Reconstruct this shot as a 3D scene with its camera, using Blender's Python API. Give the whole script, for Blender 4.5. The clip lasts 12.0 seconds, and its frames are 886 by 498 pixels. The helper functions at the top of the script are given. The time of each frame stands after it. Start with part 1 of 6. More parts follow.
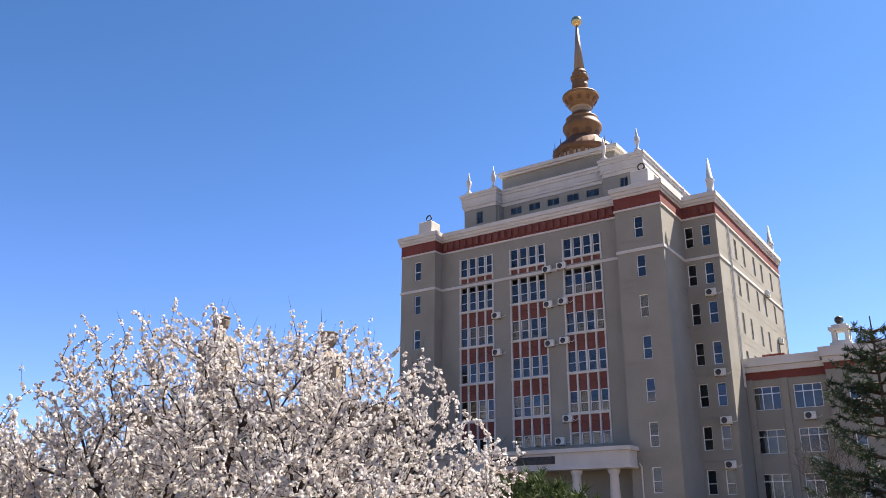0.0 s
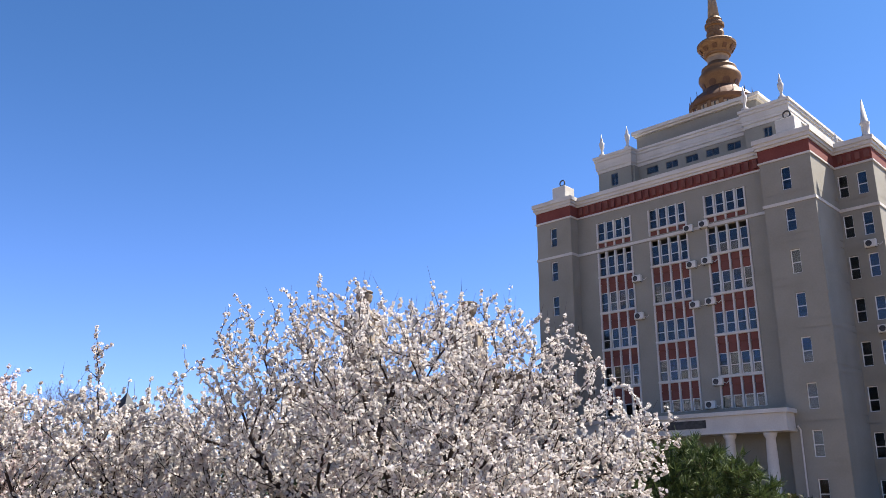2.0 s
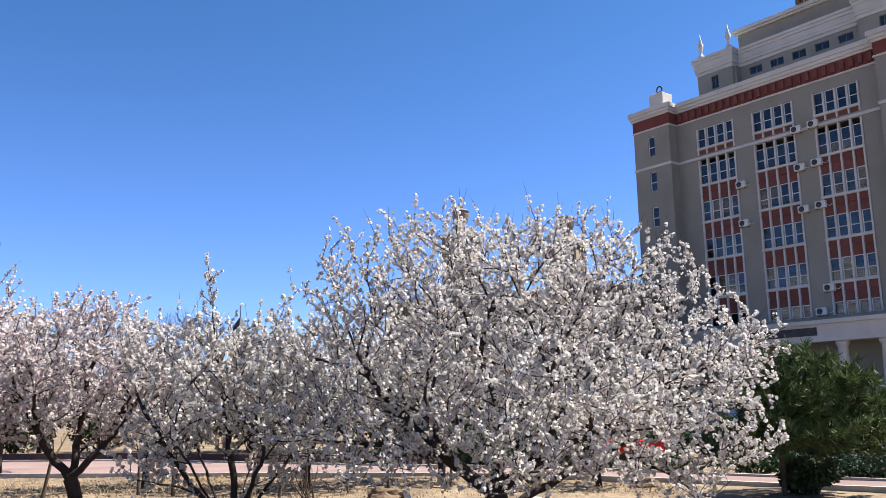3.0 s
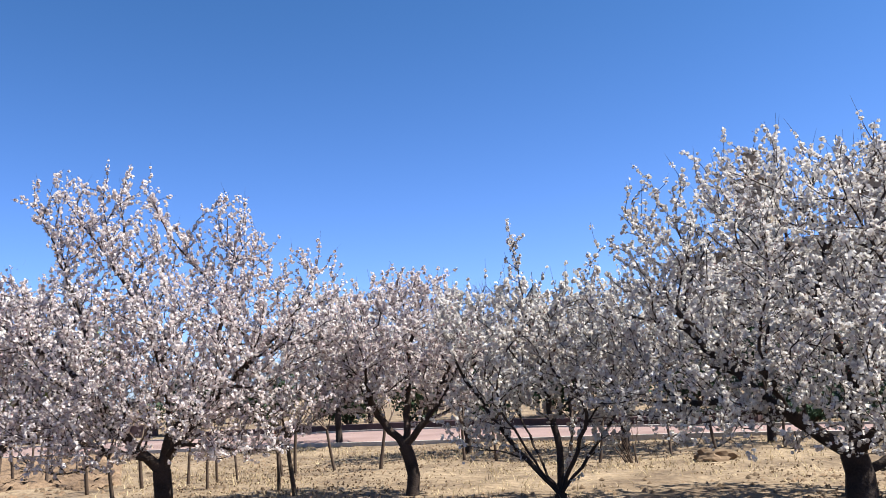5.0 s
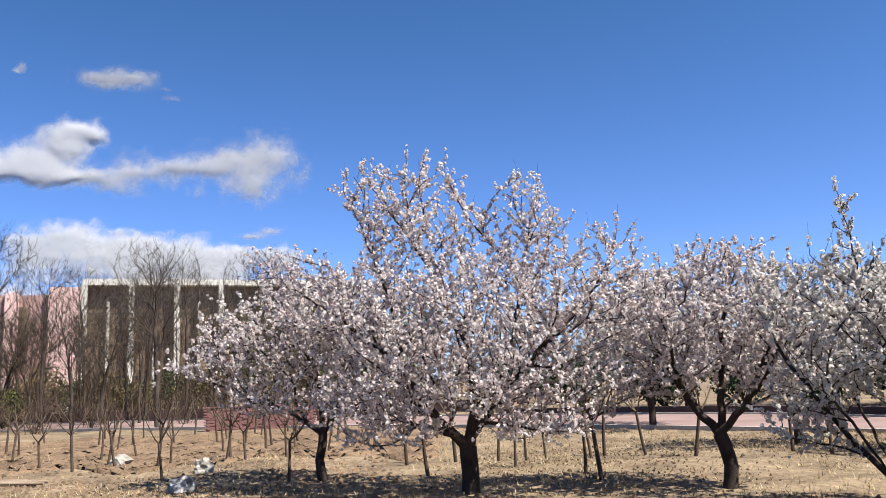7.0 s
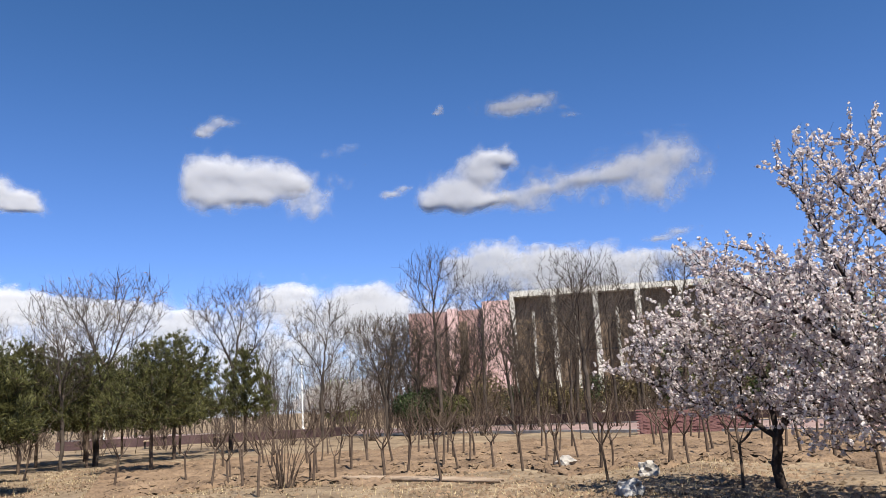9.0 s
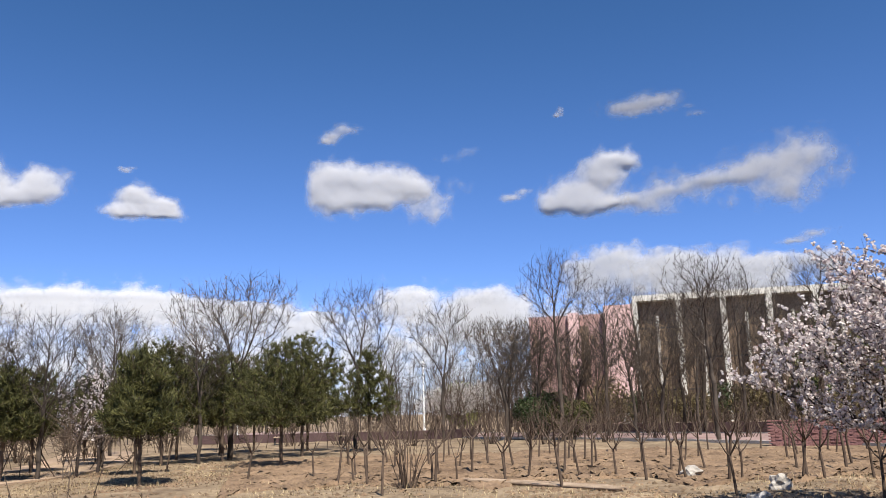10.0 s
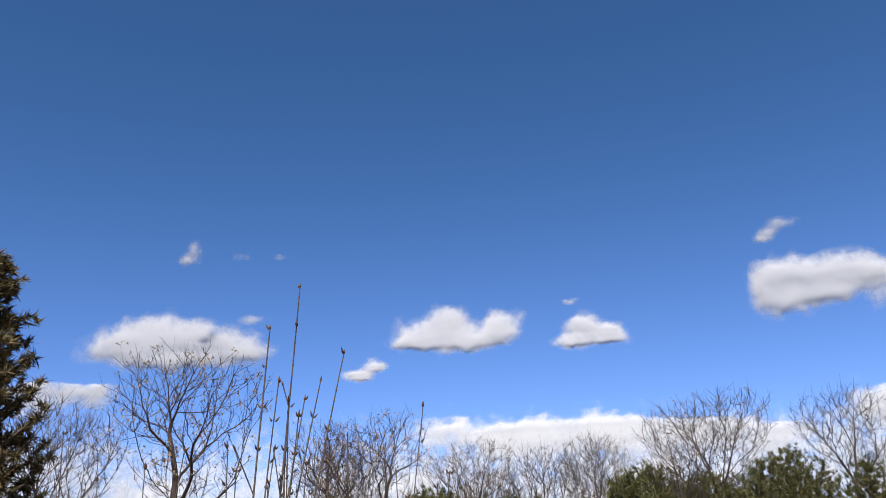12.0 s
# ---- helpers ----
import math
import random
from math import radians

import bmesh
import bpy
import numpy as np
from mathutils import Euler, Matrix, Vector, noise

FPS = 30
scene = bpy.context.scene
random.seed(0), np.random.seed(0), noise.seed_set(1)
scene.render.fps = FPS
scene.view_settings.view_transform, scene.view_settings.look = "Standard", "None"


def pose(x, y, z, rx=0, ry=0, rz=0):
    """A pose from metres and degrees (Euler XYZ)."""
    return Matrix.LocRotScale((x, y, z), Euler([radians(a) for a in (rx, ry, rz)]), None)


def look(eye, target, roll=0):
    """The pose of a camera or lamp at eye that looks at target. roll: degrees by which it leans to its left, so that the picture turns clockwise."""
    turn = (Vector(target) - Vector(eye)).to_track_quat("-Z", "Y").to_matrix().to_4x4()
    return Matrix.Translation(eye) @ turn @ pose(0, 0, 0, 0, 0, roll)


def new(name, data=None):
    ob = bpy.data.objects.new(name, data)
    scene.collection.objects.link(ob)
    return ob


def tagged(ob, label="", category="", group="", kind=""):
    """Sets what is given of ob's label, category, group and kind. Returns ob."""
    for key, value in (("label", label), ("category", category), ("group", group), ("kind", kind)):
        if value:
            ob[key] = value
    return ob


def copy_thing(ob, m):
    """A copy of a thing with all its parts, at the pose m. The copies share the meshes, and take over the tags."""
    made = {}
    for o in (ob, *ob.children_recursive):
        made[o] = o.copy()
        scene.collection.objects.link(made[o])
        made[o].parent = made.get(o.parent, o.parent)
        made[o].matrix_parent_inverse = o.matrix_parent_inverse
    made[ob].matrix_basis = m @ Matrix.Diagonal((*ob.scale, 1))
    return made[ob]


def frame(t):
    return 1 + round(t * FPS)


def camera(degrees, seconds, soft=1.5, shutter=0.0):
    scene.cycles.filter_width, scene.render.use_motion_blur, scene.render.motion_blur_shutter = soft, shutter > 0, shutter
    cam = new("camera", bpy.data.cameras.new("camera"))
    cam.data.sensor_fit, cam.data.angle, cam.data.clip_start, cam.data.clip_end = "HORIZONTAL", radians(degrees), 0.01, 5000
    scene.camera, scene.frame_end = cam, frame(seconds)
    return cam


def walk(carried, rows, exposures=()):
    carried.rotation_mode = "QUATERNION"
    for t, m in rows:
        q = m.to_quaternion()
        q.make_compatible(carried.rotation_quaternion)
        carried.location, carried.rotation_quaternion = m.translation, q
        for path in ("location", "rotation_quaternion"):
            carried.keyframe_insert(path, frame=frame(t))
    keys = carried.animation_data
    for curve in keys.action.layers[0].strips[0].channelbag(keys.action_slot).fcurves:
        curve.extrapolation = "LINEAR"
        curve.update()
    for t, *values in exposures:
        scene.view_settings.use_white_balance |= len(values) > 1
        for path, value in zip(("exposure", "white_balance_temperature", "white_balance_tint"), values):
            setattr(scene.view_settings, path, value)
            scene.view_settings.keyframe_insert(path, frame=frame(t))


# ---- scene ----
cam = camera(56.00, 12.0, soft=0.5)
# seconds, place, pitch, roll, yaw
PATH = [
    (0.0, 0.26, -0.25, 1.61, 18.93, -0.28, -0.30),
    (0.5, 0.24, -0.29, 1.61, 18.74, -0.50, 0.54),
    (1.0, 0.22, -0.20, 1.62, 18.76, -0.81, 1.30),
    (1.5, 0.21, -0.11, 1.63, 18.86, -0.94, 4.37),
    (2.0, 0.22, -0.11, 1.63, 16.73, -0.22, 9.44),
    (2.5, 0.20, -0.05, 1.62, 13.23, 0.52, 12.75),
    (3.0, 0.21, -0.08, 1.61, 11.13, 0.70, 16.44),
    (3.2, 0.24, 0.09, 1.61, 10.77, 0.81, 18.65),
    (4.8, -0.10, 0.14, 1.60, 9.43, 3.18, 33.88),
    (5.0, -0.23, 0.24, 1.59, 9.44, 3.37, 36.53),
    (5.5, -0.30, 0.46, 1.60, 9.64, 4.10, 42.41),
    (6.0, -0.42, 0.57, 1.61, 9.61, 4.04, 46.89),
    (6.5, -0.47, 0.65, 1.61, 9.00, 3.16, 52.21),
    (7.0, -0.51, 0.81, 1.61, 9.04, 2.20, 57.83),
    (7.5, -0.84, 0.64, 1.60, 9.58, 1.11, 64.02),
    (7.7, -0.92, 0.63, 1.60, 9.76, 1.57, 67.37),
    (9.3, -1.13, 0.75, 1.57, 10.75, 2.92, 88.31),
    (9.5, -1.03, 0.74, 1.57, 10.86, 2.67, 89.40),
    (10.0, -1.02, 0.73, 1.58, 11.15, 1.66, 94.09),
    (10.5, -0.81, 0.62, 1.58, 12.89, 2.27, 102.55),
    (11.0, -0.68, 0.46, 1.59, 16.02, 2.81, 109.30),
    (11.5, -0.62, 0.42, 1.59, 18.85, 2.78, 117.54),
    (12.0, -0.58, 0.39, 1.59, 20.34, 2.67, 124.98),
]
EXPOSURES = [(0.0, 1.66, 7050, 14), (1.5, 1.63, 6900, 14), (3.0, 1.46, 6500, 10), (5.0, 1.37, 6450, 9), (6.0, 1.19, 6500, 9), (7.5, 1.22, 6650, 9), (9.5, 1.0, 6650, 10), (12.0, 1.0, 6700, 11)]
walk(cam, [(t, pose(x, y, z, 90 + p, r, w)) for t, x, y, z, p, r, w in PATH], EXPOSURES)

# ---- daylight ----
SUN_AZ, SUN_EL = 64.0, 55.0
world = bpy.data.worlds.new("sky")
scene.world = world
world.use_nodes = True
wn, wl = world.node_tree.nodes, world.node_tree.links
sky = wn.new("ShaderNodeTexSky")
sky.sky_type = "NISHITA"
sky.sun_disc = False
sky.sun_elevation, sky.sun_rotation = radians(SUN_EL), radians(SUN_AZ)
sky.altitude, sky.air_density, sky.dust_density, sky.ozone_density = 1200, 1.0, 0.9, 4.0
deep = wn.new("ShaderNodeMix")
deep.data_type, deep.blend_type = "RGBA", "MULTIPLY"
deep.inputs[0].default_value = 1.0
steep = wn.new("ShaderNodeGamma")
steep.inputs[1].default_value = 1.12
wl.new(sky.outputs[0], steep.inputs[0])
wl.new(steep.outputs[0], deep.inputs[6])
height, sep, band, shade = wn.new("ShaderNodeTexCoord"), wn.new("ShaderNodeSeparateXYZ"), wn.new("ShaderNodeMapRange"), wn.new("ShaderNodeMix")
shade.data_type, band.interpolation_type = "RGBA", "SMOOTHSTEP"
wl.new(height.outputs["Generated"], sep.inputs[0])
wl.new(sep.outputs["Z"], band.inputs["Value"])
band.inputs["From Min"].default_value, band.inputs["From Max"].default_value = 0.0, 0.55
wl.new(band.outputs[0], shade.inputs[0])
shade.inputs[6].default_value, shade.inputs[7].default_value = (0.825, 0.935, 1.37, 1), (0.53, 0.85, 1.07, 1)
wl.new(shade.outputs[2], deep.inputs[7])
wl.new(deep.outputs[2], wn["Background"].inputs[0])
wn["Background"].inputs[1].default_value = 0.051

sun_data = bpy.data.lights.new("sun", "SUN")
sun_data.energy, sun_data.angle, sun_data.color = 5.0, radians(0.6), (1.0, 0.96, 0.89)
sun = new("sun", sun_data)
se, sa = radians(SUN_EL), radians(SUN_AZ)
sun.matrix_world = look((90 * math.sin(sa) * math.cos(se), 90 * math.cos(sa) * math.cos(se), 90 * math.sin(se)), (0, 0, 0))


# ---- materials ----
def mat(name, dark, light, rough=0.85, scale=2.0, fine=30.0, bump=0.25, metal=0.0, island=0.0, spec=0.2, trans=0.0, per_object=0.0, rise=0.02):
    """A surface whose colour wanders between dark and light at two scales, with fine relief."""
    m = bpy.data.materials.new(name)
    m.use_nodes = True
    n, k = m.node_tree.nodes, m.node_tree.links
    b = n["Principled BSDF"]
    tc = n.new("ShaderNodeTexCoord")
    big, small = n.new("ShaderNodeTexNoise"), n.new("ShaderNodeTexNoise")
    for q, s, d in ((big, scale, 5), (small, fine, 3)):
        q.inputs["Scale"].default_value = s
        q.inputs["Detail"].default_value = d
        k.new(tc.outputs["Object"], q.inputs["Vector"])
    add = n.new("ShaderNodeMath")
    add.operation = "MULTIPLY_ADD"
    k.new(small.outputs[0], add.inputs[0])
    add.inputs[1].default_value = 0.5
    half = n.new("ShaderNodeMath")
    half.operation = "MULTIPLY_ADD"
    k.new(big.outputs[0], half.inputs[0])
    half.inputs[1].default_value, half.inputs[2].default_value = 1.1, -0.3
    k.new(half.outputs[0], add.inputs[2])
    value = add.outputs[0]
    for amount, kind, socket in ((island, "ShaderNodeNewGeometry", "Random Per Island"), (per_object, "ShaderNodeObjectInfo", "Random")):
        if amount:
            g, e = n.new(kind), n.new("ShaderNodeMath")
            e.operation = "MULTIPLY_ADD"
            k.new(g.outputs[socket], e.inputs[0])
            e.inputs[1].default_value = amount
            f = n.new("ShaderNodeMath")
            f.operation = "ADD"
            k.new(value, e.inputs[2])
            f.inputs[1].default_value = -amount / 2
            k.new(e.outputs[0], f.inputs[0])
            value = f.outputs[0]
    ramp = n.new("ShaderNodeValToRGB")
    ramp.color_ramp.elements[0].position, ramp.color_ramp.elements[1].position = 0.18, 0.82
    ramp.color_ramp.elements[0].color, ramp.color_ramp.elements[1].color = (*dark, 1), (*light, 1)
    k.new(value, ramp.inputs[0])
    k.new(ramp.outputs[0], b.inputs["Base Color"])
    b.inputs["Roughness"].default_value, b.inputs["Metallic"].default_value = rough, metal
    b.inputs["Specular IOR Level"].default_value = spec
    if bump:
        u = n.new("ShaderNodeBump")
        u.inputs["Strength"].default_value, u.inputs["Distance"].default_value = bump, rise
        k.new(small.outputs[0], u.inputs["Height"])
        k.new(u.outputs[0], b.inputs["Normal"])
    if trans:
        t, mix = n.new("ShaderNodeBsdfTranslucent"), n.new("ShaderNodeMixShader")
        k.new(ramp.outputs[0], t.inputs[0])
        mix.inputs[0].default_value = trans
        k.new(b.outputs[0], mix.inputs[1])
        k.new(t.outputs[0], mix.inputs[2])
        k.new(mix.outputs[0], n["Material Output"].inputs[0])
    return m


def glass(name, tint):
    m = bpy.data.materials.new(name)
    m.use_nodes = True
    b = m.node_tree.nodes["Principled BSDF"]
    b.inputs["Base Color"].default_value = (*tint, 1)
    b.inputs["Roughness"].default_value, b.inputs["Transmission Weight"].default_value = 0.03, 1.0
    b.inputs["IOR"].default_value = 1.5
    return m


M_BARK = mat("dark_bark", (0.014, 0.01, 0.009), (0.06, 0.043, 0.035), 0.9, 3, 45, 0.6)
M_BARK_GREY = mat("grey_bark", (0.027, 0.021, 0.017), (0.092, 0.072, 0.058), 0.9, 2, 40, 0.5)
M_BARK_BROWN = mat("sapling_bark", (0.04, 0.027, 0.02), (0.115, 0.082, 0.06), 0.85, 4, 60, 0.4)
M_BLOSSOM = mat("white_petals", (0.5, 0.455, 0.425), (0.73, 0.705, 0.668), 0.9, 1.2, 20, 0, island=0.6, spec=0.05, trans=0.4)
M_BLOSSOM_PINK = mat("pale_pink_petals", (0.52, 0.437, 0.426), (0.765, 0.72, 0.703), 0.9, 1.2, 20, 0, island=0.7, spec=0.05, trans=0.48)
M_CALYX = mat("red_calyx", (0.1, 0.03, 0.03), (0.28, 0.1, 0.09), 0.8, 3, 30, 0, island=0.6)
M_WAND = mat("grey_brown_shoot_bark", (0.03, 0.023, 0.019), (0.1, 0.08, 0.066), 0.75, 20, 160, 0.4)
M_BUD = mat("brown_buds", (0.03, 0.02, 0.015), (0.085, 0.055, 0.038), 0.8, 3, 30, 0, island=0.5)
M_SEED = mat("dry_seed_clusters", (0.12, 0.085, 0.05), (0.3, 0.22, 0.13), 0.9, 3, 30, 0, island=0.6, trans=0.2)
M_PINE = mat("pine_needles", (0.018, 0.021, 0.008), (0.115, 0.112, 0.036), 0.65, 2.2, 12, 0, island=0.7, trans=0.15)
M_PINE_FRESH = mat("fresh_green_needles", (0.02, 0.036, 0.011), (0.1, 0.14, 0.043), 0.65, 2.2, 12, 0, island=0.7, trans=0.15)
M_SPRUCE = mat("spruce_needles", (0.012, 0.024, 0.014), (0.05, 0.085, 0.04), 0.65, 1.2, 12, 0, island=0.6, trans=0.1)
M_CYPRESS = mat("winter_bronzed_cypress_foliage", (0.03, 0.026, 0.012), (0.13, 0.1, 0.045), 0.75, 1.5, 12, 0, island=0.7, trans=0.1)
M_HEDGE = mat("hedge_leaves", (0.014, 0.025, 0.009), (0.055, 0.08, 0.028), 0.6, 1.2, 12, 0, island=0.6, trans=0.1)
M_SCRUB = mat("dry_scrub_leaves", (0.07, 0.054, 0.028), (0.2, 0.16, 0.08), 0.8, 1.2, 12, 0, island=0.7, trans=0.15)
M_WILLOW = mat("young_willow_leaves", (0.12, 0.15, 0.04), (0.3, 0.32, 0.1), 0.7, 1.2, 12, 0, island=0.6, trans=0.25)
M_GROUND = mat("dry_grass_soil", (0.075, 0.05, 0.033), (0.28, 0.211, 0.136), 0.95, 0.8, 5, 0.9, rise=0.12)
M_SOIL = mat("tilled_brown_soil", (0.065, 0.041, 0.026), (0.255, 0.172, 0.108), 0.95, 0.9, 11, 0.9, rise=0.06)
M_GRASS = mat("straw_grass", (0.2, 0.145, 0.08), (0.5, 0.4, 0.24), 0.9, 0.8, 10, 0, island=0.7, trans=0.2)
M_LITTER = mat("fallen_leaves", (0.1, 0.07, 0.044), (0.26, 0.18, 0.115), 0.9, 0.8, 10, 0, island=0.8, trans=0.3)
M_PAVING = mat("pinkish_paving", (0.17, 0.115, 0.105), (0.27, 0.195, 0.178), 0.95, 0.5, 14, 0.3, spec=0.03)
M_TRACK = mat("bare_earth_track", (0.2, 0.14, 0.095), (0.34, 0.25, 0.175), 0.95, 0.5, 14, 0.5)
M_KERB = mat("pale_kerb_stone", (0.27, 0.25, 0.22), (0.45, 0.42, 0.38), 0.85, 1, 14, 0.3)
M_DARKWALL = mat("dark_red_stone", (0.045, 0.026, 0.026), (0.11, 0.07, 0.068), 0.7, 1, 14, 0.3)
M_WALL = mat("taupe_render", (0.222, 0.208, 0.17), (0.285, 0.27, 0.226), 0.9, 0.35, 6, 0.15)
M_WHITE = mat("white_trim_paint", (0.44, 0.415, 0.375), (0.58, 0.56, 0.515), 0.75, 0.5, 8, 0.12)
M_RED = mat("oxide_red_render", (0.13, 0.035, 0.028), (0.2, 0.062, 0.05), 0.85, 0.5, 8, 0.2)
M_SPANDREL = mat("brick_red_panel", (0.13, 0.047, 0.038), (0.195, 0.075, 0.06), 0.85, 0.8, 8, 0.2)
M_GOLD = mat("weathered_gold_paint", (0.12, 0.064, 0.029), (0.22, 0.125, 0.06), 0.6, 0.7, 6, 0.3, metal=0.15)
M_GOLD_DARK = mat("dark_bronze_paint", (0.085, 0.042, 0.022), (0.145, 0.075, 0.042), 0.6, 0.7, 6, 0.3, metal=0.1)
M_GOLD_PALE = mat("pale_gold_paint", (0.24, 0.17, 0.11), (0.36, 0.27, 0.18), 0.6, 0.7, 6, 0.15, metal=0.1)
M_NEEDLE = mat("dull_needle_cladding", (0.16, 0.125, 0.1), (0.26, 0.21, 0.17), 0.5, 0.7, 6, 0.15, metal=0.2)
M_BALL = mat("polished_gold", (0.4, 0.29, 0.13), (0.6, 0.46, 0.24), 0.22, 0.7, 6, 0.02, metal=0.9)
M_GLASS = glass("window_glass", (0.5, 0.56, 0.6))
M_FRAME = mat("white_plastic_frame", (0.68, 0.68, 0.66), (0.82, 0.82, 0.8), 0.4, 2, 30, 0.05)
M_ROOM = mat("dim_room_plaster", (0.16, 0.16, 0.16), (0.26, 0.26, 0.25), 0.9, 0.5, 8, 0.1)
M_AC = mat("off_white_enamel", (0.5, 0.49, 0.44), (0.66, 0.65, 0.6), 0.5, 3, 30, 0.1)
M_BLACK = mat("dark_grey_metal", (0.03, 0.03, 0.03), (0.08, 0.08, 0.08), 0.5, 3, 30, 0.1, metal=0.4)
M_ROOF = mat("roof_felt", (0.13, 0.13, 0.13), (0.24, 0.23, 0.22), 0.9, 0.6, 8, 0.2)
M_BEIGE = mat("beige_stone_render", (0.2, 0.165, 0.125), (0.28, 0.235, 0.18), 0.9, 0.5, 8, 0.2)
M_SLATE = mat("dark_slate", (0.025, 0.03, 0.032), (0.07, 0.075, 0.08), 0.6, 0.8, 8, 0.3)
M_PINKWALL = mat("pink_render", (0.27, 0.165, 0.15), (0.385, 0.25, 0.23), 0.85, 0.3, 5, 0.15)
M_PINKLIT = mat("sunlit_pink_render", (0.5, 0.33, 0.31), (0.64, 0.45, 0.42), 0.85, 0.3, 5, 0.15)
M_BROWNGLASS = mat("brown_glazed_cladding", (0.1, 0.068, 0.046), (0.2, 0.145, 0.1), 0.55, 0.3, 4, 0.05, spec=0.3)
M_PALE = mat("pale_concrete", (0.44, 0.42, 0.375), (0.62, 0.595, 0.54), 0.8, 0.4, 6, 0.15)
M_STONE = mat("grey_granite", (0.19, 0.17, 0.15), (0.4, 0.37, 0.33), 0.9, 2.5, 14, 0.8)
M_STONE_MARK = mat("mottled_marble", (0.05, 0.045, 0.04), (0.5, 0.48, 0.45), 0.85, 4.5, 9, 0.8)
M_WOOD = mat("weathered_plank", (0.17, 0.12, 0.08), (0.34, 0.26, 0.19), 0.85, 2, 30, 0.3)
M_BRICK = mat("red_brick", (0.15, 0.074, 0.07), (0.24, 0.125, 0.116), 0.9, 3, 30, 0.4, per_object=0.3)
M_REDCLOTH = mat("bright_red_cloth", (0.55, 0.02, 0.015), (0.75, 0.05, 0.035), 0.8, 2, 30, 0.1)
M_LAMPWHITE = mat("white_enamel", (0.65, 0.65, 0.63), (0.8, 0.8, 0.78), 0.4, 2, 30, 0.05)


# ---- building tools ----
def at(az, d, z=0.0):
    """A place on the ground d metres off, az degrees to the left of the first heading."""
    return Vector((-d * math.sin(radians(az)), d * math.cos(radians(az)), z))


def mesh_np(name, verts, faces, materials, smooth=False, slots=None):
    """A mesh from an array of corners and a list of index arrays (each n x 3 or n x 4)."""
    me = bpy.data.meshes.new(name)
    verts = np.asarray(verts, np.float32).reshape(-1, 3)
    faces = [np.asarray(f, np.int32) for f in faces if len(f)]
    loops = np.concatenate([f.ravel() for f in faces])
    sizes = np.concatenate([np.full(len(f), f.shape[1], np.int32) for f in faces])
    me.vertices.add(len(verts))
    me.vertices.foreach_set("co", verts.ravel())
    me.loops.add(len(loops))
    me.loops.foreach_set("vertex_index", loops)
    me.polygons.add(len(sizes))
    me.polygons.foreach_set("loop_start", np.concatenate([[0], np.cumsum(sizes)[:-1]]).astype(np.int32))
    for m in materials:
        me.materials.append(m)
    if slots is not None:
        me.polygons.foreach_set("material_index", np.asarray(slots, np.int32))
    if smooth:
        me.polygons.foreach_set("use_smooth", np.ones(len(sizes), bool))
    me.update(calc_edges=True)
    return me


def put(name, me, parent=None, label="", m=None, kind=""):
    ob = new(name, me)
    if m is not None:
        ob.matrix_basis = m
    if parent is not None:
        ob.parent = parent
    return tagged(ob, label, kind=kind)


def part(name, bm, material, parent=None, label="", smooth=False, m=None):
    me = bpy.data.meshes.new(name)
    bm.normal_update()
    bm.to_mesh(me)
    bm.free()
    if smooth:
        for p in me.polygons:
            p.use_smooth = True
    me.materials.append(material)
    return put(name, me, parent, label, m)


def root(name, m, label, category, group="", kind=""):
    ob = new(name)
    ob.empty_display_size = 0.3
    ob.matrix_basis = m
    return tagged(ob, label, category, group, kind)


def box(bm, x0, x1, y0, y1, z0, z1, bevel=0.0):
    vs = bmesh.ops.create_cube(bm, size=1.0, matrix=Matrix.LocRotScale(((x0 + x1) / 2, (y0 + y1) / 2, (z0 + z1) / 2), None, (x1 - x0, y1 - y0, z1 - z0)))["verts"]
    if bevel:
        es = list({e for v in vs for e in v.link_edges})
        bmesh.ops.bevel(bm, geom=es, offset=bevel, segments=1, affect="EDGES")
    return bm


def boxes(*rows, bevel=0.0):
    bm = bmesh.new()
    for r in rows:
        box(bm, *r, bevel=bevel)
    return bm


def lathe(profile, sides=24, cx=0.0, cy=0.0, bm=None):
    """A turned body: profile rows of (radius, height), from below upwards."""
    bm = bm or bmesh.new()
    rings = []
    for r, z in profile:
        rings.append([bm.verts.new((cx + r * math.cos(2 * math.pi * i / sides), cy + r * math.sin(2 * math.pi * i / sides), z)) for i in range(sides)])
    for a, b in zip(rings, rings[1:]):
        for i in range(sides):
            j = (i + 1) % sides
            bm.faces.new((a[i], a[j], b[j], b[i]))
    bm.faces.new(rings[-1])
    bm.faces.new(list(reversed(rings[0])))
    return bm


def rod(bm, a, b, r0, r1=None, sides=6):
    a, b = Vector(a), Vector(b)
    r1 = r0 if r1 is None else r1
    q = (b - a).to_track_quat("Z", "Y")
    rings = [[bm.verts.new(p + q @ Vector((r * math.cos(2 * math.pi * i / sides), r * math.sin(2 * math.pi * i / sides), 0))) for i in range(sides)] for p, r in ((a, r0), (b, r1))]
    for i in range(sides):
        j = (i + 1) % sides
        bm.faces.new((rings[0][i], rings[0][j], rings[1][j], rings[1][i]))
    bm.faces.new(rings[1])
    bm.faces.new(list(reversed(rings[0])))
    return bm


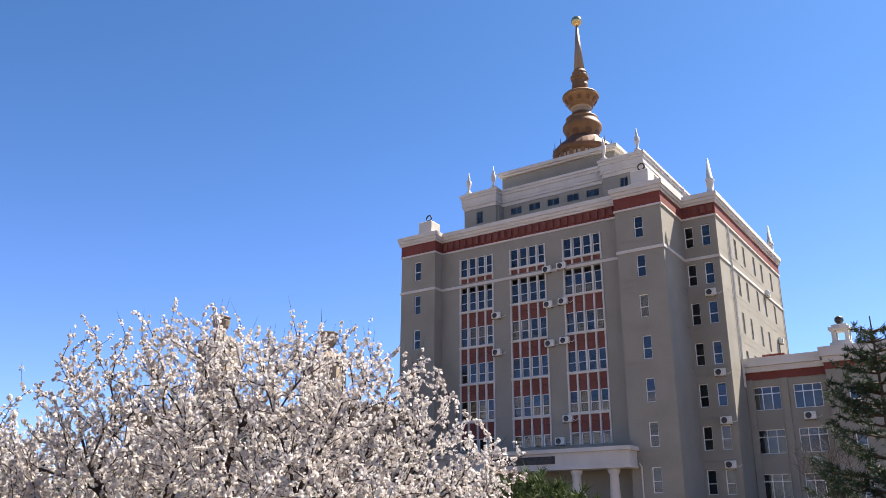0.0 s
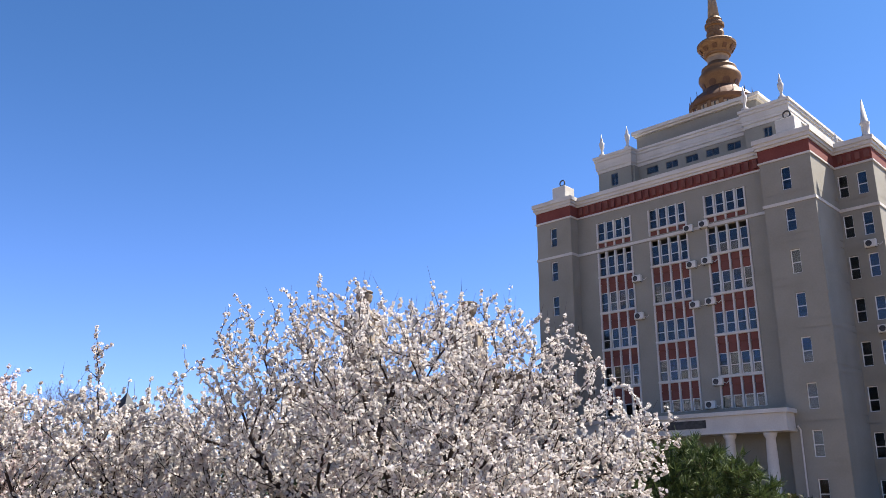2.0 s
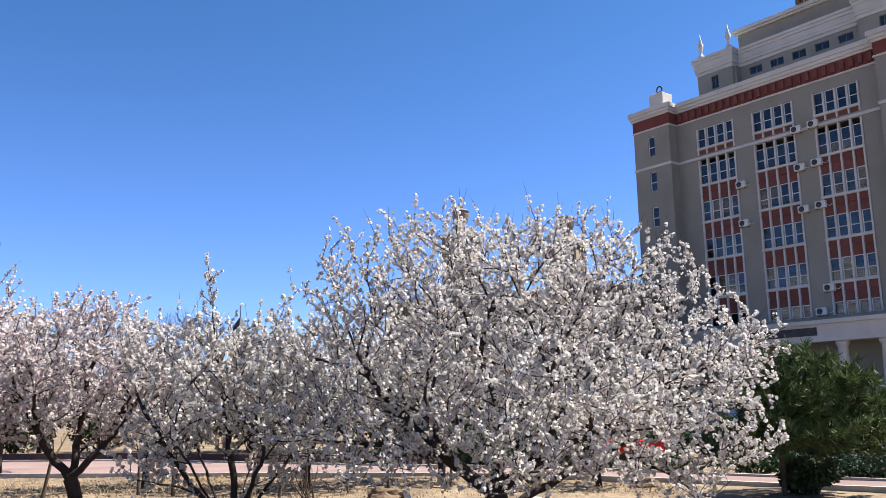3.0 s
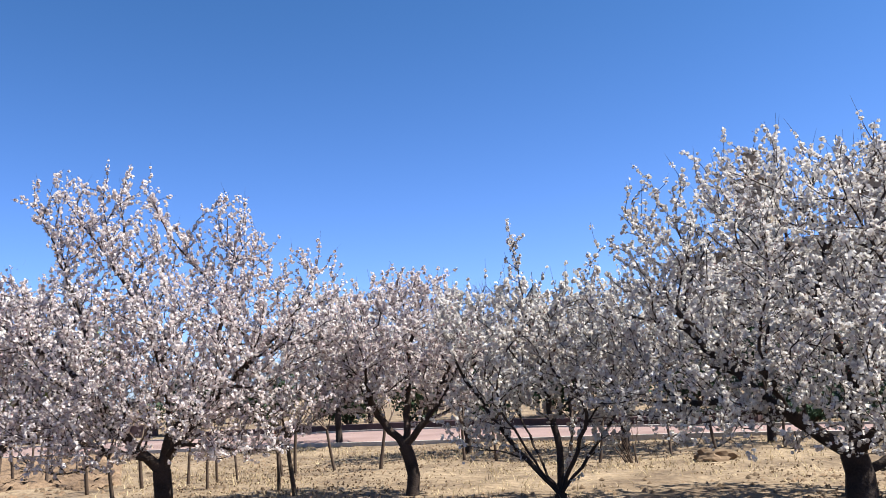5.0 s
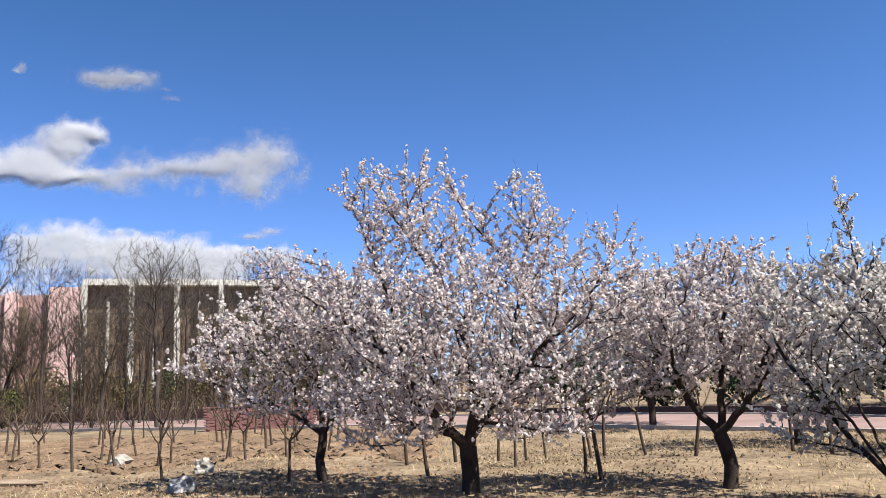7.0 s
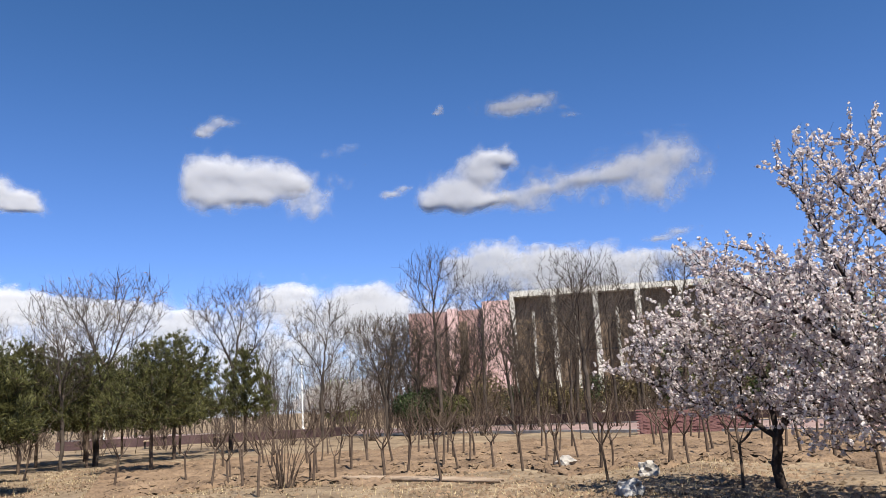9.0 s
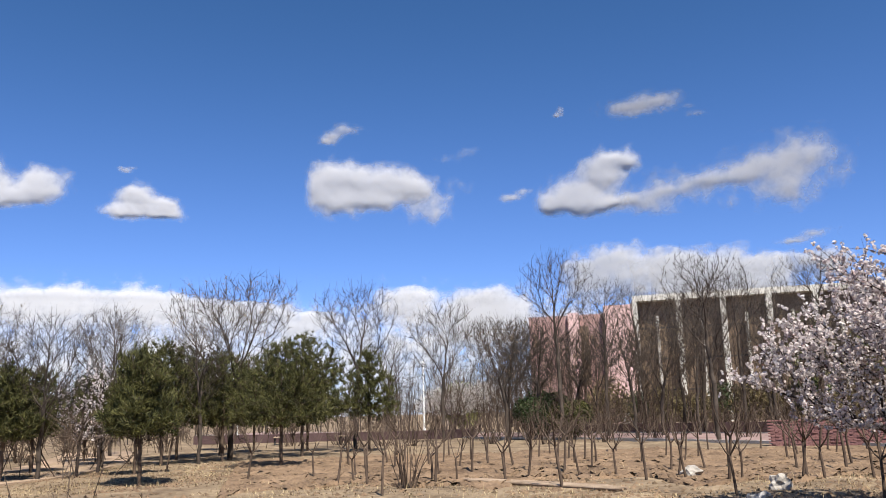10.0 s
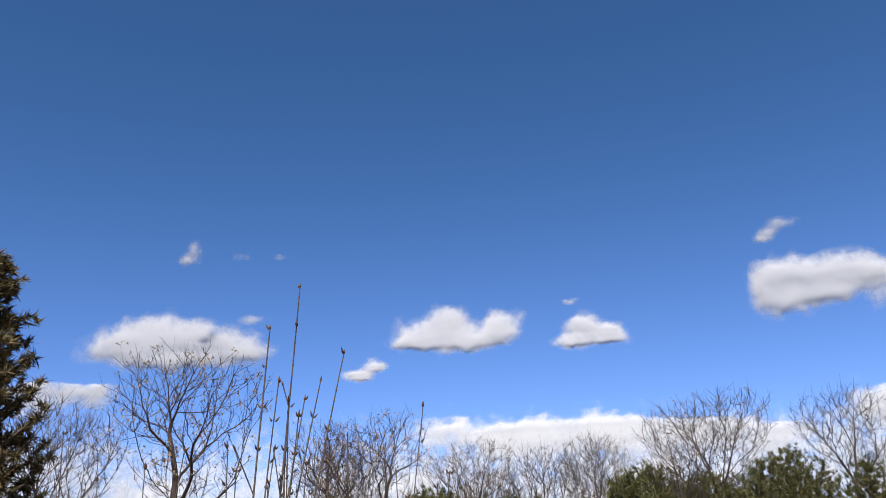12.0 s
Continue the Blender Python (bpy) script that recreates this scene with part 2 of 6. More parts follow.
def pierced(bm, x0, x1, z0, z1, holes, y=0.0, thick=0.3, joints=()):
    """An upright wall slab in the plane y, facing -y, with openings (x0, x1, z0, z1) and recessed level joints."""
    xs = sorted({x0, x1, *[h[0] for h in holes], *[h[1] for h in holes]})
    gaps = [(j - 0.025, j + 0.025) for j in joints if z0 < j < z1 and not any(h[2] - 0.06 < j < h[3] + 0.06 for h in holes)]
    zs = sorted({z0, z1, *[h[2] for h in holes], *[h[3] for h in holes], *[q for g in gaps for q in g]})
    def solid(i, k):
        if not (0 <= i < len(xs) - 1 and 0 <= k < len(zs) - 1):
            return None
        cx, cz = (xs[i] + xs[i + 1]) / 2, (zs[k] + zs[k + 1]) / 2
        return not any(h[0] < cx < h[1] and h[2] < cz < h[3] for h in holes)
    def quad(*p):
        bm.faces.new([bm.verts.new(v) for v in p])
    for i in range(len(xs) - 1):
        for k in range(len(zs) - 1):
            if not solid(i, k):
                continue
            a, b, c, d = xs[i], xs[i + 1], zs[k], zs[k + 1]
            cz = (c + d) / 2
            f = y + (0.04 if any(g[0] < cz < g[1] for g in gaps) else 0.0)
            w = y + thick
            quad((a, f, c), (b, f, c), (b, f, d), (a, f, d))
            quad((b, w, c), (a, w, c), (a, w, d), (b, w, d))
            if not solid(i - 1, k):
                quad((a, w, c), (a, f, c), (a, f, d), (a, w, d))
            if not solid(i + 1, k):
                quad((b, f, c), (b, w, c), (b, w, d), (b, f, d))
            if not solid(i, k - 1):
                quad((a, w, c), (b, w, c), (b, f, c), (a, f, c))
            if not solid(i, k + 1):
                quad((a, f, d), (b, f, d), (b, w, d), (a, w, d))
    return bm


# ---- ground ----
def spaced(lo, hi, step, far, count=14):
    inner = np.arange(lo, hi + step / 2, step)
    grow_out = np.geomspace(step, far, count)
    return np.concatenate([lo - grow_out[::-1], inner, hi + grow_out])


gx, gy = spaced(-62, 14, 0.45, 2400), spaced(-34, 36, 0.45, 2400)
GX, GY = np.meshgrid(gx, gy, indexing="ij")
rng = np.random.default_rng(7)


def rolling(x, y):
    """Gentle unevenness of the orchard soil, fading out far off."""
    near = np.clip((75 - np.hypot(x + 14, y)) / 30, 0, 1)
    return near * (0.02 * np.sin(x * 0.9 + 0.6 * np.sin(y * 0.7)) + 0.018 * np.sin(y * 1.3 + x * 0.4) + 0.012 * np.sin(x * 3.1) * np.sin(y * 2.7))


GZ = rolling(GX, GY) + rng.normal(0, 0.012, GX.shape) * np.clip((75 - np.hypot(GX + 14, GY)) / 30, 0, 1)
ni, nj = GX.shape
ids = np.arange(ni * nj).reshape(ni, nj)
gf = np.stack([ids[:-1, :-1], ids[1:, :-1], ids[1:, 1:], ids[:-1, 1:]], -1).reshape(-1, 4)
ground = put("ground", mesh_np("ground", np.stack([GX, GY, GZ], -1), [gf], [M_GROUND], smooth=True), kind="structure",
             label="dry straw-coloured orchard soil with clods and dead grass")


def strip(name, near_line, far_line, material, z, label, thick=0.12):
    """A laid surface between two lines of places, with a real edge."""
    a, b = [Vector((*p, z)) for p in near_line], [Vector((*p, z)) for p in far_line]
    bm = bmesh.new()
    top = [[bm.verts.new(p) for p in row] for row in (a, b)]
    low = [[bm.verts.new(p - Vector((0, 0, thick))) for p in row] for row in (a, b)]
    for i in range(len(a) - 1):
        bm.faces.new((top[0][i], top[0][i + 1], top[1][i + 1], top[1][i]))
        bm.faces.new((low[0][i], low[0][i + 1], top[0][i + 1], top[0][i]))
        bm.faces.new((top[1][i], top[1][i + 1], low[1][i + 1], low[1][i]))
    bmesh.ops.recalc_face_normals(bm, faces=bm.faces)
    return tagged(part(name, bm, material), label, kind="structure")


def smooth_line(points, n=60):
    p = np.array(points, float)
    t = np.linspace(0, 1, len(p))
    s = np.linspace(0, 1, n)
    base = np.stack([np.interp(s, t, p[:, k]) for k in range(2)], 1)
    for _ in range(6):
        base[1:-1] = (base[:-2] + 2 * base[1:-1] + base[2:]) / 4
    return base


NEAR = smooth_line([(40, 13.0), (20, 15.5), (10, 16.8), (3.1, 18.4), (-1, 20.4), (-6, 21.4), (-13, 20.2), (-20, 19.3), (-28, 16.2), (-37, 11.2), (-45, 6.2), (-51, 0.8), (-60, -7), (-72, -17), (-90, -32)], 80)
tang = np.gradient(NEAR, axis=0)
norm = np.stack([tang[:, 1], -tang[:, 0]], 1) / np.linalg.norm(tang, axis=1)[:, None]
FAR = NEAR + norm * np.interp(NEAR[:, 0], [-45, -18, -8, 0], [7.5, 6.5, 3.0, 1.7])[:, None]
path = strip("pavement", NEAR, FAR, M_PAVING, 0.075, "pinkish paved campus road curving round the orchard")
strip("kerb", NEAR - norm * 0.14, NEAR - norm * 0.01, M_KERB, 0.11, "pale stone kerb beside the paved road", 0.2)
strip("kerb", FAR + norm * 0.01, FAR + norm * 0.14, M_KERB, 0.13, "pale stone kerb beside the paved road", 0.2)
strip("track", [(-19, -14), (-26, -12.5), (-34, -14), (-46, -19)], [(-18, -17.5), (-26, -16), (-35, -18.5), (-48, -24)], M_TRACK, 0.04, "trodden bare earth path", 0.1)

ba, bd = np.meshgrid(np.radians(np.linspace(57, 106, 200)), np.linspace(20.2, 33.5, 90), indexing="ij")
edge = 0.7 * np.sin(ba * 60) + 0.8 * np.sin(ba * 23) + rng.normal(0, 0.12, ba.shape)
bd = bd + edge * np.linspace(1, 0.3, 90)[None]
bx, by = -bd * np.sin(ba), bd * np.cos(ba)
bz = rolling(bx, by) + 0.025 + np.abs(rng.normal(0, 0.034, bx.shape)) + 0.02 * np.sin(bd * 4.2)
bz[[0, -1], :] = rolling(bx, by)[[0, -1], :] - 0.05
bz[:, [0, -1]] = rolling(bx, by)[:, [0, -1]] - 0.05
bi = np.arange(bx.size).reshape(bx.shape)
put("soil_bed", mesh_np("soil_bed", np.stack([bx, by, bz], -1), [np.stack([bi[:-1, :-1], bi[1:, :-1], bi[1:, 1:], bi[:-1, 1:]], -1).reshape(-1, 4)], [M_SOIL], smooth=True), kind="structure",
    label="tilled cloddy brown soil round the saplings")

# ---- the domed tower block ----
TOWER = Matrix.Translation((21.06, 72.9, 0)) @ Matrix.Rotation(radians(-34.7), 4, "Z")
tower = root("tower_block", TOWER, "tall taupe university block with white cornices and red bands", "building")
ROWS = [30.65 - 3.9 * i for i in range(8)]
JOINTS = [r + 0.75 for r in ROWS[2:]] + [r - 2.5 for r in ROWS]
XC = -15.3


def wall_part(name, x0, x1, z0, z1, holes, m, parent, joints=JOINTS, label=""):
    return part(name, pierced(bmesh.new(), x0, x1, z0, z1, holes, 0, 0.3, joints), M_WALL, parent, label, m=m)


def frame_mesh(name, w, h, bar=0.07, cross=(), up=(), deep=0.08, material=M_FRAME):
    xs = [-w / 2 + bar, *[q for u in up for q in (u - bar / 2, u + bar / 2)], w / 2 - bar]
    zs = [bar, *[q for c in cross for q in (c - bar / 2, c + bar / 2)], h - bar]
    bm = pierced(bmesh.new(), -w / 2, w / 2, 0, h, [(a, b, c, d) for a, b in zip(xs[::2], xs[1::2]) for c, d in zip(zs[::2], zs[1::2])], 0.0, deep)
    bmesh.ops.remove_doubles(bm, verts=bm.verts, dist=0.0005)
    me = bpy.data.meshes.new(name)
    bm.to_mesh(me)
    bm.free()
    me.materials.append(material)
    return me


def pane_mesh(name, w, h):
    bm = boxes((-w / 2, w / 2, 0.035, 0.045, 0, h))
    me = bpy.data.meshes.new(name)
    bm.to_mesh(me)
    bm.free()
    me.materials.append(M_GLASS)
    return me


F_NARROW, P_LOW, P_HIGH = frame_mesh("narrow_frame", 0.86, 2.17, cross=(0.98,)), pane_mesh("low_pane", 0.74, 0.84), pane_mesh("high_pane", 0.74, 1.02)
F_WIDE, P_WIDE, P_TOP = frame_mesh("wide_frame", 2.4, 2.15, cross=(1.5,), up=(-0.42, 0.42)), pane_mesh("wide_pane", 0.72, 1.36), pane_mesh("top_pane", 2.2, 0.5)
tone = random.Random(4)


def narrow_window(parent, m):
    w = put("window", F_NARROW, parent, m=m @ Matrix.Translation((0, 0.14, 0)))
    for me, z in ((P_LOW, 0.08), (P_HIGH, 1.06)):
        g = put("pane", me, w, m=Matrix.Translation((0, 0, z)) @ Matrix.Rotation(radians(tone.uniform(-0.6, 0.6)), 4, "X"))
        g.visible_shadow = False


def wide_window(parent, m):
    w = put("window", F_WIDE, parent, m=m @ Matrix.Translation((0, 0.16, 0)))
    for x in (-0.77, 0.0, 0.77):
        put("pane", P_WIDE, w, m=Matrix.Translation((x, 0, 0.08)) @ Matrix.Rotation(radians(tone.uniform(-0.6, 0.6)), 4, "X")).visible_shadow = False
    put("pane", P_TOP, w, m=Matrix.Translation((0, 0, 1.57))).visible_shadow = False


def stack(parent, m, x, rows=ROWS):
    for z in rows:
        narrow_window(parent, m @ Matrix.Translation((x, 0, z - 2.17)))


def side(x, y, turn):
    return Matrix.Translation((x, y, 0)) @ Matrix.Rotation(radians(turn), 4, "Z")


def col_holes(*xs, rows=ROWS):
    return [(x - 0.43, x + 0.43, z - 2.17, z) for x in xs for z in rows]


TOPZ = 32.0
# corner bays of the front and the recessed middle
for x0, x1, wx in ((-4.6, 0.0, -2.32), (-30.6, -26.0, -28.35)):
    wall_part("front_wall", x0, x1, 0, TOPZ, col_holes(wx), Matrix(), tower)
    stack(tower, Matrix(), wx)
for x, turn in ((0.0, 90), (-26.0, 90), (-4.6, -90), (-30.6, -90)):
    deep = 5.8 if x in (0.0, -30.6) else 1.35
    m = side(x, 0, turn) if turn == 90 else side(x, deep, turn)
    wall_part("return_wall", 0.3 if turn == 90 else 0, deep if turn == 90 else deep - 0.3, 0, TOPZ, [], m, tower)
GROUPS = ((-23.6, -19.25), (-17.3, -12.95), (-11.1, -6.75))
FRONT = Matrix.Translation((0, 1.35, 0))
tops = [30.35] + [26.45 - 3.9 * i for i in range(5)]
holes = [(a, b, 9.7, 27.0) for a, b in GROUPS] + [(a, b, 27.55, 30.35) for a, b in GROUPS]
wall_part("middle_wall", -26.0, -4.6, 0, TOPZ, holes + [(-16.4, -13.4, 0.0, 3.2), (-20.5, -18.3, 1.0, 3.6), (-12.0, -9.6, 1.0, 3.6)], FRONT, tower)
F_STRIP, P_S1, P_S2 = frame_mesh("strip_frame", 0.84, 2.05, 0.06, cross=(0.9,)), pane_mesh("strip_low_pane", 0.72, 0.8), pane_mesh("strip_high_pane", 0.72, 1.0)
for a, b in GROUPS:
    w = (b - a) / 4
    mull = boxes(*[(x - 0.085, x + 0.085, 1.27, 1.6, 9.7, 27.0) for x in (a + w * i + (0.11 if i == 0 else -0.11 if i == 4 else 0) for i in range(5))],
                 *[(x - 0.085, x + 0.085, 1.272, 1.6, 27.55, 30.35) for x in (a + w * i + (0.11 if i == 0 else -0.11 if i == 4 else 0) for i in range(5))])
    part("mullion", mull, M_WHITE, tower, "white upright ribs between the windows")
    for r, top in enumerate(tops):
        for i in range(4):
            x = a + w * (i + 0.5)
            win = put("window", F_STRIP, tower, m=Matrix.Translation((x, 1.45, top - 2.05)))
            for me, z in ((P_S1, 0.06), (P_S2, 0.98)):
                put("pane", me, win, m=Matrix.Translation((0, 0, z)) @ Matrix.Rotation(radians(tone.uniform(-0.8, 0.8)), 4, "X")).visible_shadow = False
            low = 27.55 if r == 0 else max(9.7, top - 3.9)
            if top - 2.05 - low > 0.3:
                put_z = [(low, top - 2.3)] if r == 0 else [(low + 0.02, low + (top - 2.3 - low) * 0.52), (low + (top - 2.3 - low) * 0.6, top - 2.3)]
                for z0, z1 in put_z:
                    part("spandrel", boxes((x - w / 2 + 0.11, x + w / 2 - 0.11, 1.42, 1.56, z0, z1), bevel=0.015), M_SPANDREL, tower)
                if r:
                    part("spandrel_back", boxes((x - w / 2 + 0.11, x + w / 2 - 0.11, 1.5, 1.6, low, top - 2.3)), M_SPANDREL, tower)
        part("sill", boxes((a, b, 1.22, 1.6, top - 2.3, top - 2.05), bevel=0.02), M_WHITE, tower, "white window sill band")
# set-back shoulders
for x0, x1 in ((0.0, 3.4), (-34.0, -30.6)):
    ws = (x0 + 0.62, x0 + 2.3)
    wall_part("shoulder_wall", x0, x1, 0, TOPZ, col_holes(*ws), Matrix.Translation((0, 5.8, 0)), tower)
    for wx in ws:
        stack(tower, Matrix.Translation((0, 5.8, 0)), wx)
SIDE = side(3.4, 5.8, 90)
side_x = (6.2, 9.2, 13.2, 16.3, 20.5)
wall_part("side_wall", 0.3, 25.0, 0, TOPZ, col_holes(*side_x), SIDE, tower)
for wx in side_x:
    stack(tower, SIDE, wx)
wall_part("side_wall", 0.3, 24.7, 0, TOPZ, [], side(-34.0, 30.8, -90), tower)
wall_part("back_wall", 0, 37.4, 0, TOPZ, [], side(3.4, 30.8, 180), tower)
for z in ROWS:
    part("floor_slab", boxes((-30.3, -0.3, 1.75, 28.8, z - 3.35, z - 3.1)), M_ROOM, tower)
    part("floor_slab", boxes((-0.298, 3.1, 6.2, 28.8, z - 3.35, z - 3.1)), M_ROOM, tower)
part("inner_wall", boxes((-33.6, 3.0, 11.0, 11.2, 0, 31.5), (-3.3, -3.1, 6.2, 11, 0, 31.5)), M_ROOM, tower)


def ring(z0, z1, out, material, name, label="", notch=0.0):
    """A band that follows the stepped plan of the block."""
    plan = [(3.4, 5.8), (3.4, 30.8), (-34.0, 30.8), (-34.0, 5.8), (-30.6, 5.8), (-30.6, 0), (-26.0, 0), (-26.0, 1.35), (-4.6, 1.35), (-4.6, 0), (0, 0), (0, 5.8)]
    bm = bmesh.new()
    n = len(plan)
    outer = []
    for i, p in enumerate(plan):
        a, b = Vector(plan[i - 1]), Vector(plan[(i + 1) % n])
        p = Vector(p)
        d0, d1 = (p - a).normalized(), (b - p).normalized()
        n0, n1 = Vector((d0.y, -d0.x)), Vector((d1.y, -d1.x))
        outer.append(p + (n0 + n1) * out)
    lo_o, hi_o = [bm.verts.new((*q, z0)) for q in outer], [bm.verts.new((*q, z1)) for q in outer]
    lo_i, hi_i = [bm.verts.new((*q, z0)) for q in plan], [bm.verts.new((*q, z1)) for q in plan]
    for i in range(n):
        j = (i + 1) % n
        bm.faces.new((lo_o[i], lo_o[j], hi_o[j], hi_o[i]))
        bm.faces.new((hi_o[i], hi_o[j], hi_i[j], hi_i[i]))
        bm.faces.new((lo_i[i], lo_i[j], lo_o[j], lo_o[i]))
    bmesh.ops.recalc_face_normals(bm, faces=bm.faces)
    return part(name, bm, material, tower, label)


# outward is away from the plan's middle
ring(27.1, 27.38, 0.09, M_WHITE, "string_course", "white string course")
ring(31.38, 31.55, 0.12, M_WHITE, "moulding", "white moulding")
ring(31.55, 32.75, 0.05, M_RED, "frieze", "oxide red frieze band")
ring(32.75, 33.0, 0.16, M_WHITE, "cornice")
ring(33.0, 33.35, 0.28, M_WHITE, "cornice")
ring(33.35, 33.8, 0.4, M_WHITE, "cornice", "white stepped cornice")
dent = [(-25.6 + 0.83 * i, -25.6 + 0.83 * i + 0.42, 1.1, 1.3, 31.75, 32.6) for i in range(26)]
for row in dent + [(0.45 + 0.78 * i, 0.9 + 0.78 * i, 5.6, 5.76, 31.8, 32.5) for i in range(4)]:
    part("dentil", boxes(row, bevel=0.02), M_SPANDREL, tower)
part("roof", boxes((-33.9, 3.3, 5.9, 30.7, 32.9, 33.2), (-30.5, -0.1, 1.4, 5.9, 32.9, 33.2), (-4.5, -0.1, 0.1, 1.4, 32.9, 33.2), (-30.5, -26.1, 0.1, 1.4, 32.9, 33.2)), M_ROOF, tower)
# stepped attic
attic_h = [(-24.9, -24.0, 36.7, 38.2), (-6.6, -5.7, 36.7, 38.2)]
part("attic_wall", pierced(bmesh.new(), -26.6, -22.2, 33, 38.6, attic_h[:1], 7.0), M_WALL, tower)
part("attic_wall", pierced(bmesh.new(), -8.5, -4.0, 33, 38.6, attic_h[1:], 7.0), M_WALL, tower)
mid_h = [(-20.9 + 2.45 * i, -19.4 + 2.45 * i, 37.35, 38.2) for i in range(5)]
part("attic_wall", pierced(bmesh.new(), -22.2, -8.5, 33, 38.6, mid_h, 8.2), M_WALL, tower)
for h in attic_h + mid_h:
    w, t, y = h[1] - h[0], h[3] - h[2], 7.1 if h in attic_h else 8.3
    f = put("attic_window", frame_mesh("attic_frame", w, t, 0.06, up=(0.0,), material=M_ROOF), tower, m=Matrix.Translation(((h[0] + h[1]) / 2, y, h[2])))
    put("pane", pane_mesh("attic_pane", w - 0.1, t - 0.1), f, m=Matrix.Translation((0, 0, 0.05))).visible_shadow = False
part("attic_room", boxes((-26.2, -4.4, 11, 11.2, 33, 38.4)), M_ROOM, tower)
part("attic_side", boxes((-4.3, -4.0, 7.3, 27, 33, 38.6), (-26.6, -26.3, 7.3, 27, 33, 38.6), (-26.6, -4.0, 27, 27.3, 33, 38.6), (-22.2, -21.9, 7.3, 8.2, 33, 38.6), (-8.8, -8.5, 7.3, 8.2, 33, 38.6)), M_WALL, tower)
for z0, z1, o in ((38.6, 39.0, 0.08), (39.0, 39.35, 0.2), (39.35, 40.0, 0.24), (40.0, 40.35, 0.34), (40.35, 40.65, 0.45)):
    for row in ((-26.6 - o, -22.2 + o, 7.0 - o, 12), (-8.5 - o, -4.0 + o, 7.0 - o, 12), (-22.2 + o, -8.5 - o, 8.2 - o, 12), (-26.6 - o, -4.0 + o, 12, 27.3 + o)):
        part("attic_cornice", boxes((*row, z0, z1)), M_WHITE, tower, "white stepped attic cornice")
part("upper_attic", boxes((-22.5, -7.9, 9.2, 25.4, 40.65, 42.75)), M_WALL, tower)
part("upper_cornice", boxes((-22.7, -7.6, 8.9, 25.7, 42.75, 43.0), (-22.9, -7.4, 8.7, 25.9, 43.0, 43.4)), M_WHITE, tower, "white coping of the upper attic")


def urn(x, y, z, h, sharp=False):
    s = h / 3.2
    if sharp:
        p = [(0.42, 0), (0.42, 0.25), (0.3, 0.35), (0.34, 1.2), (0.42, 1.35), (0.3, 1.5), (0.05, 3.5)]
    else:
        p = [(0.4, 0), (0.42, 0.35), (0.2, 0.5), (0.14, 0.9), (0.28, 1.35), (0.34, 1.9), (0.16, 2.15), (0.2, 2.35), (0.1, 2.6), (0.03, 3.2)]
    part("finial", lathe([(r * s, z + q * s) for r, q in p], 12, x, y), M_WHITE, tower, "white pointed roof finial" if sharp else "white urn-shaped finial", smooth=True)


for x, y in ((-26.0, 7.1), (-22.5, 7.1), (-8.3, 7.1), (-4.4, 7.1)):
    urn(x, y, 40.65, 3.0)
for y in (6.3, 29.6):
    urn(3.1, y, 33.8, 3.6, True)
urn(0.3, 6.6, 33.8, 1.6)
for x in (-28.3, -2.3):
    part("parapet_block", boxes((x - 1.25, x + 1.25, 1.0, 3.2, 33.8, 34.5), (x - 0.9, x + 0.9, 1.2, 3.0, 34.5, 35.9), bevel=0.05), M_WHITE, tower, "white pedestal block with lamp ring")
    bm = bmesh.new()
    for i in range(16):
        a0, a1 = 2 * math.pi * i / 16, 2 * math.pi * (i + 1) / 16
        rod(bm, (x + 0.34 * math.cos(a0), 2.0, 36.55 + 0.34 * math.sin(a0)), (x + 0.34 * math.cos(a1), 2.0, 36.55 + 0.34 * math.sin(a1)), 0.08)
    rod(bm, (x, 2, 35.8), (x, 2, 36.3), 0.07)
    part("roof_emblem", bm, M_BLACK, tower, "dark round roof emblem")
# the spire
CX, CY = XC, 17.5
part("drum", lathe([(3.6, 42.5), (3.6, 46.9), (3.9, 47.05), (3.95, 47.5), (3.75, 47.8), (3.3, 48.35), (2.7, 48.85), (2.3, 49.2), (2.05, 49.55)], 32, CX, CY), M_GOLD_DARK, tower, "round bronze-gold drum of the spire")
for i in range(16):
    a = 2 * math.pi * i / 16
    m = Matrix.Translation((CX, CY, 0)) @ Matrix.Rotation(a, 4, "Z")
    part("drum_pilaster", boxes((3.55, 3.76, -0.22, 0.22, 42.9, 46.85), bevel=0.03), M_GOLD, tower, m=m)
    h = Matrix.Translation((CX, CY, 0)) @ Matrix.Rotation(a + math.pi / 16, 4, "Z")
    part("drum_panel", boxes((3.5, 3.65, -0.44, 0.44, 43.5, 46.6), bevel=0.03), M_GOLD_PALE, tower, m=h)
    part("drum_slit", boxes((3.6, 3.67, -0.09, 0.09, 45.3, 46.6)), M_BLACK, tower, m=h)
    part("drum_spike", rod(bmesh.new(), (3.8, 0, 47.55), (3.8, 0, 48.6), 0.08, 0.02), M_GOLD_DARK, tower, m=m)
part("bulb", lathe([(2.0, 49.4), (2.02, 49.8), (2.15, 50.25), (2.42, 50.7), (2.52, 51.0), (2.48, 51.35), (2.2, 51.75), (2.02, 52.1), (2.08, 52.25), (2.06, 52.4), (1.6, 52.7), (1.32, 52.95), (1.26, 53.2)], 32, CX, CY), M_GOLD, tower, "gold bulb moulding", smooth=True)
for i in range(8):
    m = Matrix.Translation((CX, CY, 0)) @ Matrix.Rotation(2 * math.pi * i / 8, 4, "Z")
    part("bulb_arch", lathe([(0.45, -0.04), (0.47, 0.04)], 16), M_GOLD_DARK, tower, m=m @ Matrix.Translation((2.06, 0, 49.95)) @ Matrix.Rotation(radians(106), 4, "Y"))
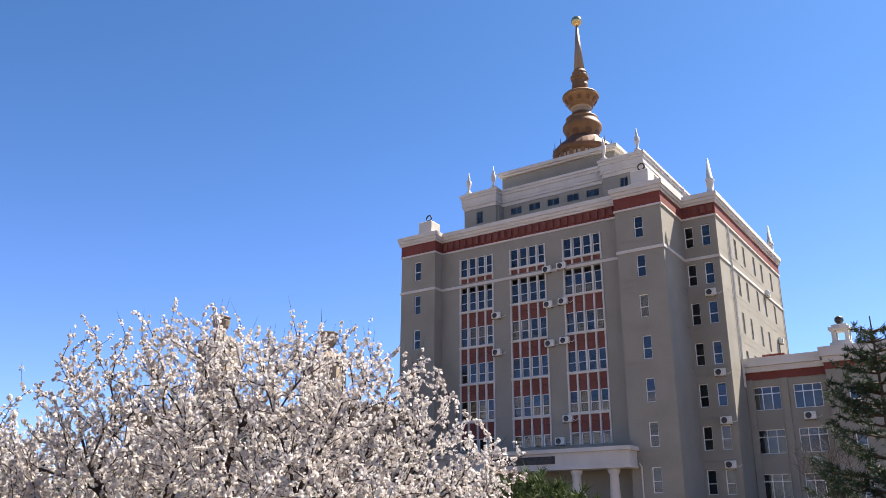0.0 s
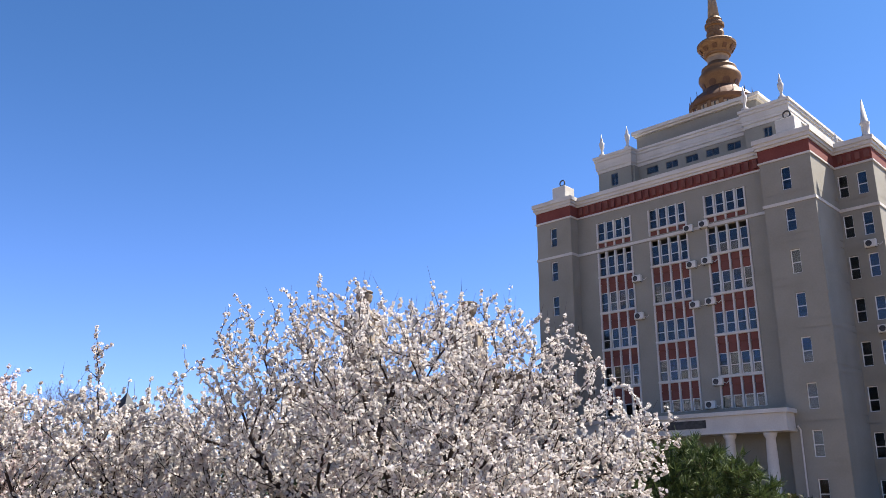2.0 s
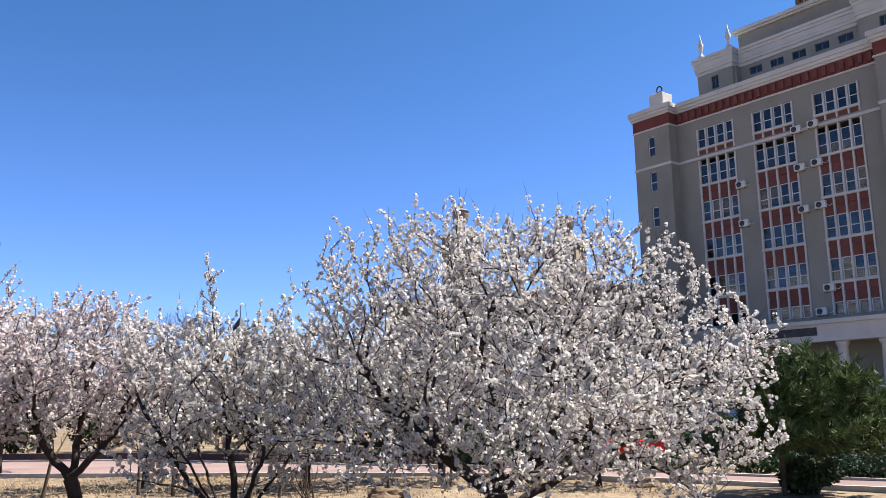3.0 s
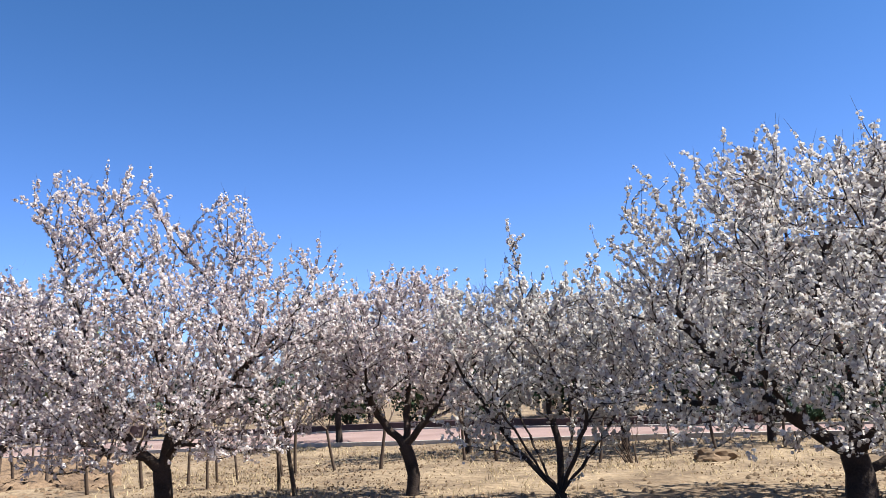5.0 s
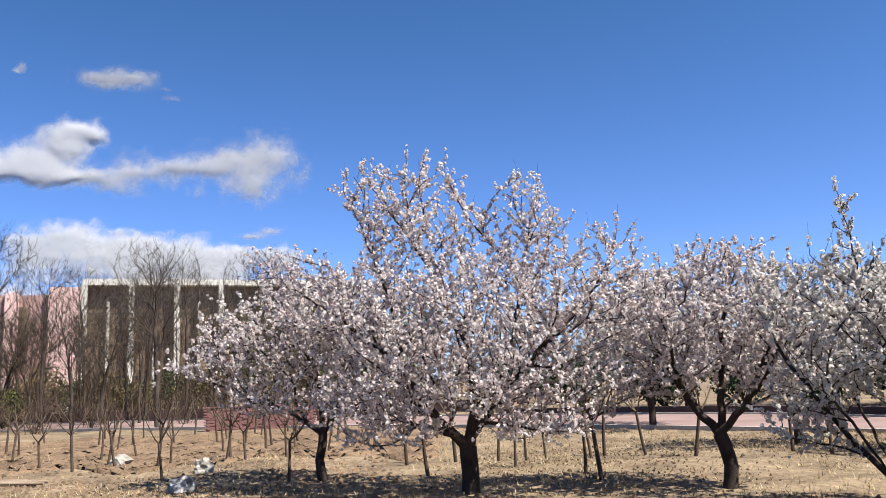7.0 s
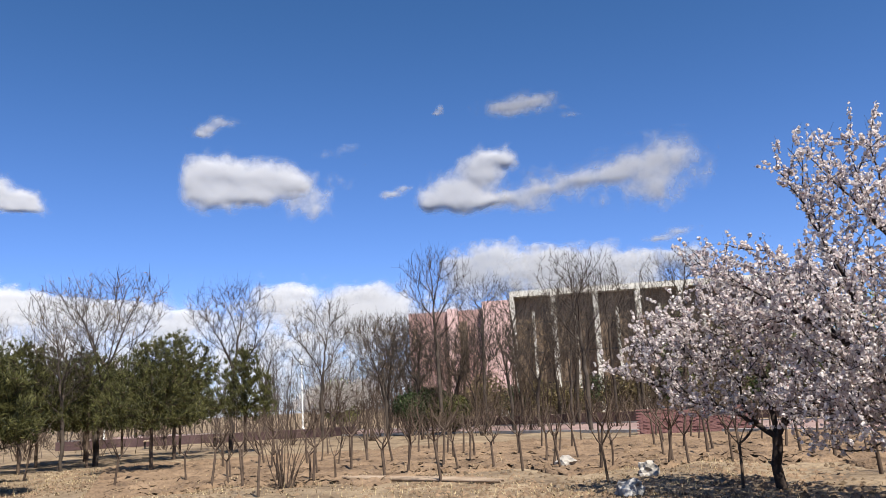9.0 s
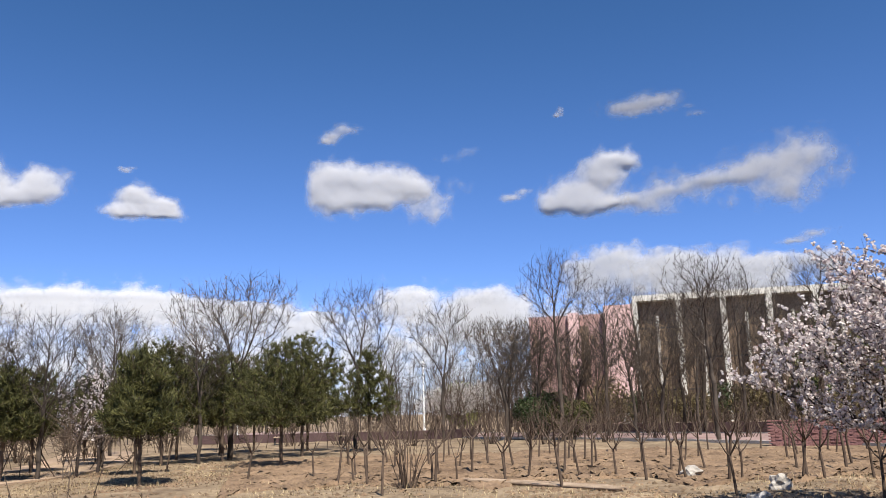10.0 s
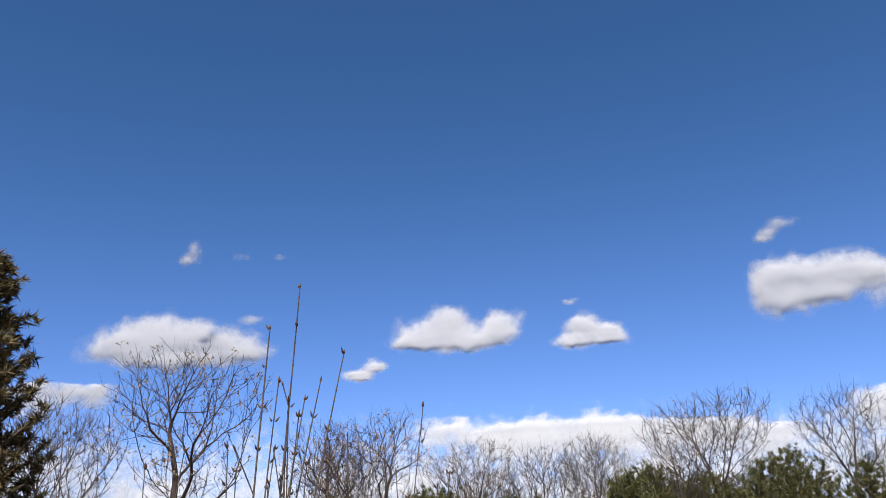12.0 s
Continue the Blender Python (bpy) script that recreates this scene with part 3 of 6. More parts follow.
part("neck", lathe([(1.26, 53.1), (1.24, 53.8), (1.35, 54.0)], 32, CX, CY), M_GOLD_PALE, tower)
part("flare", lathe([(1.35, 54.0), (1.56, 54.12), (1.6, 54.35), (1.85, 54.8), (2.15, 55.2), (2.34, 55.4), (2.36, 55.7), (2.2, 55.9), (1.5, 56.1), (1.05, 56.4)], 32, CX, CY), M_GOLD, tower, "flared gold collar")
for i in range(10):
    m = Matrix.Translation((CX, CY, 0)) @ Matrix.Rotation(2 * math.pi * i / 10, 4, "Z")
    part("collar_panel", boxes((0, 0.08, -0.26, 0.26, 0, 0.6), bevel=0.02), M_GOLD_DARK, tower, m=m @ Matrix.Translation((1.72, 0, 54.55)) @ Matrix.Rotation(radians(34), 4, "Y"))
part("upper_neck", lathe([(1.0, 56.2), (1.08, 57.3), (1.0, 57.6), (1.0, 58.1), (1.18, 58.25), (1.2, 58.6), (0.98, 58.75), (0.92, 59.1), (0.98, 59.2), (0.8, 59.5), (0.7, 59.6)], 24, CX, CY), M_GOLD, tower)
part("needle", lathe([(0.72, 59.5), (0.13, 66.8)], 16, CX, CY), M_NEEDLE, tower, "tapering grey-gold needle", smooth=True)
part("ball", lathe([(0.05, 66.5)] + [(0.72 * math.sin(math.pi * i / 12), 67.2 - 0.72 * math.cos(math.pi * i / 12)) for i in range(1, 12)] + [(0.03, 67.92)], 24, CX, CY), M_BALL, tower, "gold ball on the spire's tip", smooth=True)
# porch
part("porch_roof", boxes((-26.0, -4.65, -0.03, 1.3, 7.45, 8.7), (-26.0, -4.0, -1.75, -0.03, 7.45, 8.7), (-26.3, -3.75, -2.0, -0.03, 8.7, 9.05), (-26.0, -4.65, -0.03, 1.3, 8.7, 9.05), (-26.1, -3.9, -1.85, -0.03, 7.2, 7.45)), M_WHITE, tower, "deep white porch entablature")
part("name_board", boxes((-18.3, -11.2, -1.81, -1.75, 7.75, 8.45)), M_BLACK, tower, "dark blank name board")
for x in (-24.0, -20.4, -9.4, -5.8):
    part("porch_column", lathe([(0.62, 0), (0.62, 0.3), (0.5, 0.45), (0.47, 4), (0.4, 6.7), (0.52, 6.85), (0.6, 7.2)], 20, x, -1.1), M_WHITE, tower, "round white porch column", smooth=True)
part("steps", boxes(*[(-25.5, -4.4, -2.3 - 0.35 * i, 1.3, -0.05, 0.62 - 0.15 * i) for i in range(4)]), M_KERB, tower)
part("entrance_door", boxes((-16.4, -13.4, 1.5, 1.6, 0.6, 3.2)), M_GLASS, tower)
part("door_frame", boxes(*[(x - 0.05, x + 0.05, 1.44, 1.5, 0.6, 3.2) for x in (-16.35, -14.9, -13.45)], (-16.4, -13.4, 1.44, 1.5, 3.1, 3.2)), M_FRAME, tower)
for x in (-19.4, -10.8):
    wide_window(tower, Matrix.Translation((x, 1.35, 1.25)))
part("drain_pipe", rod(rod(bmesh.new(), (-3.6, -0.12, 7.3), (-3.6, -0.12, 0.1), 0.07), (-3.6, -0.6, 7.6), (-3.6, -0.12, 7.3), 0.07), M_WHITE, tower, "pale downpipe beside the porch")
for y in (9.3, 9.7, 30.2):
    part("drain_pipe", rod(bmesh.new(), (3.5, y, 31.2), (3.5, y, 15), 0.06), M_AC, tower)


def make_ac(parent, m):
    """A condenser on a bracket, its face towards -y."""
    body = part("air_conditioner", boxes((-0.5, 0.5, -0.45, -0.1, 0, 0.68), bevel=0.03), M_AC, parent, "off-white condenser unit on the wall", m=m)
    part("fan_grille", lathe([(0.27, 0), (0.27, 0.02), (0.06, 0.03)], 20), M_BLACK, body, m=Matrix.Translation((-0.12, -0.45, 0.34)) @ Matrix.Rotation(radians(90), 4, "X"))
    for x in (-0.42, 0.37):
        part("bracket", boxes((x, x + 0.05, -0.42, 0, -0.06, -0.01)), M_BLACK, body)
    bm = bmesh.new()
    for a, b in (((0.45, -0.15, 0.3), (0.7, -0.05, 0.15)), ((0.7, -0.05, 0.15), (0.95, -0.03, 0.35))):
        rod(bm, a, b, 0.03)
    part("hose", bm, M_AC, body)


for x, z in ((-12.75, 27.0), (-11.1, 27.1), (-18.85, 23.0), (-12.75, 23.3), (-11.1, 23.4), (-18.85, 19.1), (-12.75, 19.3), (-11.1, 19.4), (-11.1, 11.8), (-12.0, 9.75)):
    make_ac(tower, Matrix.Translation((x, 1.35, z)))
for x, z in ((2.5, 23.3), (2.6, 15.6), (2.7, 11.2), (2.7, 7.3)):
    make_ac(tower, Matrix.Translation((x - 0.2, 5.8, z)))
for y, z in ((16.8, 27.0), (20.5, 22.3)):
    make_ac(tower, SIDE @ Matrix.Translation((y, 0, z)))

# lower wing beside the tower
wing = root("campus_wing", TOWER @ Matrix.Translation((-0.7, 2.5, 0)) @ Matrix.Scale(1.025, 4), "four-storey taupe wing with red band and turret", "building")
WF = Matrix.Translation((0, 7.5, 0))
wrows = (14.65, 10.75, 6.85, 3.2)
wx = (5.75, 9.3)
wall_part("front_wall", 4.02, 11.1, 0, 15.3, [(x - 1.2, x + 1.2, z - 2.15, z) for x in wx for z in wrows], WF, wing, joints=[z + 0.6 for z in wrows])
for x in wx:
    for z in wrows:
        wide_window(wing, WF @ Matrix.Translation((x, 0, z - 2.15)))
part("pilaster", boxes(*[(x - 0.3, x + 0.3, 7.3, 7.48, 0, 15.3) for x in (4.35, 7.42)]), M_WALL, wing)
WP = Matrix.Translation((0, 6.9, 0))
wall_part("bay_wall", 11.1, 16.0, 0, 15.6, col_holes(13.2, rows=[z - 0.6 for z in wrows]), WP, wing, joints=[z + 0.6 for z in wrows])
stack(wing, WP, 13.2, [z - 0.6 for z in wrows])
part("bay_side", boxes((11.1, 11.4, 7.2, 7.5, 0, 15.6)), M_WALL, wing)
far_x = tuple(18.0 + 3.35 * i for i in range(8))
wall_part("front_wall", 16.0, 44.0, 0, 15.3, [(x - 1.2, x + 1.2, z - 2.15, z) for x in far_x for z in wrows], WF, wing, joints=[z + 0.6 for z in wrows])
for x in far_x:
    for z in wrows:
        wide_window(wing, WF @ Matrix.Translation((x, 0, z - 2.15)))
part("frieze", boxes((4.02, 11.05, 7.45, 7.9, 15.3, 16.0), (11.05, 16.0, 6.85, 7.9, 15.6, 16.2), (16.0, 44.0, 7.45, 7.9, 15.3, 16.0)), M_RED, wing, "oxide red band")
part("cornice", boxes((4.02, 11.0, 7.2, 8, 16.0, 16.5), (4.02, 10.8, 6.95, 8, 16.5, 17.3), (11.0, 16.1, 6.6, 8, 16.2, 16.7), (10.8, 16.3, 6.35, 8, 16.7, 17.55), (16.1, 44, 7.2, 8, 16.0, 16.5), (16.3, 44, 6.95, 8, 16.5, 17.3)), M_WHITE, wing, "white stepped cornice")
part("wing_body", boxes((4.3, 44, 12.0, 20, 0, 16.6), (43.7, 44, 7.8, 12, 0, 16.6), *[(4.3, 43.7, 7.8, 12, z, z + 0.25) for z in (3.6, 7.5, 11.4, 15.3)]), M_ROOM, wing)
part("wing_roof", boxes((4.3, 44, 7.9, 20, 16.6, 16.8)), M_ROOF, wing)
part("roof_box", boxes((5.4, 7.4, 9.0, 10.5, 16.8, 17.9)), M_RED, wing, "small red roof box")
part("turret_base", boxes((11.7, 13.5, 7.5, 9.3, 17.4, 18.0), (11.85, 13.35, 7.65, 9.15, 18.0, 18.2)), M_WHITE, wing, "white base of the open roof turret")
for x in (11.9, 13.0):
    for y in (7.7, 8.8):
        part("turret_post", boxes((x, x + 0.32, y, y + 0.32, 18.2, 19.2)), M_WHITE, wing)
part("turret_cap", boxes((11.7, 13.5, 7.5, 9.3, 19.2, 19.45), (11.95, 13.25, 7.75, 9.05, 19.45, 19.7)), M_WHITE, wing, "white stepped cap")
part("turret_ball", lathe([(0.08, 19.65), (0.1, 19.85)] + [(0.38 * math.sin(math.pi * i / 8) + 0.02, 20.2 - 0.38 * math.cos(math.pi * i / 8)) for i in range(1, 9)], 16, 12.6, 8.4), M_BLACK, wing, smooth=True)
for z in (11.6, 7.7):
    make_ac(wing, WF @ Matrix.Translation((9.3, 0, z - 0.2)))

# ---- beige block behind the big blossom tree ----
def make_beige():
    b = root("beige_block", Matrix.Translation((-14.5, 80.0, 0)) @ Matrix.Rotation(radians(-12), 4, "Z"), "beige stone building half hidden behind blossom", "building")
    wins = [(x - 0.8, x + 0.8, z, z + 2.0) for x in (-14.0, -10.5, -7, -3.5, 0, 3.5, 7) for z in (1.2, 4.8, 8.4)]
    part("wall", pierced(bmesh.new(), -16.5, 9.5, 0, 12.2, wins), M_BEIGE, b)
    for w in wins:
        f = put("window", frame_mesh("hall_frame", 1.6, 2.0, 0.08, up=(0.0,)), b, m=Matrix.Translation(((w[0] + w[1]) / 2, 0.14, w[2])))
        put("pane", pane_mesh("hall_pane", 1.5, 1.9), f, m=Matrix.Translation((0, 0, 0.05))).visible_shadow = False
    part("body", boxes((-16.5, 9.5, 3, 14, 0, 12.0), (-16.5, -16.2, 0.3, 3, 0, 12.0), (9.2, 9.5, 0.3, 3, 0, 12.0)), M_BEIGE, b)
    part("cornice", boxes((-17, 10, -0.4, 14.3, 12.0, 12.7), (-17.3, 10.3, -0.7, 14.6, 12.7, 13.1)), M_BEIGE, b, "beige roof cornice")
    for x, top in ((-8.75, 22.4), (3.1, 20.2)):
        part("turret", boxes((x - 1.5, x + 1.5, 1.2, 4.2, 13.0, top - 2.6), (x - 1.75, x + 1.75, 0.95, 4.45, top - 2.6, top - 2.2)), M_BEIGE, b)
        part("turret_roof", lathe([(2.2, top - 2.2), (0.7, top - 1.35)], 4, x, 2.7), M_BEIGE, b)
        part("stone_urn", lathe([(0.5, top - 1.5), (0.45, top - 1.0), (0.8, top - 0.45), (0.95, top + 0.15), (0.75, top + 0.3), (0.98, top + 0.5), (0.85, top + 0.62)], 12, x, 2.7), M_BEIGE, b, "beige stone urn on the roof")


make_beige()


def make_cupola():
    c = root("clock_turret_house", Matrix.Translation(at(30.0, 112)) @ Matrix.Rotation(radians(25), 4, "Z"), "distant pale house with dark pointed turret", "building")
    part("body", boxes((-5, 5, -4, 4, 0, 6.0)), M_PALE, c)
    part("roof", lathe([(7.2, 6.0), (2.2, 8.4)], 4, 0, 0), M_SLATE, c, "dark hipped roof")
    part("turret", boxes((-0.8, 0.8, -0.8, 0.8, 7.5, 12.3), (-0.95, 0.95, -0.95, 0.95, 11.8, 12.0)), M_BEIGE, c)
    for row in ((-0.35, 0.35, -0.84, -0.8, 10.2, 11.5), (0.8, 0.84, -0.35, 0.35, 10.2, 11.5)):
        part("louvre", boxes(row), M_BLACK, c)
    part("turret_roof", lathe([(1.4, 12.3), (0.05, 14.3)], 4, 0, 0), M_SLATE, c, "dark pyramid roof")
    part("lightning_rod", rod(bmesh.new(), (0, 0, 14.2), (0, 0, 16.2), 0.06, 0.03), M_BLACK, c)


make_cupola()


def make_hall():
    """The long brown hall with pale fins behind the bare trees."""
    a, b = at(87.6, 92), at(63.5, 94)
    d = (b - a)
    h = root("fin_fronted_hall", Matrix.Translation((a.x, a.y, 0)) @ Matrix.Rotation(math.atan2(d.y, d.x), 4, "Z"), "long brown glazed hall with pale upright fins", "building")
    L = d.length
    cut = 11.55
    part("pink_wing", boxes((0, cut, 0, 12, 0, 11.5)), M_PINKWALL, h, "pink rendered end block")
    # Lighter pink than the wing: the pier's sunlit look is put into its colour.
    part("pink_pier", boxes((4.3, 5.5, -0.5, 0, 0, 11.7), (cut - 3.4, cut - 0.4, -0.9, 0, 0, 12.2)), M_PINKLIT, h, "light pink projecting pier, sunlit tone in its colour")
    part("end_window", boxes((5.5, 6.4, -0.06, 0.0, 4.0, 10.3)), M_BROWNGLASS, h)
    part("glazing", boxes((cut, L, 0.4, 12, 0, 12.45)), M_BROWNGLASS, h, "dark brown glazed front")
    part("roof_slab", boxes((cut - 0.4, L + 2, -0.9, 12.5, 12.45, 13.05)), M_PALE, h, "pale deep roof edge")
    x, k = cut - 0.2, 0
    while x < L:
        bm = bmesh.new()
        w, out = (0.55, 0.9) if k % 2 == 0 else (0.28, 0.5)
        low = 0.0 if k % 2 == 0 else 2.5
        top = 12.45 if k % 2 == 0 else 10.8
        box(bm, x - w / 2, x + w / 2, -out, 0.4, low, top)
        part("fin", bm, M_PALE, h, "pale concrete fin")
        x += 2.2
        k += 1
    part("glazing_bar", boxes(*[(cut, L, 0.33, 0.4, z, z + 0.15) for z in (3.2, 6.4, 9.6)]), M_BLACK, h)


make_hall()


def make_roof_house():
    r = root("red_roofed_house", Matrix.Translation(at(131, 75)) @ Matrix.Rotation(radians(30), 4, "Z"), "distant low house with red tiled roof", "building")
    part("wall", boxes((-6, 6, -3, 3, 0, 3.4)), M_PALE, r)
    bm = bmesh.new()
    v = [bm.verts.new(p) for p in ((-6.5, -3.6, 3.3), (6.5, -3.6, 3.3), (6.5, 3.6, 3.3), (-6.5, 3.6, 3.3), (-4, 0, 5.6), (4, 0, 5.6))]
    for f in ((0, 1, 5, 4), (1, 2, 5), (2, 3, 4, 5), (3, 0, 4), (3, 2, 1, 0)):
        bm.faces.new([v[i] for i in f])
    part("roof", bm, M_RED, r, "red tiled hipped roof")


make_roof_house()


# ---- trees ----
def branching(trunk, blobs, count, step, seed, rise=0.6, turn=0.5, balance=0.28, lift=0.25, stems=(), rough=0.01):
    """Branch skeleton: goals spread evenly through the crown's lobes (x, y, z, rx, ry, rz), coarse to fine, each joined by a rising bow to the limb that suits it best."""
    r = np.random.default_rng(seed)
    B = np.array(blobs, float)
    vol = (B[:, 3] * B[:, 4] * B[:, 5]) ** 0.75
    pick = r.choice(len(B), count * 6, p=vol / vol.sum())
    d = r.normal(size=(count * 6, 3))
    d *= (r.random(count * 6) ** 0.36 / np.linalg.norm(d, axis=1))[:, None]
    cloud_p = B[pick, :3] + d * B[pick, 3:6]
    cloud_p = cloud_p[cloud_p[:, 2] > 0.4]
    far, goals = np.linalg.norm(cloud_p - np.array(trunk[-1]), axis=1), []
    for _ in range(min(count, len(cloud_p))):
        j = int(far.argmax())
        goals.append(cloud_p[j])
        far = np.minimum(far, np.linalg.norm(cloud_p - cloud_p[j], axis=1))
    P, T, L, par, n = np.zeros((60000, 3)), np.zeros((60000, 3)), np.full(60000, 1e9), np.full(60000, -1), 0

    def line(points, last, length):
        nonlocal n
        for a, b in zip(points, points[1:]):
            a, b = np.array(a, float), np.array(b, float)
            k = max(1, int(np.linalg.norm(b - a) / step))
            for i in range(1, k + 1):
                P[n], T[n] = a + (b - a) * i / k + r.normal(0, rough, 3), (b - a) / np.linalg.norm(b - a)
                length += np.linalg.norm(b - a) / k
                L[n], par[n] = length, last
                last = n
                n += 1
        return last

    P[0], T[0] = trunk[0], (0, 0, 1)
    n = 1
    top = line(trunk, 0, 0.0)
    L[:top] = 1e9
    for s in stems:
        line(s, int(np.argmin(np.linalg.norm(P[:n] - np.array(s[0]), axis=1))), 0.4)
    for g in goals:
        v = g - P[:n]
        dist = np.linalg.norm(v, axis=1) + 1e-6
        v /= dist[:, None]
        cost = dist * (1 + turn * (1 - (v * T[:n]).sum(1)) + rise * np.maximum(0, 0.4 - v[:, 2])) + balance * L[:n]
        j = int(cost.argmin())
        c = T[j] * 0.5 + v[j] * 0.6 - [0, 0, lift * 0.5]
        c = P[j] + c / np.linalg.norm(c) * dist[j] * 0.5
        k, last, length, start = max(1, int(dist[j] / step + 0.5)), j, L[j], P[j].copy()
        for i in range(1, k + 1):
            q = i / k
            P[n] = start * (1 - q) ** 2 + 2 * c * q * (1 - q) + g * q * q + r.normal(0, rough, 3)
            t = P[n] - P[last]
            T[n] = t / (np.linalg.norm(t) + 1e-9)
            length += dist[j] / k
            L[n], par[n] = length, last
            last = n
            n += 1
    return P[:n].copy(), par[:n].copy()


def thickness(P, par, tip, base, power=1.55):
    n = len(P)
    load = np.zeros(n)
    kids = np.bincount(par[par >= 0], minlength=n)
    load[kids == 0] = 1.0
    for i in range(n - 1, 0, -1):
        load[par[i]] += load[i]
    rad = load ** (1 / power)
    return tip + (rad - 1) * (base - tip) / max(rad[0] - 1, 1e-6)


def twigs(P, par, rad, limit, each, length, seed, up=0.5, joints=3):
    """Short shoots on all thin branches: lists of chains (n, joints + 1, 3)."""
    r = np.random.default_rng(seed)
    thin = np.where((rad < limit) & (par >= 0))[0]
    src = np.repeat(thin, each)
    src = src[r.random(len(src)) < 0.85]
    base_dir = P[src] - P[par[src]]
    base_dir /= np.linalg.norm(base_dir, axis=1)[:, None] + 1e-9
    d = base_dir * 0.5 + r.normal(0, 0.6, base_dir.shape) + [0, 0, up]
    d /= np.linalg.norm(d, axis=1)[:, None]
    ln = length * (0.35 + r.random(len(src)) ** 2 * 1.1)
    chain = [P[src] - base_dir * (r.random(len(src)) * 0.1)[:, None]]
    for _ in range(joints):
        d = d + r.normal(0, 0.16, d.shape) + [0, 0, 0.06]
        d /= np.linalg.norm(d, axis=1)[:, None]
        chain.append(chain[-1] + d * (ln / joints)[:, None])
    return np.stack(chain, 1)


def tubes(A, B, ra, rb, sides):
    """Tapered tubes from A to B, all at once."""
    d = B - A
    d /= np.linalg.norm(d, axis=1)[:, None] + 1e-9
    ref = np.where(np.abs(d[:, 2:3]) > 0.9, [[1.0, 0, 0]], [[0, 0, 1.0]])
    u = np.cross(d, ref)
    u /= np.linalg.norm(u, axis=1)[:, None]
    v = np.cross(d, u)
    ang = np.arange(sides) * 2 * np.pi / sides
    off = u[:, None] * np.cos(ang)[None, :, None] + v[:, None] * np.sin(ang)[None, :, None]
    low, high = A[:, None] + off * ra[:, None, None], B[:, None] + off * rb[:, None, None]
    verts = np.concatenate([low, high], 1).reshape(-1, 3)
    base = (np.arange(len(A)) * 2 * sides)[:, None]
    i = np.arange(sides)
    j = (i + 1) % sides
    quad = np.stack([base + i, base + j, base + j + sides, base + i + sides], -1).reshape(-1, 4)
    return verts, quad


def joined(pieces):
    verts, faces, n = [], [], 0
    for v, f in pieces:
        verts.append(v)
        faces.append(f + n)
        n += len(v)
    return np.concatenate(verts), faces


def wood(P, par, rad, shoots=None, shoot_r=0.004, sides=5):
    """Split into stout limbs and thin branches, so that trunk and crown are parts of their own."""
    c = np.where(par >= 0)[0]
    p = par[c]
    back = P[p] - P[np.where(par[p] >= 0, par[p], p)]
    A, B = P[p] - 0.12 * (P[c] - P[p]), P[c]
    ra, rb = np.minimum(rad[p], rad[c] * 1.3), rad[c]
    stout = rad[c] > 0.022
    trunk = joined([tubes(A[stout], B[stout], ra[stout], rb[stout], 9)])
    fine = [tubes(A[~stout], B[~stout], ra[~stout], rb[~stout], sides)]
    if shoots is not None and len(shoots):
        k = shoots.shape[1] - 1
        for s in range(k):
            n = len(shoots)
            fine.append(tubes(shoots[:, s], shoots[:, s + 1], np.full(n, shoot_r * (1 - 0.7 * s / k)), np.full(n, shoot_r * (1 - 0.7 * (s + 1) / k)), 3))
    return trunk, joined(fine)


def blooms(C, size, seed, face):
    """Small open five-petalled flowers looking along face, each one island."""
    r = np.random.default_rng(seed)
    n = len(C)
    ax = face + r.normal(0, 0.4, (n, 3)) + [0, 0, 0.15]
    ax /= np.linalg.norm(ax, axis=1)[:, None]
    u = np.cross(ax, r.normal(size=(n, 3)))
    u /= np.linalg.norm(u, axis=1)[:, None] + 1e-9
    v = np.cross(ax, u)
    s = size * r.uniform(0.7, 1.25, n)
    rows = []
    for q in range(5):
        a = 2 * np.pi * q / 5
        rows.append(C + (u * np.cos(a) + v * np.sin(a)) * (s * r.uniform(0.8, 1.15, n))[:, None] + ax * (s * r.uniform(-0.1, 0.3, n))[:, None])
    return np.stack(rows, 1).reshape(-1, 3), np.arange(n * 5).reshape(-1, 5)


def flecks(C, size, seed, long=1.0):
    """Small leaf-like triangles."""
    r = np.random.default_rng(seed)
    a = r.normal(size=(len(C), 3))
    a /= np.linalg.norm(a, axis=1)[:, None]
    b = np.cross(a, r.normal(size=(len(C), 3)))
    b /= np.linalg.norm(b, axis=1)[:, None] + 1e-9
    s = size * r.uniform(0.5, 1.4, len(C))[:, None]
    verts = np.stack([C - b * s * 0.5, C + a * s * long, C + b * s * 0.5], 1)
    return verts.reshape(-1, 3), np.arange(len(C) * 3).reshape(-1, 3)


def along(chains, per, seed, spread=0.02, start=0.1, knots=0):
    """Places along shoots, gathered in a few knots on each where knots are asked for."""
    r = np.random.default_rng(seed)
    n, k = len(chains), chains.shape[1] - 1
    src = np.repeat(np.arange(n), per)
    t = start + (1 - start) * r.random(len(src))
    if knots:
        t = start + (1 - start) * r.random((n, knots))[src, r.integers(0, knots, len(src))]
    s = np.minimum((t * k).astype(int), k - 1)
    f = (t * k - s)[:, None]
    return chains[src, s] * (1 - f) + chains[src, s + 1] * f + r.normal(0, spread, (len(src), 3))


BLOSSOMS = "flowering apricot trees in the orchard"


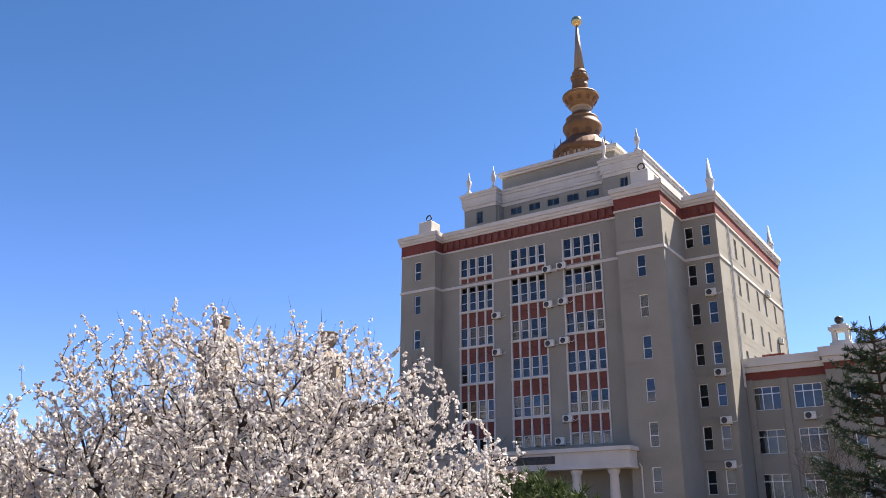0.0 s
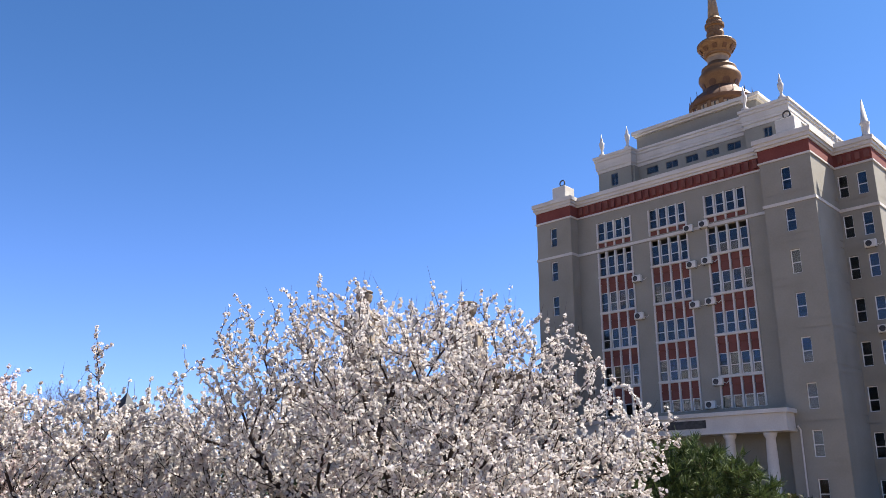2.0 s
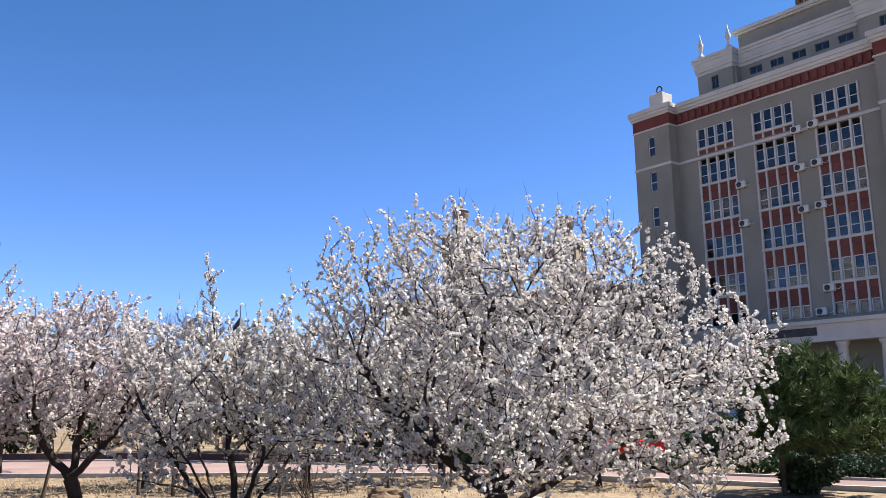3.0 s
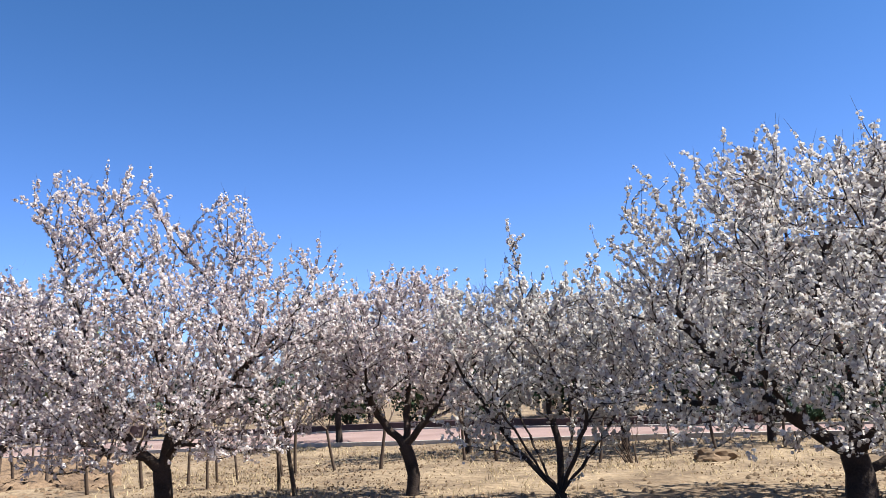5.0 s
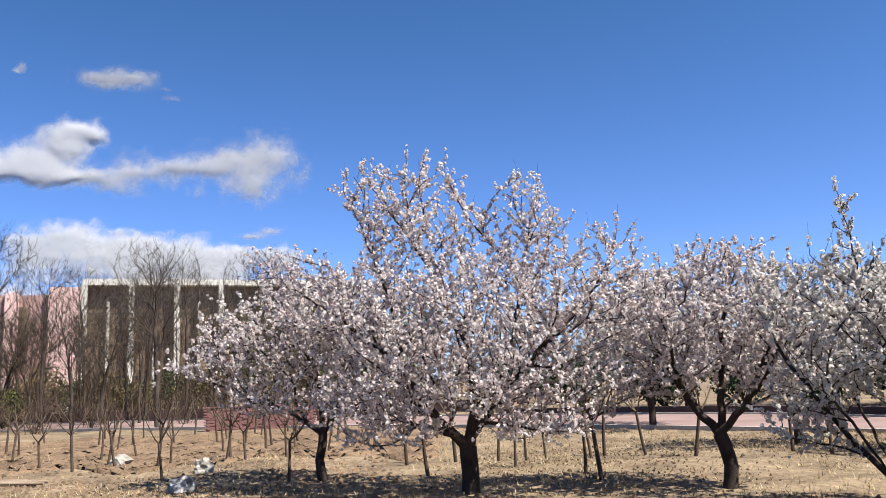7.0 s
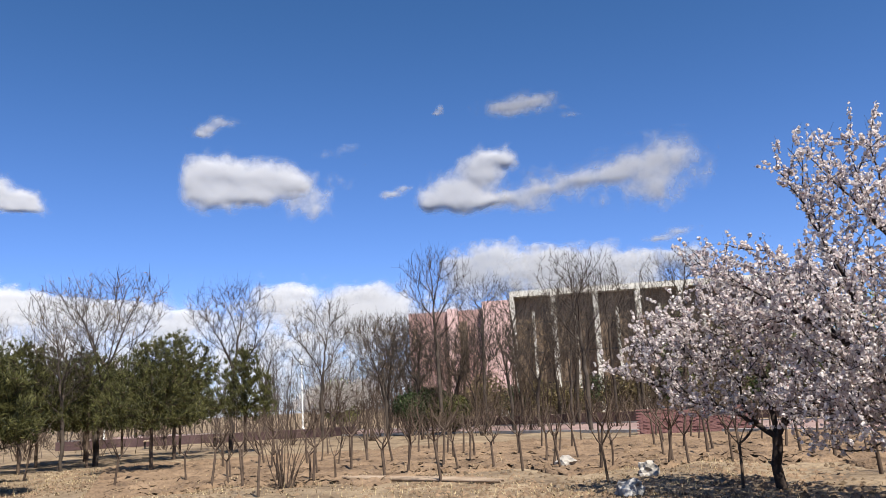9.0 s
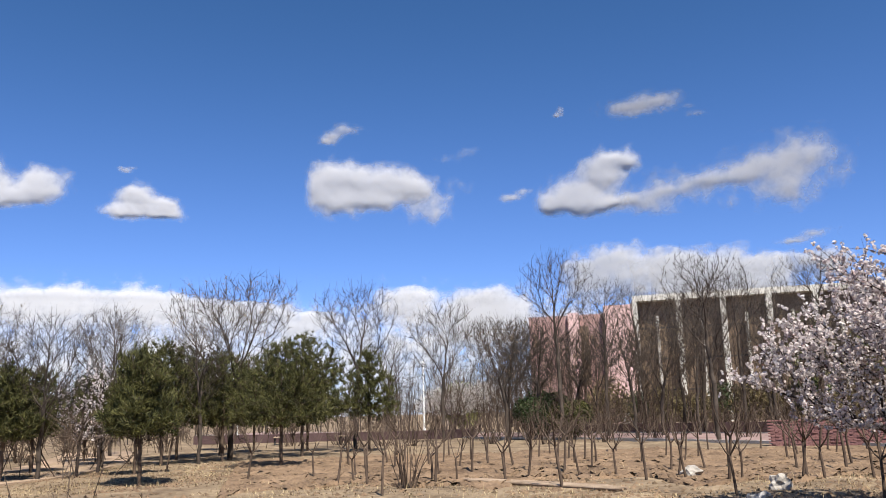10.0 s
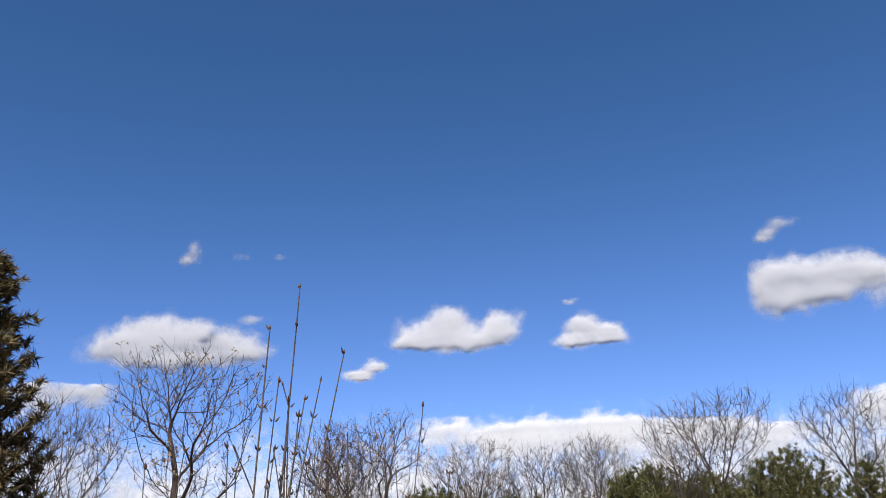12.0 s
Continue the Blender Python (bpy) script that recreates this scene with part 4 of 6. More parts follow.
def blossom_tree(x, y, trunk, blobs, count, seed, label, petals=M_BLOSSOM, base=0.12, step=0.15, each=1, length=0.32, per=4, size=0.0205, wands=14, tall=1.0, dense=2, knots=6, stems=()):
    az = math.degrees(math.atan2(-x, y))
    t = root("blossom_tree", Matrix.Translation((x, y, float(rolling(x, y)) - 0.03)) @ Matrix.Rotation(radians(az), 4, "Z"), label, "tree", BLOSSOMS)
    blobs = [(b[0], b[1], b[2] * tall, *b[3:]) for b in blobs]
    P, par = branching(trunk, blobs, count, step, seed, stems=stems)
    rad = thickness(P, par, 0.0045, base, 1.95)
    rad[P[:, 2] < 0.18] *= 1.12
    shoots = twigs(P, par, rad, min(0.045, base * 0.24), each, length, seed + 1, up=0.6, joints=2)
    r = np.random.default_rng(seed + 5)
    tips = np.where((np.bincount(par[par >= 0], minlength=len(P)) == 0) & (P[:, 2] > np.quantile(P[:, 2], 0.9)))[0]
    tips = r.choice(tips, min(wands, len(tips)), replace=False)
    up = (r.normal(0, 0.2, (len(tips), 3)) + [0, 0, 1]) * r.uniform(0.15, 0.38, (len(tips), 1))
    wand = np.stack([P[tips] + up * q for q in (0, 0.55, 1.0)], 1)
    trunk_m, fine_m = wood(P, par, rad, np.concatenate([shoots, wand]), sides=4)
    put("trunk", mesh_np("trunk", trunk_m[0], trunk_m[1], [M_BARK], smooth=True), t, "dark rough trunk and limbs")
    put("branch_work", mesh_np("branch_work", fine_m[0], fine_m[1], [M_BARK]), t)
    thin = np.where((rad < 0.017) & (par >= 0))[0]
    on = np.repeat(thin, dense)
    heads = np.concatenate([
        along(shoots, knots, seed + 6, 0.006, 0.08),
        P[on] + (P[par[on]] - P[on]) * r.random((len(on), 1)) + r.normal(0, 0.016, (len(on), 3)),
        along(wand[:, :2], 3, seed + 8, 0.006, 0.0)])
    out = r.normal(size=(len(heads) * per, 3))
    out /= np.linalg.norm(out, axis=1)[:, None]
    bulk = size * 1.15 * r.uniform(0.55, 1.3, (len(heads), 1))
    F = np.repeat(heads, per, 0) + out * np.repeat(bulk, per, 0) * r.uniform(0.6, 1.1, (len(out), 1))
    fv, ff = blooms(F, size, seed + 3, out)
    put("blossom", mesh_np("blossom", fv, [ff], [petals]), t, "dense small blossom along the twigs", kind="stuff")
    cv, cf = flecks(F[::8] + r.normal(0, 0.02, F[::8].shape), 0.015, seed + 4)
    put("calyx", mesh_np("calyx", cv, [cf], [M_CALYX]), t, "reddish calyxes and buds", kind="stuff")
    return t


blossom_tree(-2.3, 10.9, [(0, 0, 0), (0.0, 0.0, 0.35), (-0.05, 0, 0.6)],
    [(0.2, 0, 2.6, 2.4, 2.4, 1.5), (-2.1, 0, 2.4, 1.1, 1.5, 0.95), (-2.5, 0.2, 3.1, 0.4, 0.6, 0.4), (2.15, 0, 2.1, 1.45, 1.7, 0.9), (-0.7, 0, 3.65, 1.1, 1.2, 0.75), (0.8, 0, 3.65, 1.1, 1.2, 0.7),
     (2.0, 0, 3.2, 0.9, 1.0, 0.7), (0.8, -2.1, 1.6, 1.5, 1.0, 0.8), (1.9, -0.5, 1.15, 0.95, 1.0, 0.4), (-1.7, -0.5, 1.5, 1.5, 1.4, 0.55), (1.0, 0.5, 1.5, 1.8, 1.6, 0.5), (-1.7, 0, 3.5, 0.8, 0.8, 0.6), (-1.0, -1.3, 1.25, 1.3, 0.9, 0.5), (0.3, -1.6, 1.1, 1.2, 0.8, 0.4), (3.0, 0, 2.45, 0.9, 0.9, 0.5), (2.9, -0.3, 1.45, 0.75, 0.9, 0.55), (2.2, -0.6, 0.85, 0.7, 0.8, 0.3), (2.7, 0, 3.0, 0.5, 0.6, 0.4), (1.75, 0, 3.75, 0.55, 0.6, 0.4)],
    1550, 11, "large spreading apricot tree dense with white blossom", base=0.16, wands=60, tall=1.015,
    stems=[[(-0.05, 0, 0.6), (-0.7, -0.2, 1.1), (-1.5, 0, 1.9)], [(-0.05, 0, 0.6), (0.6, -0.5, 1.1), (1.6, -0.3, 1.7)], [(-0.05, 0, 0.6), (0.1, 0.3, 1.5), (-0.2, 0.2, 2.4)], [(0, 0, 0.35), (0.9, 0.5, 0.8), (1.9, 0.4, 1.3)]])
blossom_tree(-5.9, 10.4, [(0, 0, 0), (0, 0, 0.12)],
    [(-0.1, 0, 1.95, 1.15, 1.2, 0.85), (-0.45, 0, 3.15, 0.12, 0.15, 0.5), (-1.05, 0, 2.35, 0.55, 0.7, 0.55), (0.8, 0, 1.8, 0.45, 0.6, 0.55), (0.3, 0, 2.5, 0.45, 0.6, 0.35), (-0.5, 0, 2.6, 0.5, 0.5, 0.35), (-0.9, 0, 1.35, 0.6, 0.6, 0.35), (0.6, -0.2, 1.2, 0.4, 0.5, 0.3), (-1.05, -0.2, 1.0, 0.45, 0.5, 0.28), (0.75, -0.3, 0.95, 0.35, 0.4, 0.25)],
    430, 23, "vase-shaped apricot tree with many stems from the ground", base=0.075, knots=9, wands=12, tall=1.04,
    stems=[[(0, 0, 0.12), (0.42 * math.cos(q), 0.42 * math.sin(q), 0.58), (0.95 * math.cos(q), 0.95 * math.sin(q), 1.3)] for q in (0.1, 1.2, 2.2, 3.1, 3.9, 5.2)] + [[(0, 0, 0.12), (0.03, 0, 0.7), (-0.1, 0.1, 1.5)]])
blossom_tree(-8.65, 10.65, [(0, 0, 0), (0.03, 0, 0.35), (-0.07, 0, 0.8)],
    [(-0.05, 0, 2.2, 1.5, 1.5, 0.85), (0.05, 0, 2.95, 0.95, 0.95, 0.4), (-1.0, 0, 2.6, 0.5, 0.7, 0.55), (1.0, 0, 2.3, 0.55, 0.7, 0.6), (-0.8, 0, 1.55, 0.6, 0.8, 0.35), (0.7, 0, 1.55, 0.6, 0.8, 0.35)],
    560, 31, "round-headed apricot tree with a leaning dark trunk", M_BLOSSOM_PINK, base=0.1, knots=8, wands=16, tall=1.05,
    stems=[[(-0.07, 0, 0.8), (-0.4, 0.1, 1.15), (-0.75, 0.1, 1.8)], [(-0.07, 0, 0.8), (0.3, -0.1, 1.15), (0.6, 0, 1.8)], [(-0.07, 0, 0.8), (0.0, 0.25, 1.4), (0.05, 0.3, 2.2)]])
blossom_tree(-10.9, 7.75, [(0, 0, 0), (0.0, 0, 0.35), (-0.03, 0, 0.68)],
    [(-2.5, 0, 3.2, 0.75, 0.6, 0.35), (-2.1, 0, 2.7, 0.8, 0.8, 0.55), (-2.95, 0, 3.4, 0.32, 0.35, 0.22), (-1.35, 0, 4.4, 0.5, 0.6, 0.4), (0.0, 0, 3.7, 0.8, 0.7, 0.5), (-0.7, 0.2, 4.2, 0.9, 0.7, 0.5), (1.2, 0, 3.7, 0.5, 0.6, 0.5), (2.4, 0, 2.9, 0.5, 0.5, 0.45), (2.3, 0, 3.55, 0.25, 0.3, 0.3), (-0.45, 0, 4.55, 0.5, 0.6, 0.38), (-0.9, 0, 3.8, 0.75, 0.8, 0.5), (1.0, 0, 4.1, 0.45, 0.6, 0.5), (0.9, 0, 3.4, 0.7, 0.8, 0.5), (2.0, 0, 3.35, 0.35, 0.5, 0.45), (0.0, 0, 2.5, 2.2, 2.0, 0.95), (1.7, 0, 2.5, 1.1, 1.2, 0.7), (-1.6, 0, 2.9, 0.7, 0.8, 0.55),
     (-1.3, -0.3, 1.5, 1.0, 1.1, 0.5), (1.5, 0, 1.6, 1.3, 1.2, 0.5), (0.0, -1.2, 1.8, 1.4, 0.9, 0.6), (-1.1, -0.8, 1.1, 0.9, 0.7, 0.38), (1.0, -0.8, 1.1, 0.9, 0.7, 0.38)],
    1450, 47, "tall apricot tree with pale pink blossom and open crown", M_BLOSSOM_PINK, base=0.13, wands=30, tall=1.03,
    stems=[[(-0.03, 0, 0.68), (-0.4, 0, 1.05), (-1.0, 0.1, 1.7)], [(-0.03, 0, 0.68), (0.12, 0, 1.2), (0.05, 0, 2.1), (-0.4, 0, 3.2), (-0.9, 0, 4.0)], [(-0.03, 0, 0.68), (0.4, 0.1, 1.3), (0.8, 0, 2.6), (1.0, 0, 3.6)], [(-0.4, 0, 1.05), (-1.0, -0.1, 1.9), (-1.8, 0, 2.6), (-2.7, 0, 3.2)], [(0.1, 0, 1.2), (0.9, -0.2, 1.8), (1.7, 0, 2.6)]])
blossom_tree(-14.2, 6.9, [(0, 0, 0), (-0.05, 0, 0.4), (0.02, 0, 0.85)],
    [(-1.45, 0, 2.8, 0.4, 0.7, 0.35), (-0.3, 0, 3.1, 0.8, 1.0, 0.5), (-1.2, 0, 2.3, 1.1, 1.2, 0.75), (0.2, 0, 2.5, 1.4, 1.5, 0.9), (-2.2, 0, 2.0, 0.55, 0.6, 0.3), (-0.9, -0.2, 1.5, 0.9, 1.0, 0.4), (0.9, 0, 3.1, 0.7, 0.9, 0.6), (0.8, 0, 1.6, 1.0, 1.0, 0.45)],
    620, 53, "wide low apricot tree with blossom over a bent trunk", M_BLOSSOM_PINK, base=0.078, wands=14, tall=1.04,
    stems=[[(0.02, 0, 0.85), (-0.5, 0, 1.2), (-1.3, 0, 1.55), (-2.1, 0, 1.9)], [(0.02, 0, 0.85), (0.25, 0, 1.3), (0.4, 0, 2.0)], [(0.02, 0, 0.85), (-0.05, 0.2, 1.6), (-0.2, 0.2, 2.5)]])
tree_far = blossom_tree(-5.6, 19.4, [(0, 0, 0), (0.03, 0, 0.4), (-0.05, 0, 0.95)],
    [(-0.2, 0, 2.7, 2.2, 2.1, 1.2), (-0.1, 0, 3.6, 1.3, 1.3, 0.6), (-1.7, 0, 3.0, 1.0, 1.1, 0.8), (1.3, 0, 2.5, 1.0, 1.1, 0.8)],
    420, 37, "round-headed apricot tree in bloom farther back in the orchard", base=0.09, each=1, per=4, size=0.036, step=0.24, length=0.3, knots=4, dense=1)
for x, y, s, turn in ((-18.8, 19.7, 1.15, 150), (-1.9, 19.2, 0.76, 220), (-12.0, 17.0, 0.85, 95), (-8.2, 17.6, 0.9, 200), (-23.5, 26.5, 1.0, 20), (-15, 28, 1.1, 130)):
    tagged(copy_thing(tree_far, Matrix.Translation((x, y, 0)) @ Matrix.Rotation(radians(turn), 4, "Z") @ Matrix.Scale(s, 4)), "round-headed apricot tree in bloom farther back in the orchard")
for az, d, s in ((92.6, 66, 0.95), (91.0, 70, 1.0), (93.8, 72, 0.9)):
    tagged(copy_thing(tree_far, Matrix.Translation(at(az, d)) @ Matrix.Rotation(radians(az * 3), 4, "Z") @ Matrix.Scale(s, 4)), "distant blossoming tree beyond the paved road")
tree_slip = blossom_tree(-26.3, -12.3, [(0, 0, 0), (0.02, 0, 0.6)],
    [(0, 0, 1.9, 0.65, 0.6, 0.9), (-0.25, 0, 2.6, 0.4, 0.4, 0.7), (0.2, 0, 2.8, 0.35, 0.35, 0.7)],
    110, 59, "slim young apricot tree with sparse pink blossom", M_BLOSSOM_PINK, base=0.05, step=0.2, per=2, size=0.026, wands=8, dense=1, knots=3)
copy_thing(tree_slip, Matrix.Translation((-28.5, -12.7, 0)) @ Matrix.Rotation(radians(200), 4, "Z"))

BARE = "bare trees beyond the orchard"


def bare_tree(place, height, width, seed, label, fork=0.25, base=0.1, count=700, fans=(), seeds=0, material=M_BARK_GREY, twig=0.5, each=2, tip=0.008):
    t = root("bare_tree", Matrix.Translation(place) @ Matrix.Rotation(radians(seed * 37 % 360), 4, "Z"), label, "tree", BARE)
    H, W = height, width
    blobs = list(fans) or [(0, 0, H * 0.62, W * 0.36, W * 0.36, H * 0.2), (0, 0, H * 0.8, W * 0.48, W * 0.48, H * 0.17), (W * 0.15, 0, H * 0.9, W * 0.3, W * 0.35, H * 0.1), (-W * 0.2, W * 0.1, H * 0.86, W * 0.25, W * 0.25, H * 0.1)]
    P, par = branching([(0, 0, 0), (0.03, 0, H * fork * 0.5), (0, 0.02, H * fork)], blobs, count // 3, H * 0.045, seed, rise=1.1, turn=0.9, balance=0.3, rough=0.025)
    rad = thickness(P, par, tip, base * 0.8, 1.5)
    shoots = twigs(P, par, rad, 0.024, each + 1, twig, seed + 1, up=0.8, joints=1)
    a, b = wood(P, par, rad, shoots, tip * 0.9, 3)
    put("trunk", mesh_np("trunk", a[0], a[1], [material], smooth=True), t)
    put("branch_work", mesh_np("branch_work", b[0], b[1], [material]), t, kind="stuff")
    if seeds:
        r = np.random.default_rng(seed + 9)
        ends = shoots[r.choice(len(shoots), min(seeds, len(shoots)), replace=False), -1]
        C = np.repeat(ends, 9, 0) + r.normal(0, 0.06, (len(ends) * 9, 3))
        v, f = flecks(C, 0.05, seed)
        put("dry_seed", mesh_np("dry_seed", v, [f], [M_SEED]), t, "dry seed clusters on the twig ends", kind="stuff")
    return t


bt1 = bare_tree((-35.0, -10.4, 0), 7.5, 6.0, 61, "tall bare tree with spreading crown and dry seed clusters", seeds=130, base=0.14, count=1100)
bt2 = bare_tree((-41.5, -6.4, 0), 8.1, 4.6, 62, "bare grey tree with upright fanned branches", base=0.12, count=900)
bt3 = bare_tree((-45.9, 3.8, 0), 10.2, 4.6, 63, "tall bare tree with several rising stems", fork=0.12, base=0.13, count=1000)
bt4 = bare_tree((-51.0, 1.0, 0), 7.2, 5.2, 64, "rounded bare tree with dense fine twigs", base=0.12, count=1200)
bt5 = bare_tree((-39.2, 10.1, 0), 8.6, 4.4, 65, "slender bare tree beside the paved road", base=0.13, count=900)
bt6 = bare_tree((-14.3, -16.8, 0), 7.1, 4.4, 66, "bare tree with forked dark stems and seed tufts", fork=0.1, seeds=160, base=0.15, count=1000, material=M_BARK, each=1, twig=0.38, tip=0.006)
for src, place, s, turn, lab in ((bt2, (-48.9, -2.7), 0.98, 40, ""), (bt3, (-48.7, 6.5), 0.88, 120, ""), (bt3, (-52.3, 9.2), 0.9, 230, ""), (bt5, (-57.4, 21.4), 1.35, 70, ""),
                                 (bt2, (-40.9, -18.2), 0.98, 200, ""), (bt5, (-31.8, -10.5), 0.68, 10, "slender bare young tree with a leaning stem"), (bt1, (-33.7, -21.3), 0.95, 90, ""), (bt4, (-25.2, -12.9), 0.72, 33, ""), (bt2, (-30.6, -13.6), 0.72, 77, ""),
                                 (bt6, (-17.6, -13.6), 0.8, 140, ""), (bt4, (-15.9, -25.4), 1.05, 10, ""), (bt6, (-19.9, -17.0), 0.87, 250, ""), (bt2, (-23, -19), 0.75, 300, ""), (bt1, (-43, -26), 0.9, 10, ""),
                                 (bt3, (-58, 14), 0.95, 15, ""), (bt5, (-55, 12), 1.0, 300, ""), (bt2, (-50, 16), 1.0, 20, ""), (bt3, (-47, 13.5), 0.85, 300, ""), (bt4, (-44, 17.5), 0.95, 200, ""), (bt1, (-60, -16), 0.9, 222, ""), (bt2, (-64, -8), 0.95, 111, ""),
                                 (bt2, (-30, 34), 0.85, 12, ""), (bt4, (-24, 37), 0.95, 170, ""), (bt2, (-12, 36), 0.9, 260, ""), (bt1, (-70, -30), 1.0, 60, ""), (bt4, (-56, -36), 1.0, 160, ""), (bt2, (-34, -30), 0.95, 180, ""), (bt5, (14.1, 30), 0.62, 100, ""), (bt1, (-45.5, 15.5), 0.85, 75, ""), (bt1, (-50.0, 4.9), 0.85, 120, ""), (bt1, (-47.8, 9.3), 0.85, 45, ""), (bt3, (-51.5, 12.4), 0.9, 5, ""), (bt4, (-53.5, 6.5), 0.9, 145, ""), (bt3, (-54, 17), 0.85, 175, ""), (bt2, (-43.5, 7.2), 0.8, 275, ""), (bt4, (-48.5, 2.6), 0.95, 15, ""), (bt1, (-46.5, 0.9), 0.88, 250, ""), (bt4, (-50.2, 18.5), 0.85, 95, ""), (bt1, (-49.0, 21.5), 0.78, 200, ""), (bt5, (-46.8, 11.0), 0.75, 160, ""), (bt4, (-55.5, 2.5), 0.85, 310, ""), (bt1, (-47.5, 24.5), 0.75, 70, "")):
    s *= 0.93 if place[1] < -8 else 1.0
    tagged(copy_thing(src, Matrix.Translation((*place, 0)) @ Matrix.Rotation(radians(turn), 4, "Z") @ Matrix.Scale(s, 4)), lab)


def needles(C, D, size, seed, per=9, thin=0.16):
    """Tufts of needles at C, leaning along D."""
    r = np.random.default_rng(seed)
    src = np.repeat(np.arange(len(C)), per)
    d = D[src] + r.normal(0, 0.75, (len(src), 3))
    d /= np.linalg.norm(d, axis=1)[:, None] + 1e-9
    w = np.cross(d, r.normal(size=d.shape))
    w /= np.linalg.norm(w, axis=1)[:, None] + 1e-9
    s = size * r.uniform(0.6, 1.25, (len(src), 1))
    base = C[src] + r.normal(0, size * 0.12, d.shape)
    verts = np.stack([base - w * s * thin * 0.5, base + d * s, base + w * s * thin * 0.5], 1)
    return verts.reshape(-1, 3), np.arange(len(src) * 3).reshape(-1, 3)


def pine_tree(place, height, width, seed, label, clear=0.18, count=1600, per=11, gaps=0.0, shift=0.0, foliage=M_PINE):
    t = root("pine_tree", Matrix.Translation(place) @ Matrix.Rotation(radians(seed * 53 % 360), 4, "Z"), label, "tree", "young pines by the orchard")
    H, W = height, width
    blobs = [(0, 0, H * max(0.42, clear + 0.13), W * 0.5, W * 0.5, H * 0.18), (0, 0, H * 0.62, W * 0.42, W * 0.42, H * 0.2), (W * 0.08, 0, H * 0.82, W * 0.26, W * 0.26, H * 0.17), (-W * 0.2, W * 0.15, H * 0.72, W * 0.2, W * 0.2, H * 0.18), (W * 0.2, -W * 0.15, H * 0.68, W * 0.22, W * 0.22, H * 0.16)]
    turned = Matrix.Rotation(-radians(seed * 53 % 360), 3, "Z") @ Vector((shift, 0, 0))
    blobs = [(b[0] + turned.x, b[1] + turned.y, *b[2:]) for b in blobs]
    P, par = branching([(0, 0, 0), (0.02, 0, H * clear)], blobs, count // 4, H * 0.045, seed, balance=0.15, rise=0.3, stems=[[(0.02, 0, H * clear), (0, 0, H * 0.5), (0.03, 0.02, H * 0.85)]])
    rad = thickness(P, par, 0.006, 0.02 + 0.009 * H)
    a, b = wood(P, par, rad)
    put("trunk", mesh_np("trunk", a[0], a[1], [M_BARK_BROWN], smooth=True), t)
    put("branch_work", mesh_np("branch_work", b[0], b[1], [M_BARK_BROWN]), t, kind="stuff")
    thin = np.where((rad < 0.024) & (par >= 0) & (P[:, 2] > H * clear))[0]
    r = np.random.default_rng(seed + 3)
    thin = thin[r.random(len(thin)) > gaps]
    src = np.repeat(thin, 3)
    d = P[src] - P[par[src]]
    d /= np.linalg.norm(d, axis=1)[:, None]
    C = P[src] - d * (r.random((len(src), 1)) * H * 0.04) + r.normal(0, H * 0.012, d.shape)
    v, f = needles(C, d * 0.9 + [0, 0, 0.55], 0.18, seed + 4, per, 0.15)
    put("needles", mesh_np("needles", v, [f], [foliage]), t, "dark green needle tufts", kind="stuff")
    return t


pn1 = pine_tree((-35.7, -7.6, 0), 5.3, 4.4, 71, "dense green pine with a bushy crown", clear=0.3, count=1500, gaps=0.05)
pn2 = pine_tree((-38.8, -5.3, 0), 4.8, 2.9, 72, "open pine with gaps between needle tufts", clear=0.3, count=1000, gaps=0.1)
pn3 = pine_tree((-22.6, -8.7, 0), 3.6, 2.2, 73, "small bushy pine on a bare straight trunk", clear=0.34, count=1050, gaps=0.05)
for src, place, s, turn in ((pn1, (-28.6, -6.6), 0.82, 90), (pn3, (-26.8, -10.7), 1.05, 45), (pn3, (-26.8, -18.0), 1.12, 200), (pn1, (-22.5, -15.5), 0.72, 10), (pn3, (-19.5, -13.8), 0.85, 250), (pn3, (-31, -19), 1.05, 120), (pn3, (-33, -14.8), 1.0, 300), (pn2, (-42, -11.5), 0.9, 60), (pn1, (-46, -14), 0.8, 333), (pn3, (-16.5, -15.0), 0.85, 77), (pn3, (-36, -17), 1.0, 12), (pn1, (-29, -24), 0.8, 12), (pn3, (-24.5, -13.6), 0.95, 70), (pn3, (-28.5, -15.0), 1.0, 170), (pn1, (-25, -21.5), 0.78, 270), (pn3, (-19.5, -17.5), 0.9, 20), (pn1, (-33.5, -24.5), 0.85, 99), (pn3, (-38.5, -21.5), 1.05, 45), (pn3, (-15, -18.5), 0.9, 145), (pn1, (-36.5, -13.2), 0.95, 30), (pn1, (-38.5, -12.0), 0.9, 130), (pn1, (-33.5, -10.2), 0.85, 210), (pn2, (-31.5, -11.8), 1.0, 15), (pn1, (-41.0, -8.6), 0.85, 290)):
    copy_thing(src, Matrix.Translation((*place, 0)) @ Matrix.Rotation(radians(turn), 4, "Z") @ Matrix.Scale(s, 4))


